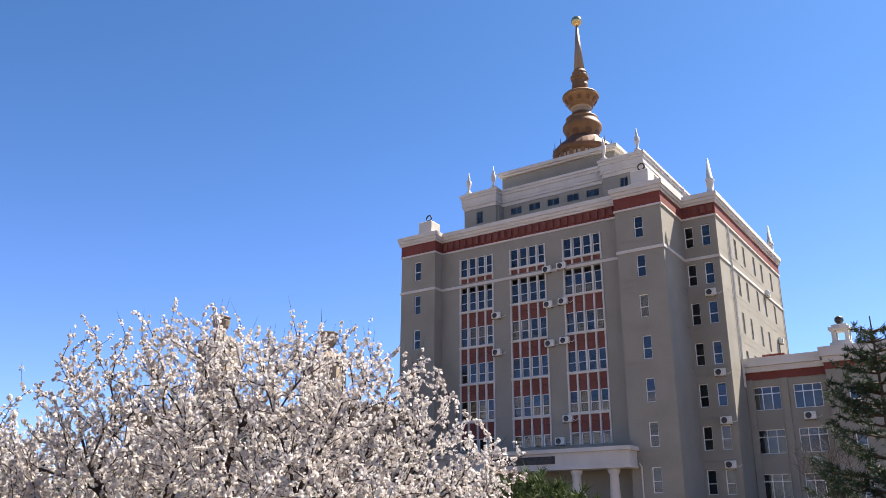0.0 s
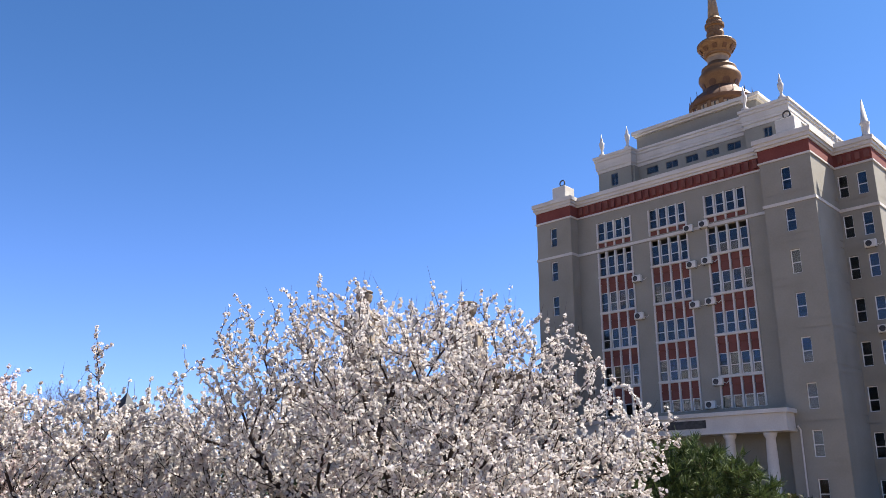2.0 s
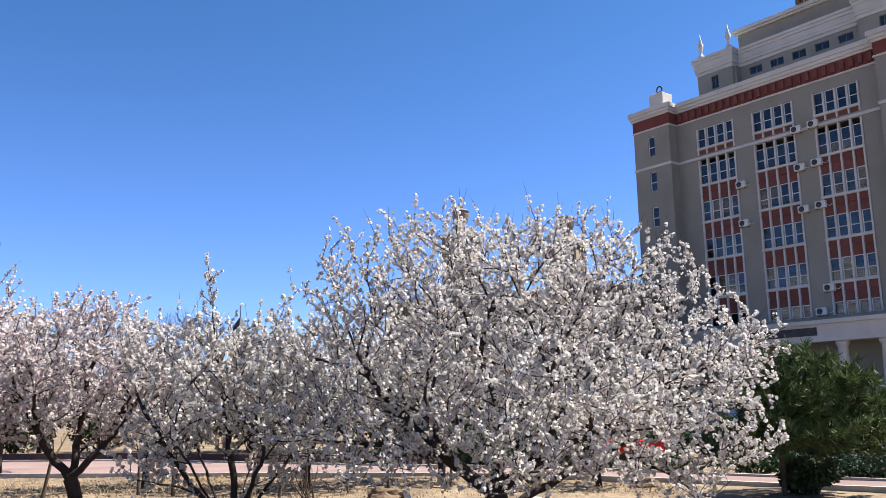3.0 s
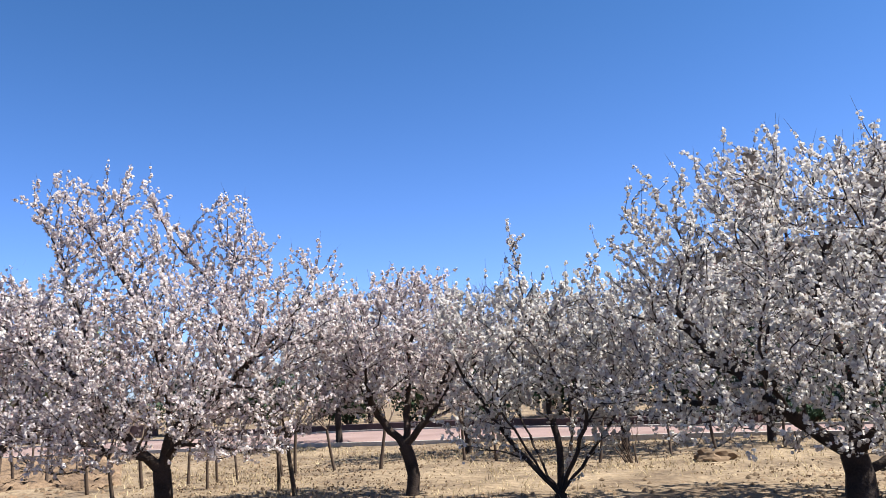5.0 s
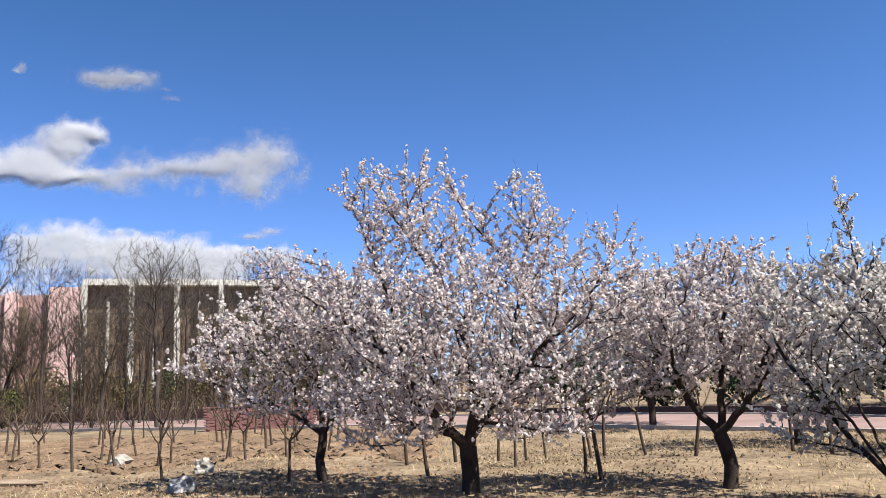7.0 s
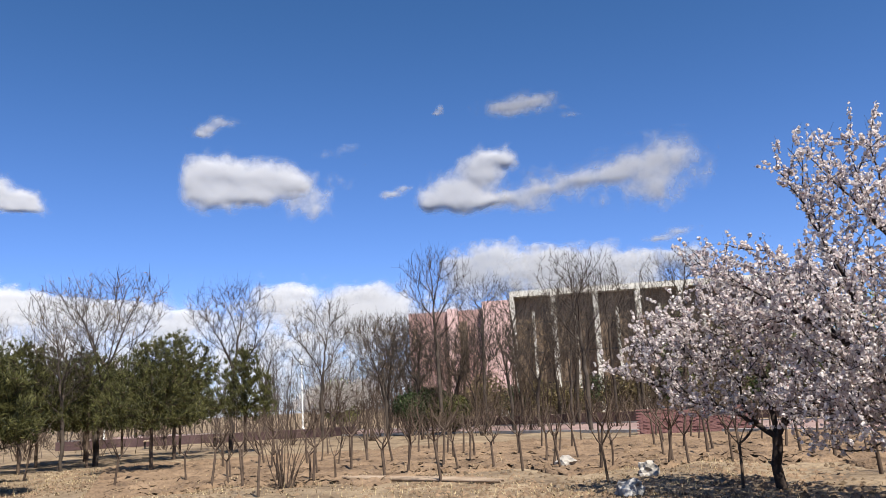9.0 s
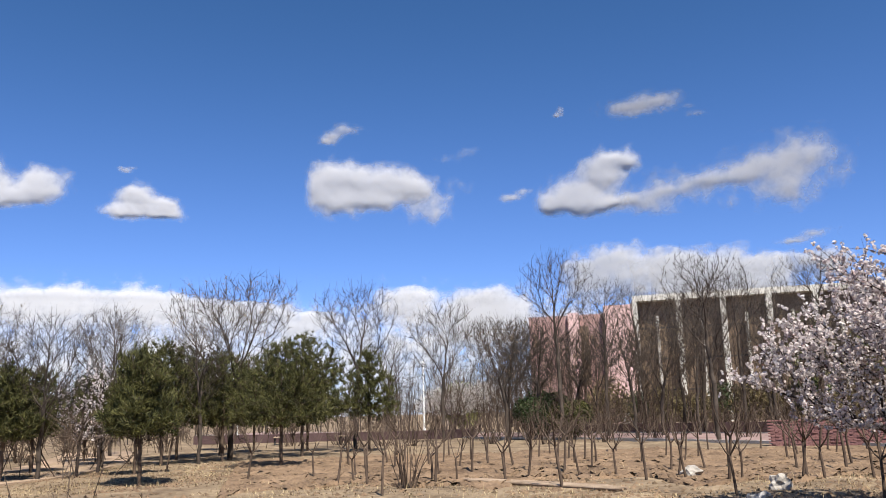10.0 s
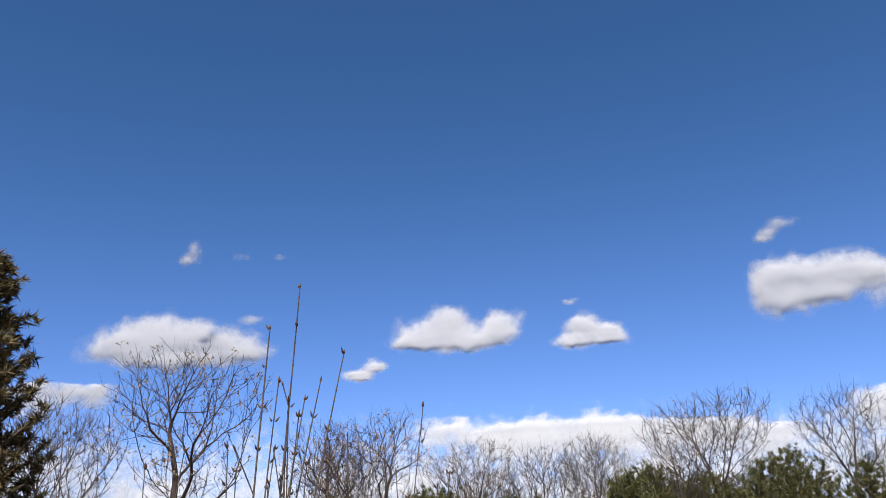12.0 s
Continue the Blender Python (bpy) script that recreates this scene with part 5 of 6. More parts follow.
def spruce_tree(place, height, width, seed, label, material, sag=0.15, whorls=26, per=8, tuft=0.11):
    t = root("conifer", Matrix.Translation(place), label, "tree")
    r = np.random.default_rng(seed)
    A, B, ra, rb, C, D = [], [], [], [], [], []
    for w in range(whorls):
        z = height * (0.1 + 0.88 * w / whorls)
        reach = width * 0.5 * (1 - (z / height)) ** 0.8 + 0.12
        for q in range(7):
            a = r.uniform(0, 2 * math.pi)
            ln = reach * r.uniform(0.6, 1.15)
            p = np.array([0, 0, z])
            d = np.array([math.cos(a), math.sin(a), 0.15])
            n = max(3, int(ln / 0.12))
            for k in range(n):
                d = d + [0, 0, -sag * 0.18 if k < n * 0.6 else 0.14] + r.normal(0, 0.06, 3)
                d /= np.linalg.norm(d)
                e = p + d * ln / n
                A.append(p), B.append(e), ra.append(0.022 * (1 - k / n) + 0.005), rb.append(0.022 * (1 - (k + 1) / n) + 0.005)
                if k > n * 0.12:
                    for _ in range(3):
                        s = d * 0.4 + np.cross(d, [0, 0, 1]) * r.choice([-1, 1]) * 0.8 + r.normal(0, 0.25, 3)
                        C.append(e + s * r.uniform(0, 0.14) * (1 - 0.4 * k / n)), D.append(s)
                p = e
    z = np.linspace(0, height, 14)
    T = np.stack([np.zeros(14), np.zeros(14), z], 1)
    tv, tq = tubes(T[:-1], T[1:], 0.03 * height * 0.5 * (1 - z[:-1] / height) + 0.012, 0.03 * height * 0.5 * (1 - z[1:] / height) + 0.012, 8)
    put("trunk", mesh_np("trunk", tv, [tq], [M_BARK_BROWN], smooth=True), t)
    bv, bq = tubes(np.array(A), np.array(B), np.array(ra), np.array(rb), 4)
    put("branch_work", mesh_np("branch_work", bv, [bq], [M_BARK_BROWN]), t)
    v, f = needles(np.array(C), np.array(D), tuft, seed + 1, per, 0.17)
    put("needles", mesh_np("needles", v, [f], [material]), t, kind="stuff")
    return t


spruce_tree(at(-29.0, 20), 6.2, 5.0, 81, "dark spruce with open spiky boughs", M_SPRUCE, sag=-0.1, whorls=24, per=11, tuft=0.13)
spruce_tree(at(150.7, 9.6), 4.95, 3.1, 82, "dense bronzed cypress with ragged outline", M_CYPRESS, sag=-0.6, whorls=46, per=22, tuft=0.1)


def bush(name, place, rx, ry, rz, seed, label, material, leaves=5000, size=0.07, group="", lumps=9):
    """A clipped or loose shrub: a woody core and many leaves on its lumps."""
    t = root(name, Matrix.Translation(place), label, "shrub", group)
    r = np.random.default_rng(seed)
    A, B = [], []
    for _ in range(22):
        a, u = r.uniform(0, 2 * math.pi), r.uniform(0.2, 0.9)
        A.append((0.1 * math.cos(a), 0.1 * math.sin(a), 0))
        B.append((rx * 0.75 * u * math.cos(a), ry * 0.75 * u * math.sin(a), rz * r.uniform(1.0, 1.75)))
    v, q = tubes(np.array(A), np.array(B), np.full(22, 0.025), np.full(22, 0.008), 5)
    put("stem_work", mesh_np("stem_work", v, [q], [M_BARK_BROWN]), t, kind="stuff")
    c = r.normal(size=(lumps, 3))
    c /= np.linalg.norm(c, axis=1)[:, None]
    c = c * [rx * 0.45, ry * 0.45, rz * 0.45] + [0, 0, rz]
    pick = r.integers(0, lumps, leaves)
    d = r.normal(size=(leaves, 3))
    d /= np.linalg.norm(d, axis=1)[:, None]
    C = c[pick] + d * [rx * 0.58, ry * 0.58, rz * 0.58] * (r.random((leaves, 1)) ** 0.25)
    C = C[C[:, 2] > 0.03]
    v, f = flecks(C, size, seed + 1, 1.2)
    put("foliage", mesh_np("foliage", v, [f], [material]), t, kind="stuff")
    return t


pine_tree((1.75, 17.2, 0), 2.85, 3.7, 91, "broad bushy green pine beside the road", clear=0.3, count=1500, gaps=0.05, shift=0.65, foliage=M_PINE_FRESH)
bush("clipped_bush", (2.25, 17.6, 0), 0.65, 0.65, 0.36, 92, "round clipped dark green bush", M_HEDGE, 7000, 0.06)
bush("conifer_shrub", (5.6, 24.6, 0), 1.4, 1.0, 0.9, 97, "green shrub beside the porch", M_PINE, 8000, 0.09)
for i, (x, y) in enumerate([(7.5, 29.5), (10.5, 29.2), (13.5, 28.8), (16.5, 28.6), (-1.5, 30.5), (1.5, 30.2), (-4.5, 30.8), (-7.5, 31)]):
    bush("hedge", (x, y, 0), 1.9, 0.9, 0.55, 100 + i, "low clipped green hedge along the pavement", M_HEDGE, 5000, 0.07, "hedges before the tower block")
for i, (x, y) in enumerate([(-8.8, 26.0), (-6.2, 25.4), (-3.6, 24.4), (-1.0, 23.5), (1.6, 22.3), (4.2, 21.0), (6.8, 20.2), (9.4, 19.7)]):
    bush("hedge", (x, y, 0), 1.6, 0.8, 0.32, 240 + i, "low clipped dark hedge behind the road", M_SPRUCE, 4200, 0.06, "hedges before the tower block")
bush("conifer_shrub", (-47.5, 2.2, 0), 1.2, 1.2, 1.25, 93, "dark green juniper bush under bare trees", M_HEDGE, 8000, 0.09)
bush("conifer_shrub", (-47.0, 4.3, 0), 1.3, 1.3, 1.1, 94, "olive green juniper bush under bare trees", M_PINE, 8000, 0.09)
bush("conifer_shrub", (-52.0, 3.2, 0), 1.6, 1.6, 1.5, 95, "dark green juniper bush under bare trees", M_HEDGE, 6000, 0.1)
bush("willow", at(92.3, 82), 4.0, 3.0, 2.3, 96, "far willow with young yellow-green leaves", M_WILLOW, 6000, 0.2)
for i, (az, d) in enumerate([(70, 88), (66, 86), (62, 84), (59, 82)]):
    bush("poplar", at(az, d - 22), 2.2, 2.2, 4.2, 130 + i, "olive-leaved tree in spring before the hall", M_WILLOW, 2600, 0.16)
for i, (az, d, w, h) in enumerate([(4, 36, 1.6, 1.7), (8.5, 38, 1.8, 2.0), (12.5, 35, 1.7, 1.8), (16.5, 37, 1.9, 2.1), (20.5, 36, 1.8, 1.9), (25, 38, 2.0, 2.2), (29, 40, 1.8, 1.7), (33.5, 41, 1.8, 1.5), (38, 42, 1.9, 1.6), (43, 43, 1.9, 1.4), (48, 44, 2.0, 1.5), (53, 46, 2.0, 1.5)]):
    bush("evergreen_shrub", at(az, d), w * 1.15, w, h, 150 + i, "dark evergreen shrub behind the orchard", M_SPRUCE, 3600, 0.14, "dark evergreens behind the orchard")
for i in range(16):
    bush("scrub", at(59.5 + 1.75 * i, 60 + (i * 7 % 5) * 1.5), 2.3, 1.8, 1.3 + 0.18 * (i * 3 % 5), 180 + i, "olive brown scrub under the bare trees", M_SCRUB if i % 3 else M_HEDGE, 2600, 0.13, "scrub before the hall")
for i, (az, d) in enumerate([(-1.5, 27.6), (1.2, 28.2), (3.8, 27.8), (6.4, 28.3), (9.0, 27.9), (11.6, 28.4), (14.2, 28.0), (-4.0, 26.5), (-6.2, 27.0), (-8.4, 26.6), (-10.6, 27.2)]):
    bush("evergreen_shrub", at(az, d), 1.0, 0.9, 0.62, 210 + i, "low dark evergreen shrub behind the draped table", M_SPRUCE, 2600, 0.09, "dark evergreens behind the orchard")


# ---- orchard things ----
def sapling(place, seed, label="thin pruned orchard sapling with a bare forked head"):
    t = root("sapling", Matrix.Translation(place), label, "sapling", "orchard saplings")
    r = np.random.default_rng(seed)
    fork = r.uniform(0.55, 0.85)
    lean = r.normal(0, 0.05, 2)
    top = np.array([lean[0], lean[1], fork])
    A, B, ra, rb = [np.zeros(3), top * 0.5 + [0.01, 0, 0]], [top * 0.5 + [0.01, 0, 0], top], [0.034, 0.028], [0.028, 0.026]
    for q in range(r.integers(3, 5)):
        a = r.uniform(0, 2 * math.pi)
        p, d = top.copy(), np.array([math.cos(a) * 0.75, math.sin(a) * 0.75, 0.55])
        rr = 0.018
        for k in range(6):
            d = d + [0, 0, 0.17] + r.normal(0, 0.08, 3)
            d /= np.linalg.norm(d)
            e = p + d * r.uniform(0.09, 0.15)
            A.append(p), B.append(e), ra.append(rr), rb.append(rr * 0.85)
            rr *= 0.85
            if k > 0 and r.random() < 0.75:
                s = d + r.normal(0, 0.5, 3) + [0, 0, 0.3]
                s /= np.linalg.norm(s)
                A.append(e), B.append(e + s * r.uniform(0.12, 0.3)), ra.append(rr * 0.6), rb.append(0.003)
            p = e
    v, q = tubes(np.array(A), np.array(B), np.array(ra), np.array(rb), 6)
    put("stem", mesh_np("stem", v[:12 * 2], [q[:6 * 2]], [M_BARK_BROWN], smooth=True), t)
    put("head", mesh_np("head", v[24:], [q[12:] - 24], [M_BARK_BROWN], smooth=True), t)
    return t


kinds = [sapling(at(84.3, 18.6), 201), sapling(at(88.0, 20.4), 202), sapling(at(92.5, 20.9), 203), sapling(at(77.5, 21.5), 204), sapling(at(70.5, 20.5), 205)]
sr = random.Random(12)
spots = []
for az in range(60, 100, 2):
    for d in (21.0, 23.5, 26.0, 29.0, 32.5):
        if sr.random() < 0.85:
            spots.append((az + sr.uniform(-0.9, 0.9) + (d * 7 % 2), d + sr.uniform(-0.7, 0.7)))
for az in (27, 29, 33, 36, 41, 44, 47, 50, 53, 56, 22, 19, 15, 46.0, 51.5):
    spots.append((az + sr.uniform(-0.6, 0.6), sr.uniform(17.0, 19.2)))
for az, d in ((66.2, 15.9), (74.0, 17.6), (97.8, 22), (100.5, 24), (104.5, 23), (110, 30), (46.6, 14.6), (47.6, 15.4), (52.0, 16.5), (57.5, 15.8), (59, 18), (95.5, 18.0)):
    spots.append((az, d))
for i, (az, d) in enumerate(spots):
    p = at(az, d)
    copy_thing(kinds[i % 5], Matrix.Translation((p.x, p.y, float(rolling(p.x, p.y)))) @ Matrix.Rotation(sr.uniform(0, 6.28), 4, "Z") @ Matrix.Scale(sr.uniform(0.8, 1.2), 4))


def thicket(name, place, height, spread, stems, seed, label, buds=0, r0=0.012, lean=0.4, side=0.5, bark=M_BARK_BROWN, sway=0.07, short=0.6):
    """A bare shrub of many stems from one foot."""
    t = root(name, Matrix.Translation(place), label, "shrub")
    r = np.random.default_rng(seed)
    A, B, ra, rb, tips = [], [], [], [], []
    for _ in range(stems):
        a = r.uniform(0, 2 * math.pi)
        d = np.array([math.cos(a) * lean * r.random(), math.sin(a) * lean * r.random(), 1.0])
        p = np.array([math.cos(a), math.sin(a), 0]) * spread * 0.2 * r.random()
        ln = height * r.uniform(short, 1.05)
        n = 12
        for k in range(n):
            d = d + r.normal(0, sway, 3)
            d /= np.linalg.norm(d)
            e = p + d * ln / n
            A.append(p), B.append(e), ra.append(r0 * (1 - k / n) + 0.0025), rb.append(r0 * (1 - (k + 1) / n) + 0.0025)
            tips.append(e)
            if k > 2 and r.random() < side:
                s = d * 1.1 + r.normal(0, 0.4, 3)
                s /= np.linalg.norm(s)
                f = e + s * height * r.uniform(0.05, 0.16)
                A.append(e), B.append(f), ra.append(r0 * 0.35), rb.append(0.002)
                tips.append(f)
            p = e
    v, q = tubes(np.array(A), np.array(B), np.array(ra), np.array(rb), 5)
    put("stem_work", mesh_np("stem_work", v, [q], [bark], smooth=True), t, kind="stuff")
    if buds:
        T = np.array(tips)
        C = np.repeat(T, buds, 0) + r.normal(0, 0.008, (len(T) * buds, 3)) * [1, 1, 1.8]
        v, f = flecks(C, 0.011, seed, 1.7)
        put("bud", mesh_np("bud", v, [f], [M_BUD]), t, "swollen brown buds", kind="stuff")
    return t


thicket("bare_shrub", (-19.5, -1.4, 0), 1.6, 0.9, 20, 301, "bare twiggy brown shrub standing in the orchard", lean=0.5)
thicket("bare_shrub", (-7.0, 15.2, 0), 1.0, 0.9, 12, 302, "low bare shrub with fanned stems", lean=0.9)


def budding_shrub(foot, tips, seed, label, r0=0.005):
    """Long slim shoots from one foot, each with short spurs and pointed buds."""
    t = root("budding_shrub", Matrix.Translation((*foot, 0)), label, "shrub")
    r = np.random.default_rng(seed)
    F = np.array([*foot, 0.0])
    A, B, ra, rb, at_bud, bud_dir = [], [], [], [], [], []
    for tip in tips:
        top = np.array(tip) - F
        low = np.array([*r.normal(0, 0.07, 2), 0.0])
        bend = low * 0.35 + top * [0.5, 0.5, 0.55] + [*r.normal(0, 0.03, 2), 0]
        n, thick = 22, r0 * r.uniform(0.75, 1.0) * math.sqrt(top[2] / 2)
        ts = np.linspace(0, 1, n + 1)[:, None]
        path = (1 - ts) ** 2 * low + 2 * ts * (1 - ts) * bend + ts ** 2 * top
        path[1:-1] += np.cumsum(r.normal(0, 0.004, (n - 1, 3)), 0) * (1 - ts[1:-1])
        width = thick * (1 - 0.72 * ts[:, 0])
        A.append(path[:-1]), B.append(path[1:]), ra.append(width[:-1]), rb.append(width[1:])
        for k in range(8, n + 1):
            d = path[k] - path[k - 1]
            d /= np.linalg.norm(d)
            out = np.cross(d, r.normal(size=3))
            out /= np.linalg.norm(out)
            for side in (-1, 1):
                if r.random() < 0.55:
                    at_bud.append(path[k] + out * side * (width[k] + 0.002)), bud_dir.append(d * 0.8 + out * side * 0.6)
            if k < n - 2 and r.random() < 0.42:
                s = d + out * r.choice([-1, 1]) * r.uniform(0.25, 0.6)
                e = path[k] + s / np.linalg.norm(s) * r.uniform(0.03, 0.11)
                A.append(path[k][None]), B.append(e[None]), ra.append(width[k:k + 1] * 0.7), rb.append(np.array([0.0014]))
                at_bud.append(e), bud_dir.append(s)
        at_bud.append(path[-1]), bud_dir.append(path[-1] - path[-2])
    v, q = tubes(np.concatenate(A), np.concatenate(B), np.concatenate(ra), np.concatenate(rb), 6)
    put("stem_work", mesh_np("stem_work", v, [q], [M_WAND], smooth=True), t, kind="stuff")
    C, D = np.array(at_bud), np.array(bud_dir)
    D /= np.linalg.norm(D, axis=1)[:, None]
    ln = r.uniform(0.006, 0.011, (len(C), 1))
    mid = np.full(len(C), 0.0026)
    pieces = [tubes(C, C + D * ln * 0.5, mid * 0.6, mid, 5), tubes(C + D * ln * 0.5, C + D * ln * 1.5, mid, mid * 0.1, 5)]
    v, f = joined(pieces)
    put("bud", mesh_np("bud", v, f, [M_BUD], smooth=True), t, "swollen brown buds", kind="stuff")
    return t


budding_shrub((-1.77, -1.06), [(-1.91, -0.91, 2.19), (-1.97, -0.83, 2.03), (-1.81, -0.9, 2.07), (-1.98, -0.91, 1.98), (-1.81, -0.87, 1.95), (-1.96, -0.94, 1.94), (-1.87, -0.9, 1.92), (-1.85, -0.85, 1.88), (-1.9, -0.97, 1.83), (-1.99, -0.96, 1.8), (-1.82, -1.0, 1.78), (-1.93, -1.02, 1.75), (-2.02, -0.98, 1.74), (-1.75, -0.95, 1.82), (-1.88, -1.06, 1.7), (-1.96, -0.87, 1.86), (-1.9, -0.93, 1.9)], 303, "tall slim budding shoots of a bare shrub")
budding_shrub((-2.08, -0.86), [(-2.1, -0.71, 1.91), (-2.05, -0.89, 1.86), (-1.99, -0.9, 1.8), (-2.15, -0.83, 1.78), (-2.2, -0.75, 1.74), (-2.12, -0.66, 1.76), (-2.05, -0.72, 1.71)], 305, "slim budding shoots of a bare shrub")
budding_shrub((-1.72, -1.3), [(-1.81, -1.16, 1.84), (-1.74, -1.2, 1.8), (-1.62, -1.33, 1.88), (-1.68, -1.28, 1.78)], 306, "pale twigs of a low bare shrub", 0.004)
for az, d, h, seed in ((109.2, 6.4, 1.42, 311), (103.6, 6.6, 1.25, 312), (107.6, 6.9, 1.2, 313)):
    thicket("pruned_shrub", at(az, d), h, 0.5, 4, seed, "low pruned shrub with bare stubby shoots", buds=5, r0=0.011, lean=0.16, side=0.25, short=0.75)
for i, (az, d, h) in enumerate([(95, 44, 2.6), (97, 46, 2.4), (90, 44, 2.4), (86.5, 42, 2.8), (82.5, 43, 3.0), (79.5, 45, 2.6), (100, 48, 2.4), (103, 50, 2.6), (107, 47, 2.5), (111, 48, 2.6), (74, 44, 2.4), (70.5, 42, 2.4), (66, 40, 2.2), (115, 44, 2.8), (119, 42, 2.8), (122.5, 38, 2.6), (126, 34, 2.6), (130, 32, 2.6), (134, 30, 2.4)]):
    thicket("bare_thicket", at(az, d), h * 0.9, 2.2, 19, 320 + i, "brown bare thicket at the orchard's far edge", r0=0.018, lean=0.9, side=0.6)


def far_woods(name, a0, a1, d0, d1, h0, h1, stems, seed, label, material, twigs_per=14):
    """A distant belt of leafless wood: stems and many rising twigs."""
    r = np.random.default_rng(seed)
    a, dd = np.radians(r.uniform(a0, a1, stems)), r.uniform(d0, d1, stems)
    foot = np.stack([-dd * np.sin(a), dd * np.cos(a), np.zeros(stems)], 1)
    h = r.uniform(h0, h1, stems)
    top = foot + np.stack([r.normal(0, 0.8, stems), r.normal(0, 0.8, stems), h], 1)
    parts = [tubes(foot, top, 0.008 * h, np.full(stems, 0.01), 4)]
    src = np.repeat(np.arange(stems), twigs_per)
    t = r.uniform(0.25, 0.95, (len(src), 1))
    p = foot[src] * (1 - t) + top[src] * t
    v = r.normal(0, 0.5, (len(src), 3)) + [0, 0, 0.7]
    q = p + v * (h[src][:, None] * (1.1 - t) * r.uniform(0.25, 0.6, (len(src), 1)))
    parts.append(tubes(p, q, np.full(len(src), 0.018), np.full(len(src), 0.007), 3))
    src2 = np.repeat(np.arange(len(src)), 4)
    t = r.uniform(0.3, 1.0, (len(src2), 1))
    p2 = p[src2] * (1 - t) + q[src2] * t
    q2 = p2 + (v[src2] * 0.6 + r.normal(0, 0.3, (len(src2), 3))) * r.uniform(0.4, 1.1, (len(src2), 1))
    parts.append(tubes(p2, q2, np.full(len(src2), 0.011), np.full(len(src2), 0.004), 3))
    v, f = joined(parts)
    return put(name, mesh_np(name, v, f, [material]), label=label, kind="stuff")


WOODS = "distant belt of leafless grey-brown trees and scrub"
far_woods("far_woods", 86, 152, 62, 100, 3.0, 6.5, 400, 401, WOODS, M_BARK_GREY, 16)
far_woods("undergrowth", 112, 150, 26, 44, 1.2, 2.9, 150, 405, "brown leafless scrub standing between the pines", M_BARK_BROWN, 11)
far_woods("far_woods", 60, 94, 50, 66, 3.0, 6.5, 150, 402, "brown leafless scrub and young trees before the hall", M_BARK_BROWN)
far_woods("far_woods", 20, 58, 48, 90, 2.5, 6.0, 150, 403, WOODS, M_BARK_GREY)
far_woods("undergrowth", 56, 140, 44, 66, 0.8, 2.4, 300, 404, "brown leafless undergrowth beyond the paved road", M_BARK_BROWN, 9)


def rock(place, sx, sy, sz, seed, label, material):
    t = bmesh.new()
    bmesh.ops.create_icosphere(t, subdivisions=3, radius=1.0)
    noise.seed_set(seed)
    for v in t.verts:
        n = v.co.normalized()
        v.co = n * (0.75 + 0.45 * noise.noise(n * 1.3 + Vector((seed, 0, 0))) + 0.14 * noise.noise(n * 4))
        v.co.x = round(v.co.x * 5) / 5 * 0.35 + v.co.x * 0.65
        v.co = Vector((v.co.x * sx, v.co.y * sy, max(v.co.z, -0.35) * sz))
    ob = part("boulder", t, material, m=Matrix.Translation(place))
    return tagged(ob, label, "boulder", "boulders in the orchard")


rock((-14.6, 4.6, 0.08), 0.34, 0.28, 0.22, 3, "white boulder mottled with dark patches", M_STONE_MARK)
rock((-17.45, 5.8, 0.08), 0.3, 0.26, 0.27, 5, "pale upright boulder on dry grass", M_STONE)
rock((-20.95, 4.93, 0.08), 0.4, 0.3, 0.2, 8, "flat grey boulder on dry grass", M_STONE)
rock((-2.5, 14.8, 0.05), 0.42, 0.3, 0.16, 9, "low grey stone beside a tree", M_STONE)
rock((-5.6, 15.6, 0.05), 0.5, 0.4, 0.22, 12, "low dark mound of soil by a trunk", M_LITTER)
rock((-0.9, 19.2, 0.05), 0.35, 0.3, 0.2, 13, "low dark mound of soil by a trunk", M_LITTER)


def make_poles():
    t = root("stacked_poles", Matrix.Translation((-19.2, 1.4, 0)) @ Matrix.Rotation(math.atan2(2.7, 2.8), 4, "Z"), "bundle of weathered poles lying on the ground", "poles")
    r = random.Random(5)
    for i in range(7):
        y = -0.22 + 0.075 * i
        part("pole", rod(bmesh.new(), (-2.1 + r.uniform(-0.3, 0.3), y + r.uniform(-0.1, 0.1), 0.07), (2.0 + r.uniform(-0.4, 0.4), y + r.uniform(-0.1, 0.1), 0.08), 0.035, 0.028, 8), M_WOOD, t)


make_poles()


def make_bench(place, turn):
    t = root("bench", Matrix.Translation(place) @ Matrix.Rotation(radians(turn), 4, "Z"), "plain backless wooden bench on metal legs", "bench", "park benches")
    for y in (-0.15, 0.0, 0.15):
        part("seat_plank", boxes((-0.95, 0.95, y - 0.065, y + 0.065, 0.42, 0.47), bevel=0.01), M_WOOD, t)
    for x in (-0.7, 0.7):
        for y in (-0.14, 0.14):
            part("leg", boxes((x - 0.03, x + 0.03, y - 0.03, y + 0.03, 0, 0.42)), M_BLACK, t)


make_bench((-51.5, -12.9, 0), 14)
make_bench((-47.8, -8.2, 0.07), 8)
make_bench((-34.2, -18.1, 0), 25)
make_bench((-58, 14.5, 0.0), -10)


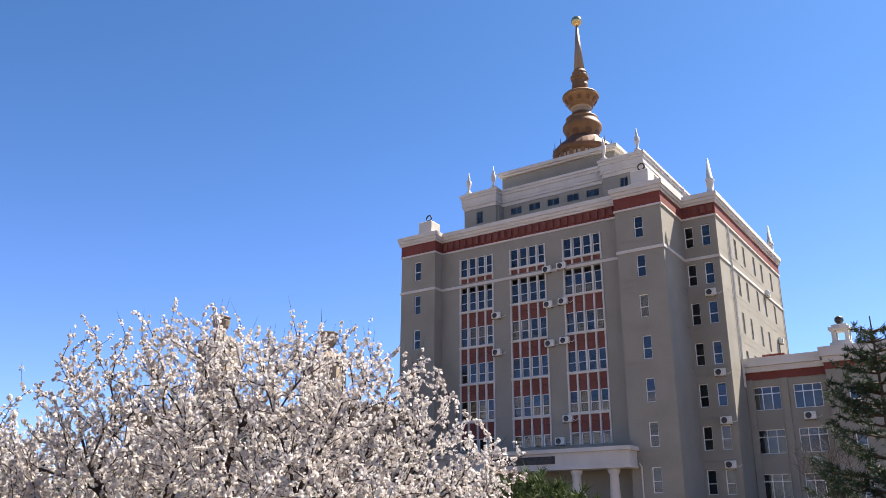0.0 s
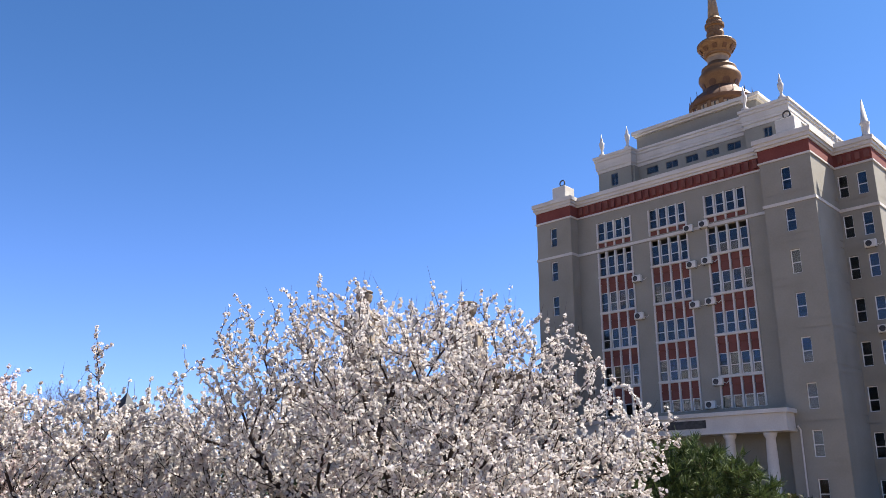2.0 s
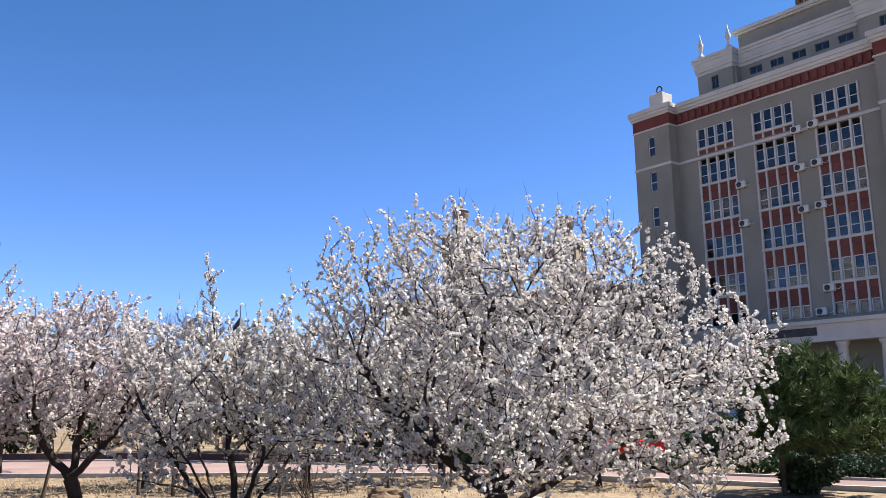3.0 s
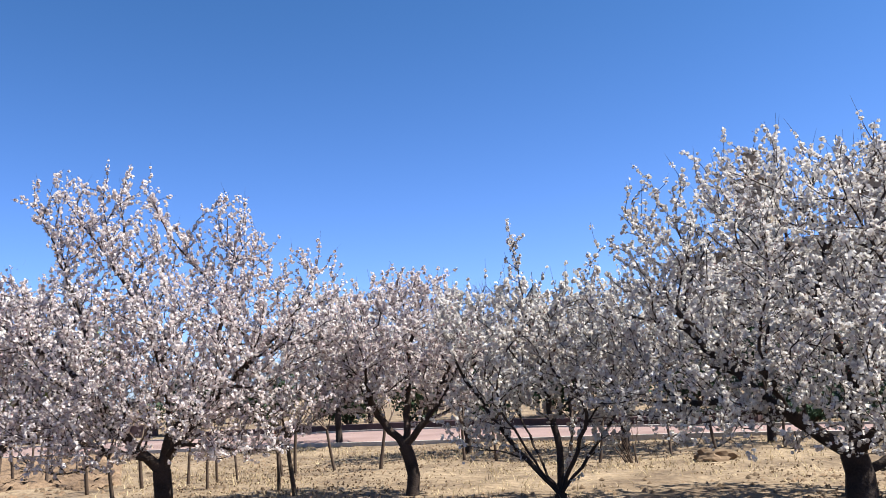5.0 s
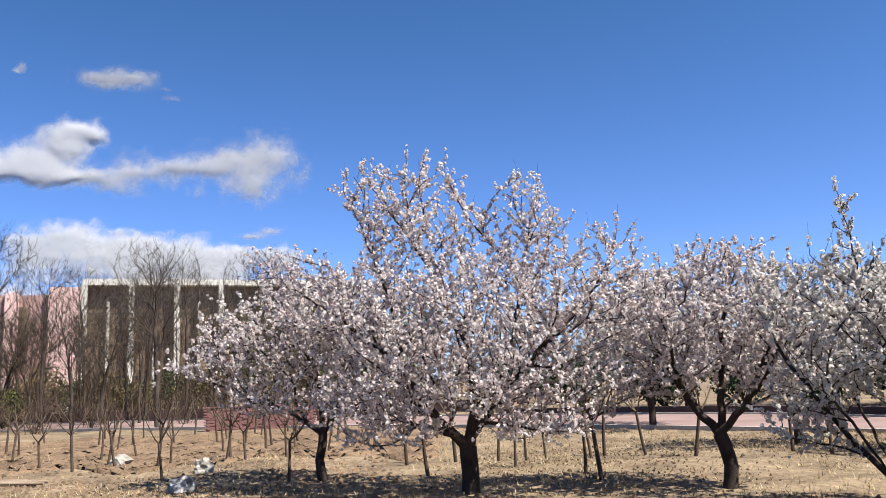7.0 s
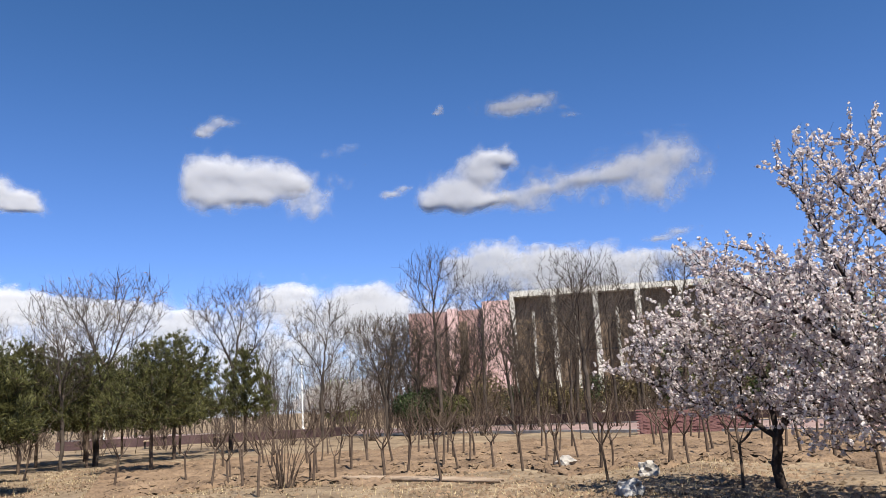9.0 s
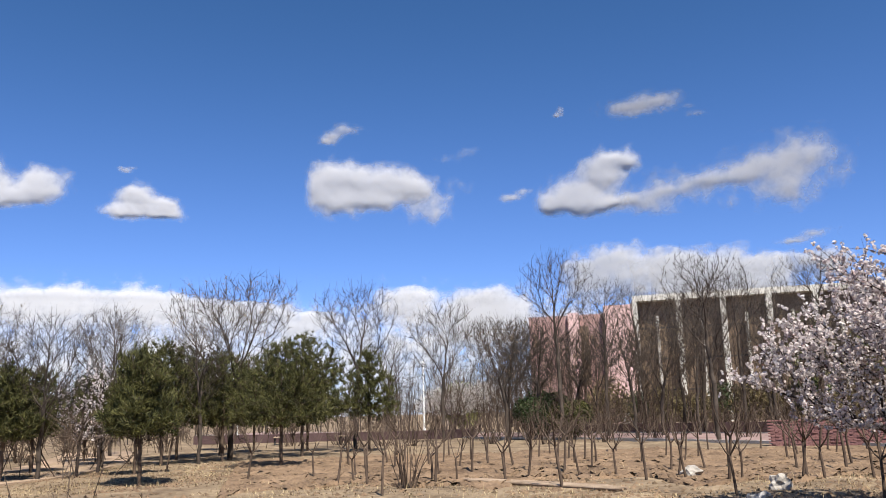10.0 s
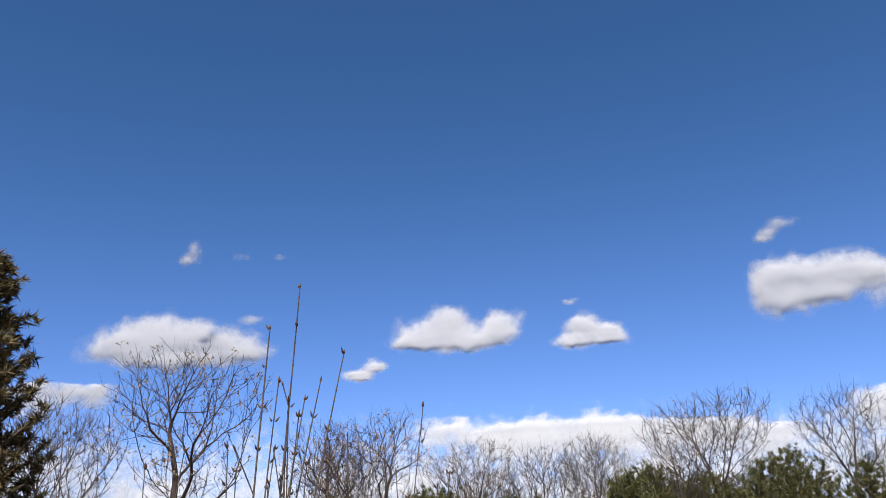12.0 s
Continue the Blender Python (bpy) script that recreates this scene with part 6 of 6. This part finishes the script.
def make_lamp(place, h):
    t = root("street_lamp", Matrix.Translation(place), "slim white street lamp with flat head", "lamp", "campus lamps")
    part("pole", lathe([(0.11, 0), (0.11, 0.5), (0.06, 0.6), (0.05, h)], 10), M_LAMPWHITE, t)
    part("arm", boxes((-0.5, 0.5, -0.04, 0.04, h - 0.06, h), bevel=0.01), M_LAMPWHITE, t)
    for x in (-0.55, 0.55):
        part("lamp_head", boxes((x - 0.2, x + 0.2, -0.12, 0.12, h - 0.02, h + 0.08), bevel=0.02), M_LAMPWHITE, t)


make_lamp((-61, -18.4, 0), 5.0)
make_lamp((-62, -5.0, 0), 5.2)
make_lamp(at(33.5, 58), 5.2)


def make_low_wall(points, h, label):
    t = bmesh.new()
    for (x0, y0), (x1, y1) in zip(points, points[1:]):
        a, b = Vector((x0, y0, 0)), Vector((x1, y1, 0))
        d = (b - a).normalized()
        n = Vector((-d.y, d.x, 0)) * 0.2
        q = [t.verts.new(p + Vector((0, 0, z))) for z in (0, h) for p in (a - n, b - n, b + n, a + n)]
        for f in ((0, 1, 5, 4), (1, 2, 6, 5), (2, 3, 7, 6), (3, 0, 4, 7), (4, 5, 6, 7)):
            t.faces.new([q[i] for i in f])
    return tagged(part("low_wall", t, M_DARKWALL), label, "wall")


make_low_wall([(-57, -20), (-55, -8), (-54, -1)], 0.55, "low dark red stone wall along the road")
make_low_wall([(-58.2, 4.2), (-53, 12), (-46, 19.5), (-38, 26.5)], 0.6, "low dark red stone planter wall along the road")


edge_line = [tuple(q) for q in (FAR + norm * 1.0) if 14 < math.degrees(math.atan2(-q[0], q[1])) < 54]
make_low_wall(edge_line, 0.32, "low dark red stone planter wall along the road")


def make_box(place):
    t = root("white_cabinet", Matrix.Translation(place), "pair of white utility cabinets by the road", "cabinet")
    for x in (-0.75, 0.15):
        part("body", boxes((x, x + 0.7, -0.25, 0.25, 0.1, 1.2), bevel=0.02), M_LAMPWHITE, t)
        part("plinth", boxes((x + 0.03, x + 0.67, -0.22, 0.22, 0, 0.1)), M_BLACK, t)


make_box(at(81.4, 66))


def make_brick_stack(place, turn):
    t = root("brick_stack", Matrix.Translation(place) @ Matrix.Rotation(radians(turn), 4, "Z"), "long stack of loose red bricks on the soil", "bricks")
    bm = boxes((-0.118, 0.118, -0.056, 0.056, 0, 0.053), bevel=0.004)
    me = bpy.data.meshes.new("brick")
    bm.to_mesh(me)
    bm.free()
    me.materials.append(M_BRICK)
    r = random.Random(6)
    for row in range(17):
        for i in range(17):
            if row > 13 and r.random() < 0.3:
                continue
            put("brick", me, t, m=pose(-2.05 + 0.25 * i + 0.12 * (row % 2) + r.uniform(-0.01, 0.01), r.uniform(-0.02, 0.02), 0.056 * row, rz=r.uniform(-4, 4)))
    part("brick_core", boxes((-2.1, 2.1, 0.08, 0.5, 0, 0.78)), M_BRICK, t)


make_brick_stack((-33.0, 12.6, 0.02), 68)


def make_table(place, turn, w):
    t = root("stall_table", Matrix.Translation(place) @ Matrix.Rotation(radians(turn), 4, "Z"), "folding table draped with a bright red cloth", "table", "red draped tables")
    part("tabletop", boxes((-w / 2, w / 2, -0.3, 0.3, 0.68, 0.72)), M_WOOD, t)
    bm = boxes((-w / 2 - 0.02, w / 2 + 0.02, -0.32, 0.32, 0.725, 0.735))
    for i in range(int(w / 0.12)):
        x = -w / 2 + i * 0.12
        box(bm, x, x + 0.118, -0.345 - 0.015 * (i % 2), -0.325, 0.3, 0.73)
    part("tablecloth_drape", bm, M_REDCLOTH, t, "bright red cloth hanging over the edge")
    for x in (-w / 2 + 0.08, w / 2 - 0.08):
        for y in (-0.25, 0.25):
            part("leg", rod(bmesh.new(), (x, y, 0), (x, y, 0.68), 0.02), M_BLACK, t)


make_table((-1.55, 26.2, 0), 4, 1.9)

# ---- dry grass and litter ----
def scatter(n, d0, d1, a0, a1, seed):
    r = np.random.default_rng(seed)
    d, a = np.sqrt(r.uniform(d0 * d0, d1 * d1, n)), np.radians(r.uniform(a0, a1, n))
    x, y = -d * np.sin(a), d * np.cos(a)
    return np.stack([x, y, rolling(x, y)], 1), r


C, r = scatter(46000, 8.5, 34, 0, 128, 5)
patch = np.sin(C[:, 0] * 0.8 + np.sin(C[:, 1] * 0.6) * 2) + np.sin(C[:, 1] * 1.1 + C[:, 0] * 0.3)
C = C[patch + r.normal(0, 0.7, len(C)) > -0.2]
src = np.repeat(C, 3, 0) + r.normal(0, 0.04, (len(C) * 3, 3)) * [1, 1, 0]
d = r.normal(0, 0.7, src.shape) + [0, 0, 0.35]
d[:, 2] = np.abs(d[:, 2])
w = np.stack([-d[:, 1], d[:, 0], np.zeros(len(d))], 1)
w /= np.linalg.norm(w, axis=1)[:, None] + 1e-9
s = r.uniform(0.03, 0.1, (len(src), 1))
gv = np.stack([src - w * 0.008, src + d * s, src + w * 0.008], 1).reshape(-1, 3)
put("dry_grass", mesh_np("dry_grass", gv, [np.arange(len(gv)).reshape(-1, 3)], [M_GRASS]), kind="stuff", label="short dead straw-coloured grass on the orchard floor")
C, r = scatter(90000, 8.5, 34, 0, 128, 6)
patch = np.sin(C[:, 0] * 0.5 + 1.0) + np.sin(C[:, 1] * 0.7 + C[:, 0] * 0.5)
C = C[patch + r.normal(0, 0.6, len(C)) > 0.1] + [0, 0, 0.015]
lv, lf = flecks(C, 0.038, 9)
put("leaf_litter", mesh_np("leaf_litter", lv, [lf], [M_LITTER]), kind="stuff", label="brown fallen leaves and clods between the trees")
C, r = scatter(24000, 9.5, 36, 0, 128, 7)
patch = np.sin(C[:, 0] * 0.45 + 2.0 + np.sin(C[:, 1] * 0.3)) + np.sin(C[:, 1] * 0.55 - C[:, 0] * 0.35)
C = C[patch + r.normal(0, 0.7, len(C)) > 0.25]
octa = np.array([(1, 0, 0), (0, 1, 0), (-1, 0, 0), (0, -1, 0), (0, 0, 0.8), (0, 0, -0.3)])
cv = C[:, None] + (octa[None] * r.uniform(0.5, 1.3, (len(C), 6, 1)) * r.uniform(0.02, 0.065, (len(C), 1, 1)))
of = np.array([(0, 1, 4), (1, 2, 4), (2, 3, 4), (3, 0, 4)])
put("soil_clods", mesh_np("soil_clods", cv.reshape(-1, 3), [(np.arange(len(C))[:, None, None] * 6 + of[None]).reshape(-1, 3)], [M_LITTER]), kind="stuff", label="small brown clods of dry soil between the trees")


C, r = scatter(16000, 13, 33, 60, 124, 8)
patch = np.sin(C[:, 0] * 0.7 + np.sin(C[:, 1] * 0.9) * 1.5) + np.sin(C[:, 1] * 1.3 - C[:, 0] * 0.25)
C = C[patch + r.normal(0, 0.5, len(C)) > 0.35]
cv = C[:, None] + octa[None] * r.uniform(0.5, 1.4, (len(C), 6, 1)) * r.uniform(0.025, 0.085, (len(C), 1, 1)) * [1, 1, 0.8]
put("turned_earth", mesh_np("turned_earth", cv.reshape(-1, 3), [(np.arange(len(C))[:, None, None] * 6 + of[None]).reshape(-1, 3)], [M_SOIL]), kind="stuff", label="turned brown lumps of earth among the saplings")


# ---- clouds ----
def cloud_material():
    m = bpy.data.materials.new("cloud_vapour")
    m.use_nodes = True
    n, k = m.node_tree.nodes, m.node_tree.links
    n.remove(n["Principled BSDF"])
    den, tc = n.new("ShaderNodeAttribute"), n.new("ShaderNodeTexCoord")
    den.attribute_name = "vapour"
    wisp = n.new("ShaderNodeTexNoise")
    wisp.inputs["Scale"].default_value, wisp.inputs["Detail"].default_value, wisp.inputs["Roughness"].default_value = 0.011, 9, 0.6
    k.new(tc.outputs["Object"], wisp.inputs["Vector"])
    a = n.new("ShaderNodeMath")
    a.operation = "MULTIPLY_ADD"
    k.new(wisp.outputs[0], a.inputs[0])
    a.inputs[1].default_value = 1.5
    sub = n.new("ShaderNodeMath")
    sub.operation = "SUBTRACT"
    k.new(den.outputs["Fac"], sub.inputs[0])
    sub.inputs[1].default_value = 0.75
    k.new(sub.outputs[0], a.inputs[2])
    ramp = n.new("ShaderNodeMapRange")
    ramp.interpolation_type = "SMOOTHSTEP"
    ramp.inputs["From Min"].default_value, ramp.inputs["From Max"].default_value = -0.1, 0.85
    k.new(a.outputs[0], ramp.inputs["Value"])
    clear, white, glow, both, mix = n.new("ShaderNodeBsdfTransparent"), n.new("ShaderNodeBsdfDiffuse"), n.new("ShaderNodeBsdfTranslucent"), n.new("ShaderNodeMixShader"), n.new("ShaderNodeMixShader")
    white.inputs[0].default_value = (0.67, 0.67, 0.68, 1)
    glow.inputs[0].default_value = (0.67, 0.67, 0.68, 1)
    both.inputs[0].default_value = 0.34
    k.new(white.outputs[0], both.inputs[1])
    k.new(glow.outputs[0], both.inputs[2])
    k.new(ramp.outputs[0], mix.inputs[0])
    k.new(clear.outputs[0], mix.inputs[1])
    k.new(both.outputs[0], mix.inputs[2])
    k.new(mix.outputs[0], n["Material Output"].inputs[0])
    return m


M_CLOUD = cloud_material()


def cloud(az, el, width, height, seed, puffs, thin=0.0, dist=3600, label="", soft=False, foot=1.25, lumpy=1.0):
    """A heap of vapour far off: a gently bulging sheet whose thickness comes from overlapping puffs. Sizes in degrees."""
    r = np.random.default_rng(seed)
    k = dist * math.pi / 180
    W, H = width * k / 2, height * k / 2
    nx, nz = 84, 48
    X, Z = np.meshgrid(np.linspace(-1.5, 1.5, nx), np.linspace(-1.5, 1.5, nz), indexing="ij")
    shift_x, shift_z = np.zeros_like(X), np.zeros_like(X)
    for f, amp in ((2.3, 0.07), (4.7, 0.045), (9.1, 0.028), (17.3, 0.016)):
        q = r.uniform(0, 6.28, 4)
        sx = X * W / H
        shift_x += amp * np.sin(f * sx + q[0] + np.sin(f * 0.8 * Z + q[1])) * H / W
        shift_z += amp * np.sin(f * Z * 1.1 + q[2] + np.sin(f * 0.9 * sx + q[3]))
    if lumpy != 1:
        shift_x, shift_z = shift_x * lumpy, shift_z * lumpy
    clear = np.ones_like(X)
    for px, pz, rx, rz in puffs:
        dz = Z + shift_z - pz
        dz = np.where(dz < 0, dz * foot, dz)
        clear *= 1 - 0.93 * np.exp(-1.5 * (((X + shift_x - px) / rx) ** 2 + (dz / rz) ** 2) ** (0.85 if soft else 1.4))
    field = 1 - clear
    dens = field * (0.95 if soft else 1.25) - (0.22 if soft else 0.3) - thin
    deep = field ** 1.5 * min(W, H) * (0.04 if soft else 0.08) + (shift_z * 1.6 + shift_x * W / H) * H * (0.01 if soft else 0.042) / lumpy
    keep = field > 0.03
    idx = -np.ones(X.shape, int)
    idx[keep] = np.arange(keep.sum())
    quad = np.stack([idx[:-1, :-1], idx[1:, :-1], idx[1:, 1:], idx[:-1, 1:]], -1).reshape(-1, 4)
    quad = quad[(quad >= 0).all(1)]
    verts = np.stack([X * W, -deep, Z * H], -1)[keep]
    me = mesh_np("cloud", verts, [quad], [M_CLOUD], smooth=True)
    att = me.attributes.new("vapour", "FLOAT", "POINT")
    att.data.foreach_set("value", dens[keep].astype(np.float32))
    place = at(az, dist * math.cos(radians(el)), dist * math.sin(radians(el)))
    ob = put("cloud", me, m=Matrix.Translation(place) @ Matrix.Rotation(radians(az), 4, "Z") @ Matrix.Rotation(radians(el), 4, "X"))
    return tagged(ob, label, "cloud", "fair-weather clouds", "structure")


BANK = "low white cumulus bank along the horizon"
cloud(98.8, 15.3, 9.7, 4.6, 1, [(-0.63, 0.01, 0.33, 0.84), (-0.43, 0.35, 0.32, 0.61), (-0.12, 0.26, 0.36, 0.61), (0.28, 0.17, 0.40, 0.64), (-0.43, -0.41, 0.40, 0.54), (0.00, -0.33, 0.40, 0.51), (0.64, 0.04, 0.32, 0.61)], thin=-0.08, dist=3600, label="white cumulus cloud with a flat grey base")
cloud(95.5, 14.3, 5.0, 5.4, 2, [(-0.05, 0.23, 0.94, 0.72), (0.41, -0.29, 0.56, 0.67)], thin=0.14, dist=3700, label="soft white cloud thinning at its edge", soft=True)
cloud(92.9, 16.2, 7.9, 5.0, 3, [(-0.11, 0.38, 0.88, 0.53), (0.39, 0.58, 0.59, 0.37), (0.17, -0.33, 0.69, 0.62)], thin=0.6, dist=3800, label="faint veil of thin cloud", soft=True)
cloud(114.1, 14.1, 5.6, 2.8, 4, [(-0.02, -0.11, 0.65, 0.85), (-0.21, 0.27, 0.39, 0.69), (-0.43, -0.55, 0.54, 0.37), (0.42, -0.54, 0.55, 0.37), (0.48, -0.18, 0.31, 0.53)], thin=-0.08, dist=3600, label="white cumulus cloud with a flat grey base")
cloud(123.4, 14.8, 9.7, 3.8, 5, [(-0.50, -0.23, 0.47, 0.60), (-0.10, 0.10, 0.36, 0.85), (0.25, -0.42, 0.40, 0.53), (0.64, -0.09, 0.32, 0.69), (-0.61, -0.42, 0.35, 0.32), (0.01, -0.51, 0.63, 0.36)], thin=-0.08, dist=3600, label="white cumulus cloud with a flat grey base")
cloud(83.3, 15.1, 7.5, 4.9, 6, [(0.18, 0.21, 0.49, 0.62), (0.54, 0.58, 0.42, 0.37), (-0.35, -0.35, 0.53, 0.60), (-0.66, -0.48, 0.31, 0.38), (0.15, -0.54, 0.57, 0.41)], thin=-0.08, dist=3600, label="white cumulus cloud with a flat grey base")
cloud(75.1, 14.7, 16.4, 4.7, 7, [(-0.64, -0.48, 0.32, 0.35), (-0.32, -0.30, 0.30, 0.35), (-0.06, -0.08, 0.27, 0.38), (0.20, -0.03, 0.27, 0.46), (0.45, 0.04, 0.29, 0.70), (0.70, 0.29, 0.26, 0.66), (0.56, -0.47, 0.24, 0.48)], thin=-0.1, dist=3650, label="soft white cloud thinning at its edge", soft=True)
cloud(73.6, 14.3, 17.5, 5.6, 8, [(-0.58, 0.37, 0.39, 0.48), (-0.01, 0.30, 0.50, 0.65), (0.68, 0.37, 0.28, 0.50), (-0.03, -0.48, 0.50, 0.47)], thin=0.55, dist=3800, label="faint veil of thin cloud", soft=True)
cloud(79.5, 20.0, 4.6, 1.4, 9, [(0.04, 0.00, 0.81, 0.95), (-0.43, -0.19, 0.55, 0.74), (0.44, 0.11, 0.55, 0.79)], thin=-0.1, dist=3600, label="small soft white cloud", soft=True)
cloud(76.2, 19.3, 3.5, 1.6, 10, [(-0.09, 0.32, 0.92, 0.63), (0.28, -0.41, 0.71, 0.54)], thin=0.38, dist=3700, label="faint veil of thin cloud", soft=True)
cloud(101.0, 19.1, 3.1, 1.7, 11, [(-0.27, -0.18, 0.58, 0.67), (0.31, 0.28, 0.68, 0.68), (-0.59, -0.55, 0.39, 0.40)], thin=0.06, dist=3600, label="small white wisp of cloud", soft=True)
cloud(85.2, 20.1, 1.2, 1.1, 12, [(0.28, 0.08, 0.72, 0.87), (-0.21, -0.48, 0.79, 0.47)], thin=0.18, dist=3600, label="small white wisp of cloud", soft=True)
cloud(88.6, 14.7, 2.8, 1.2, 13, [(-0.20, -0.36, 0.78, 0.60), (0.42, 0.23, 0.55, 0.73)], thin=0.09, dist=3600, label="small white wisp of cloud", soft=True)
cloud(115.1, 16.2, 1.7, 0.7, 14, [(-0.45, -0.07, 0.52, 0.88), (0.36, 0.07, 0.61, 0.88)], thin=0.27, dist=3600, label="small white wisp of cloud", soft=True)
cloud(70.0, 10.4, 3.6, 1.1, 15, [(-0.36, -0.43, 0.60, 0.53), (0.33, 0.17, 0.63, 0.78)], thin=0.05, dist=3600, label="small white wisp of cloud", soft=True)
cloud(129.8, 12.2, 3.4, 1.8, 16, [(-0.26, -0.33, 0.71, 0.62), (0.39, 0.29, 0.58, 0.67)], thin=-0.08, dist=3600, label="white cumulus cloud with a flat grey base")
cloud(141.9, 20.0, 2.0, 2.1, 17, [(0.21, 0.14, 0.79, 0.81), (-0.22, -0.51, 0.78, 0.44)], thin=0.12, dist=3600, label="small white wisp of cloud", soft=True)
cloud(137.1, 19.9, 5.4, 1.4, 18, [(-0.45, 0.00, 0.53, 0.95), (0.44, -0.01, 0.54, 0.86)], thin=0.46, dist=3600, label="small white wisp of cloud", soft=True)
cloud(115.2, 16.1, 1.6, 0.7, 19, [(-0.00, 0.00, 0.99, 0.95)], thin=0.21, dist=3600, label="small white wisp of cloud", soft=True)
cloud(141.9, 13.9, 12.7, 4.1, 20, [(-0.33, 0.20, 0.49, 0.75), (-0.61, -0.15, 0.35, 0.63), (0.12, 0.19, 0.49, 0.76), (0.57, -0.13, 0.39, 0.59), (-0.15, -0.52, 0.81, 0.43)], thin=-0.08, dist=3700, label="white cumulus cloud with a flat grey base")
cloud(137.6, 15.7, 2.6, 1.1, 21, [(-0.00, 0.00, 0.99, 0.95)], thin=0.12, dist=3600, label="small white wisp of cloud", soft=True)
cloud(78.3, 9.3, 17.1, 4.3, 22, [(-0.52, 0.45, 0.28, 0.50), (-0.24, 0.23, 0.31, 0.53), (-0.64, 0.08, 0.27, 0.43), (0.05, -0.07, 0.35, 0.53), (0.42, -0.33, 0.39, 0.52), (0.70, -0.29, 0.25, 0.54)], thin=0.1, dist=4400, label=BANK, foot=0.32, lumpy=1.5)
cloud(74.6, 8.9, 18.6, 3.8, 23, [(-0.38, 0.33, 0.41, 0.62), (-0.03, 0.07, 0.42, 0.68), (0.60, 0.13, 0.28, 0.39)], thin=0.1, dist=4300, label=BANK, foot=0.32, lumpy=1.5)
cloud(90.3, 7.2, 8.2, 3.1, 24, [(-0.07, 0.19, 0.68, 0.76), (-0.37, -0.07, 0.59, 0.89), (0.02, -0.36, 0.94, 0.58)], thin=0.10, dist=4200, label=BANK, foot=0.32, lumpy=1.5)
cloud(93.3, 6.8, 14.5, 4.3, 25, [(0.27, 0.19, 0.33, 0.51), (0.11, -0.01, 0.29, 0.47), (0.51, 0.02, 0.29, 0.50), (-0.53, 0.59, 0.27, 0.36), (-0.29, 0.34, 0.32, 0.43)], thin=0.1, dist=4400, label=BANK, foot=0.32, lumpy=1.5)
cloud(115.6, 7.4, 19.5, 3.1, 26, [(-0.47, 0.36, 0.39, 0.59), (-0.17, 0.35, 0.40, 0.56), (0.24, 0.34, 0.34, 0.57), (0.64, 0.08, 0.31, 0.58)], thin=0.1, dist=4300, label=BANK, foot=0.32, lumpy=1.5)
cloud(114.6, 7.4, 30.3, 3.8, 27, [(-0.63, 0.55, 0.20, 0.40), (-0.43, 0.26, 0.18, 0.36), (-0.23, 0.29, 0.18, 0.45), (0.02, 0.32, 0.15, 0.45), (0.20, 0.04, 0.15, 0.48), (0.50, 0.04, 0.20, 0.40), (0.73, -0.31, 0.22, 0.47)], thin=0.1, dist=4400, label=BANK, foot=0.32, lumpy=1.5)
cloud(94.6, 7.1, 12.0, 3.4, 28, [(-0.26, 0.48, 0.30, 0.47), (0.58, 0.19, 0.38, 0.54)], thin=0.1, dist=4200, label=BANK, foot=0.32, lumpy=1.5)
cloud(151.0, 10.3, 14.7, 2.5, 31, [(0.02, 0.41, 0.33, 0.50), (0.46, 0.50, 0.29, 0.45)], thin=0.1, dist=4300, label=BANK, foot=0.32, lumpy=1.5)
HAZE = "pale haze of thin cloud above the horizon"
for i, az in enumerate((72, 88, 104, 120, 136, 152)):
    cloud(az, 3.4, 28.0, 12.5, 60 + i, [(-0.5, 0.1, 0.7, 0.75), (0.1, 0.15, 0.7, 0.7), (0.55, 0.05, 0.6, 0.75), (0, -0.5, 1.1, 0.8)], thin=0.17 if az > 95 else 0.28, dist=4800 + 20 * i, label=HAZE, soft=True)
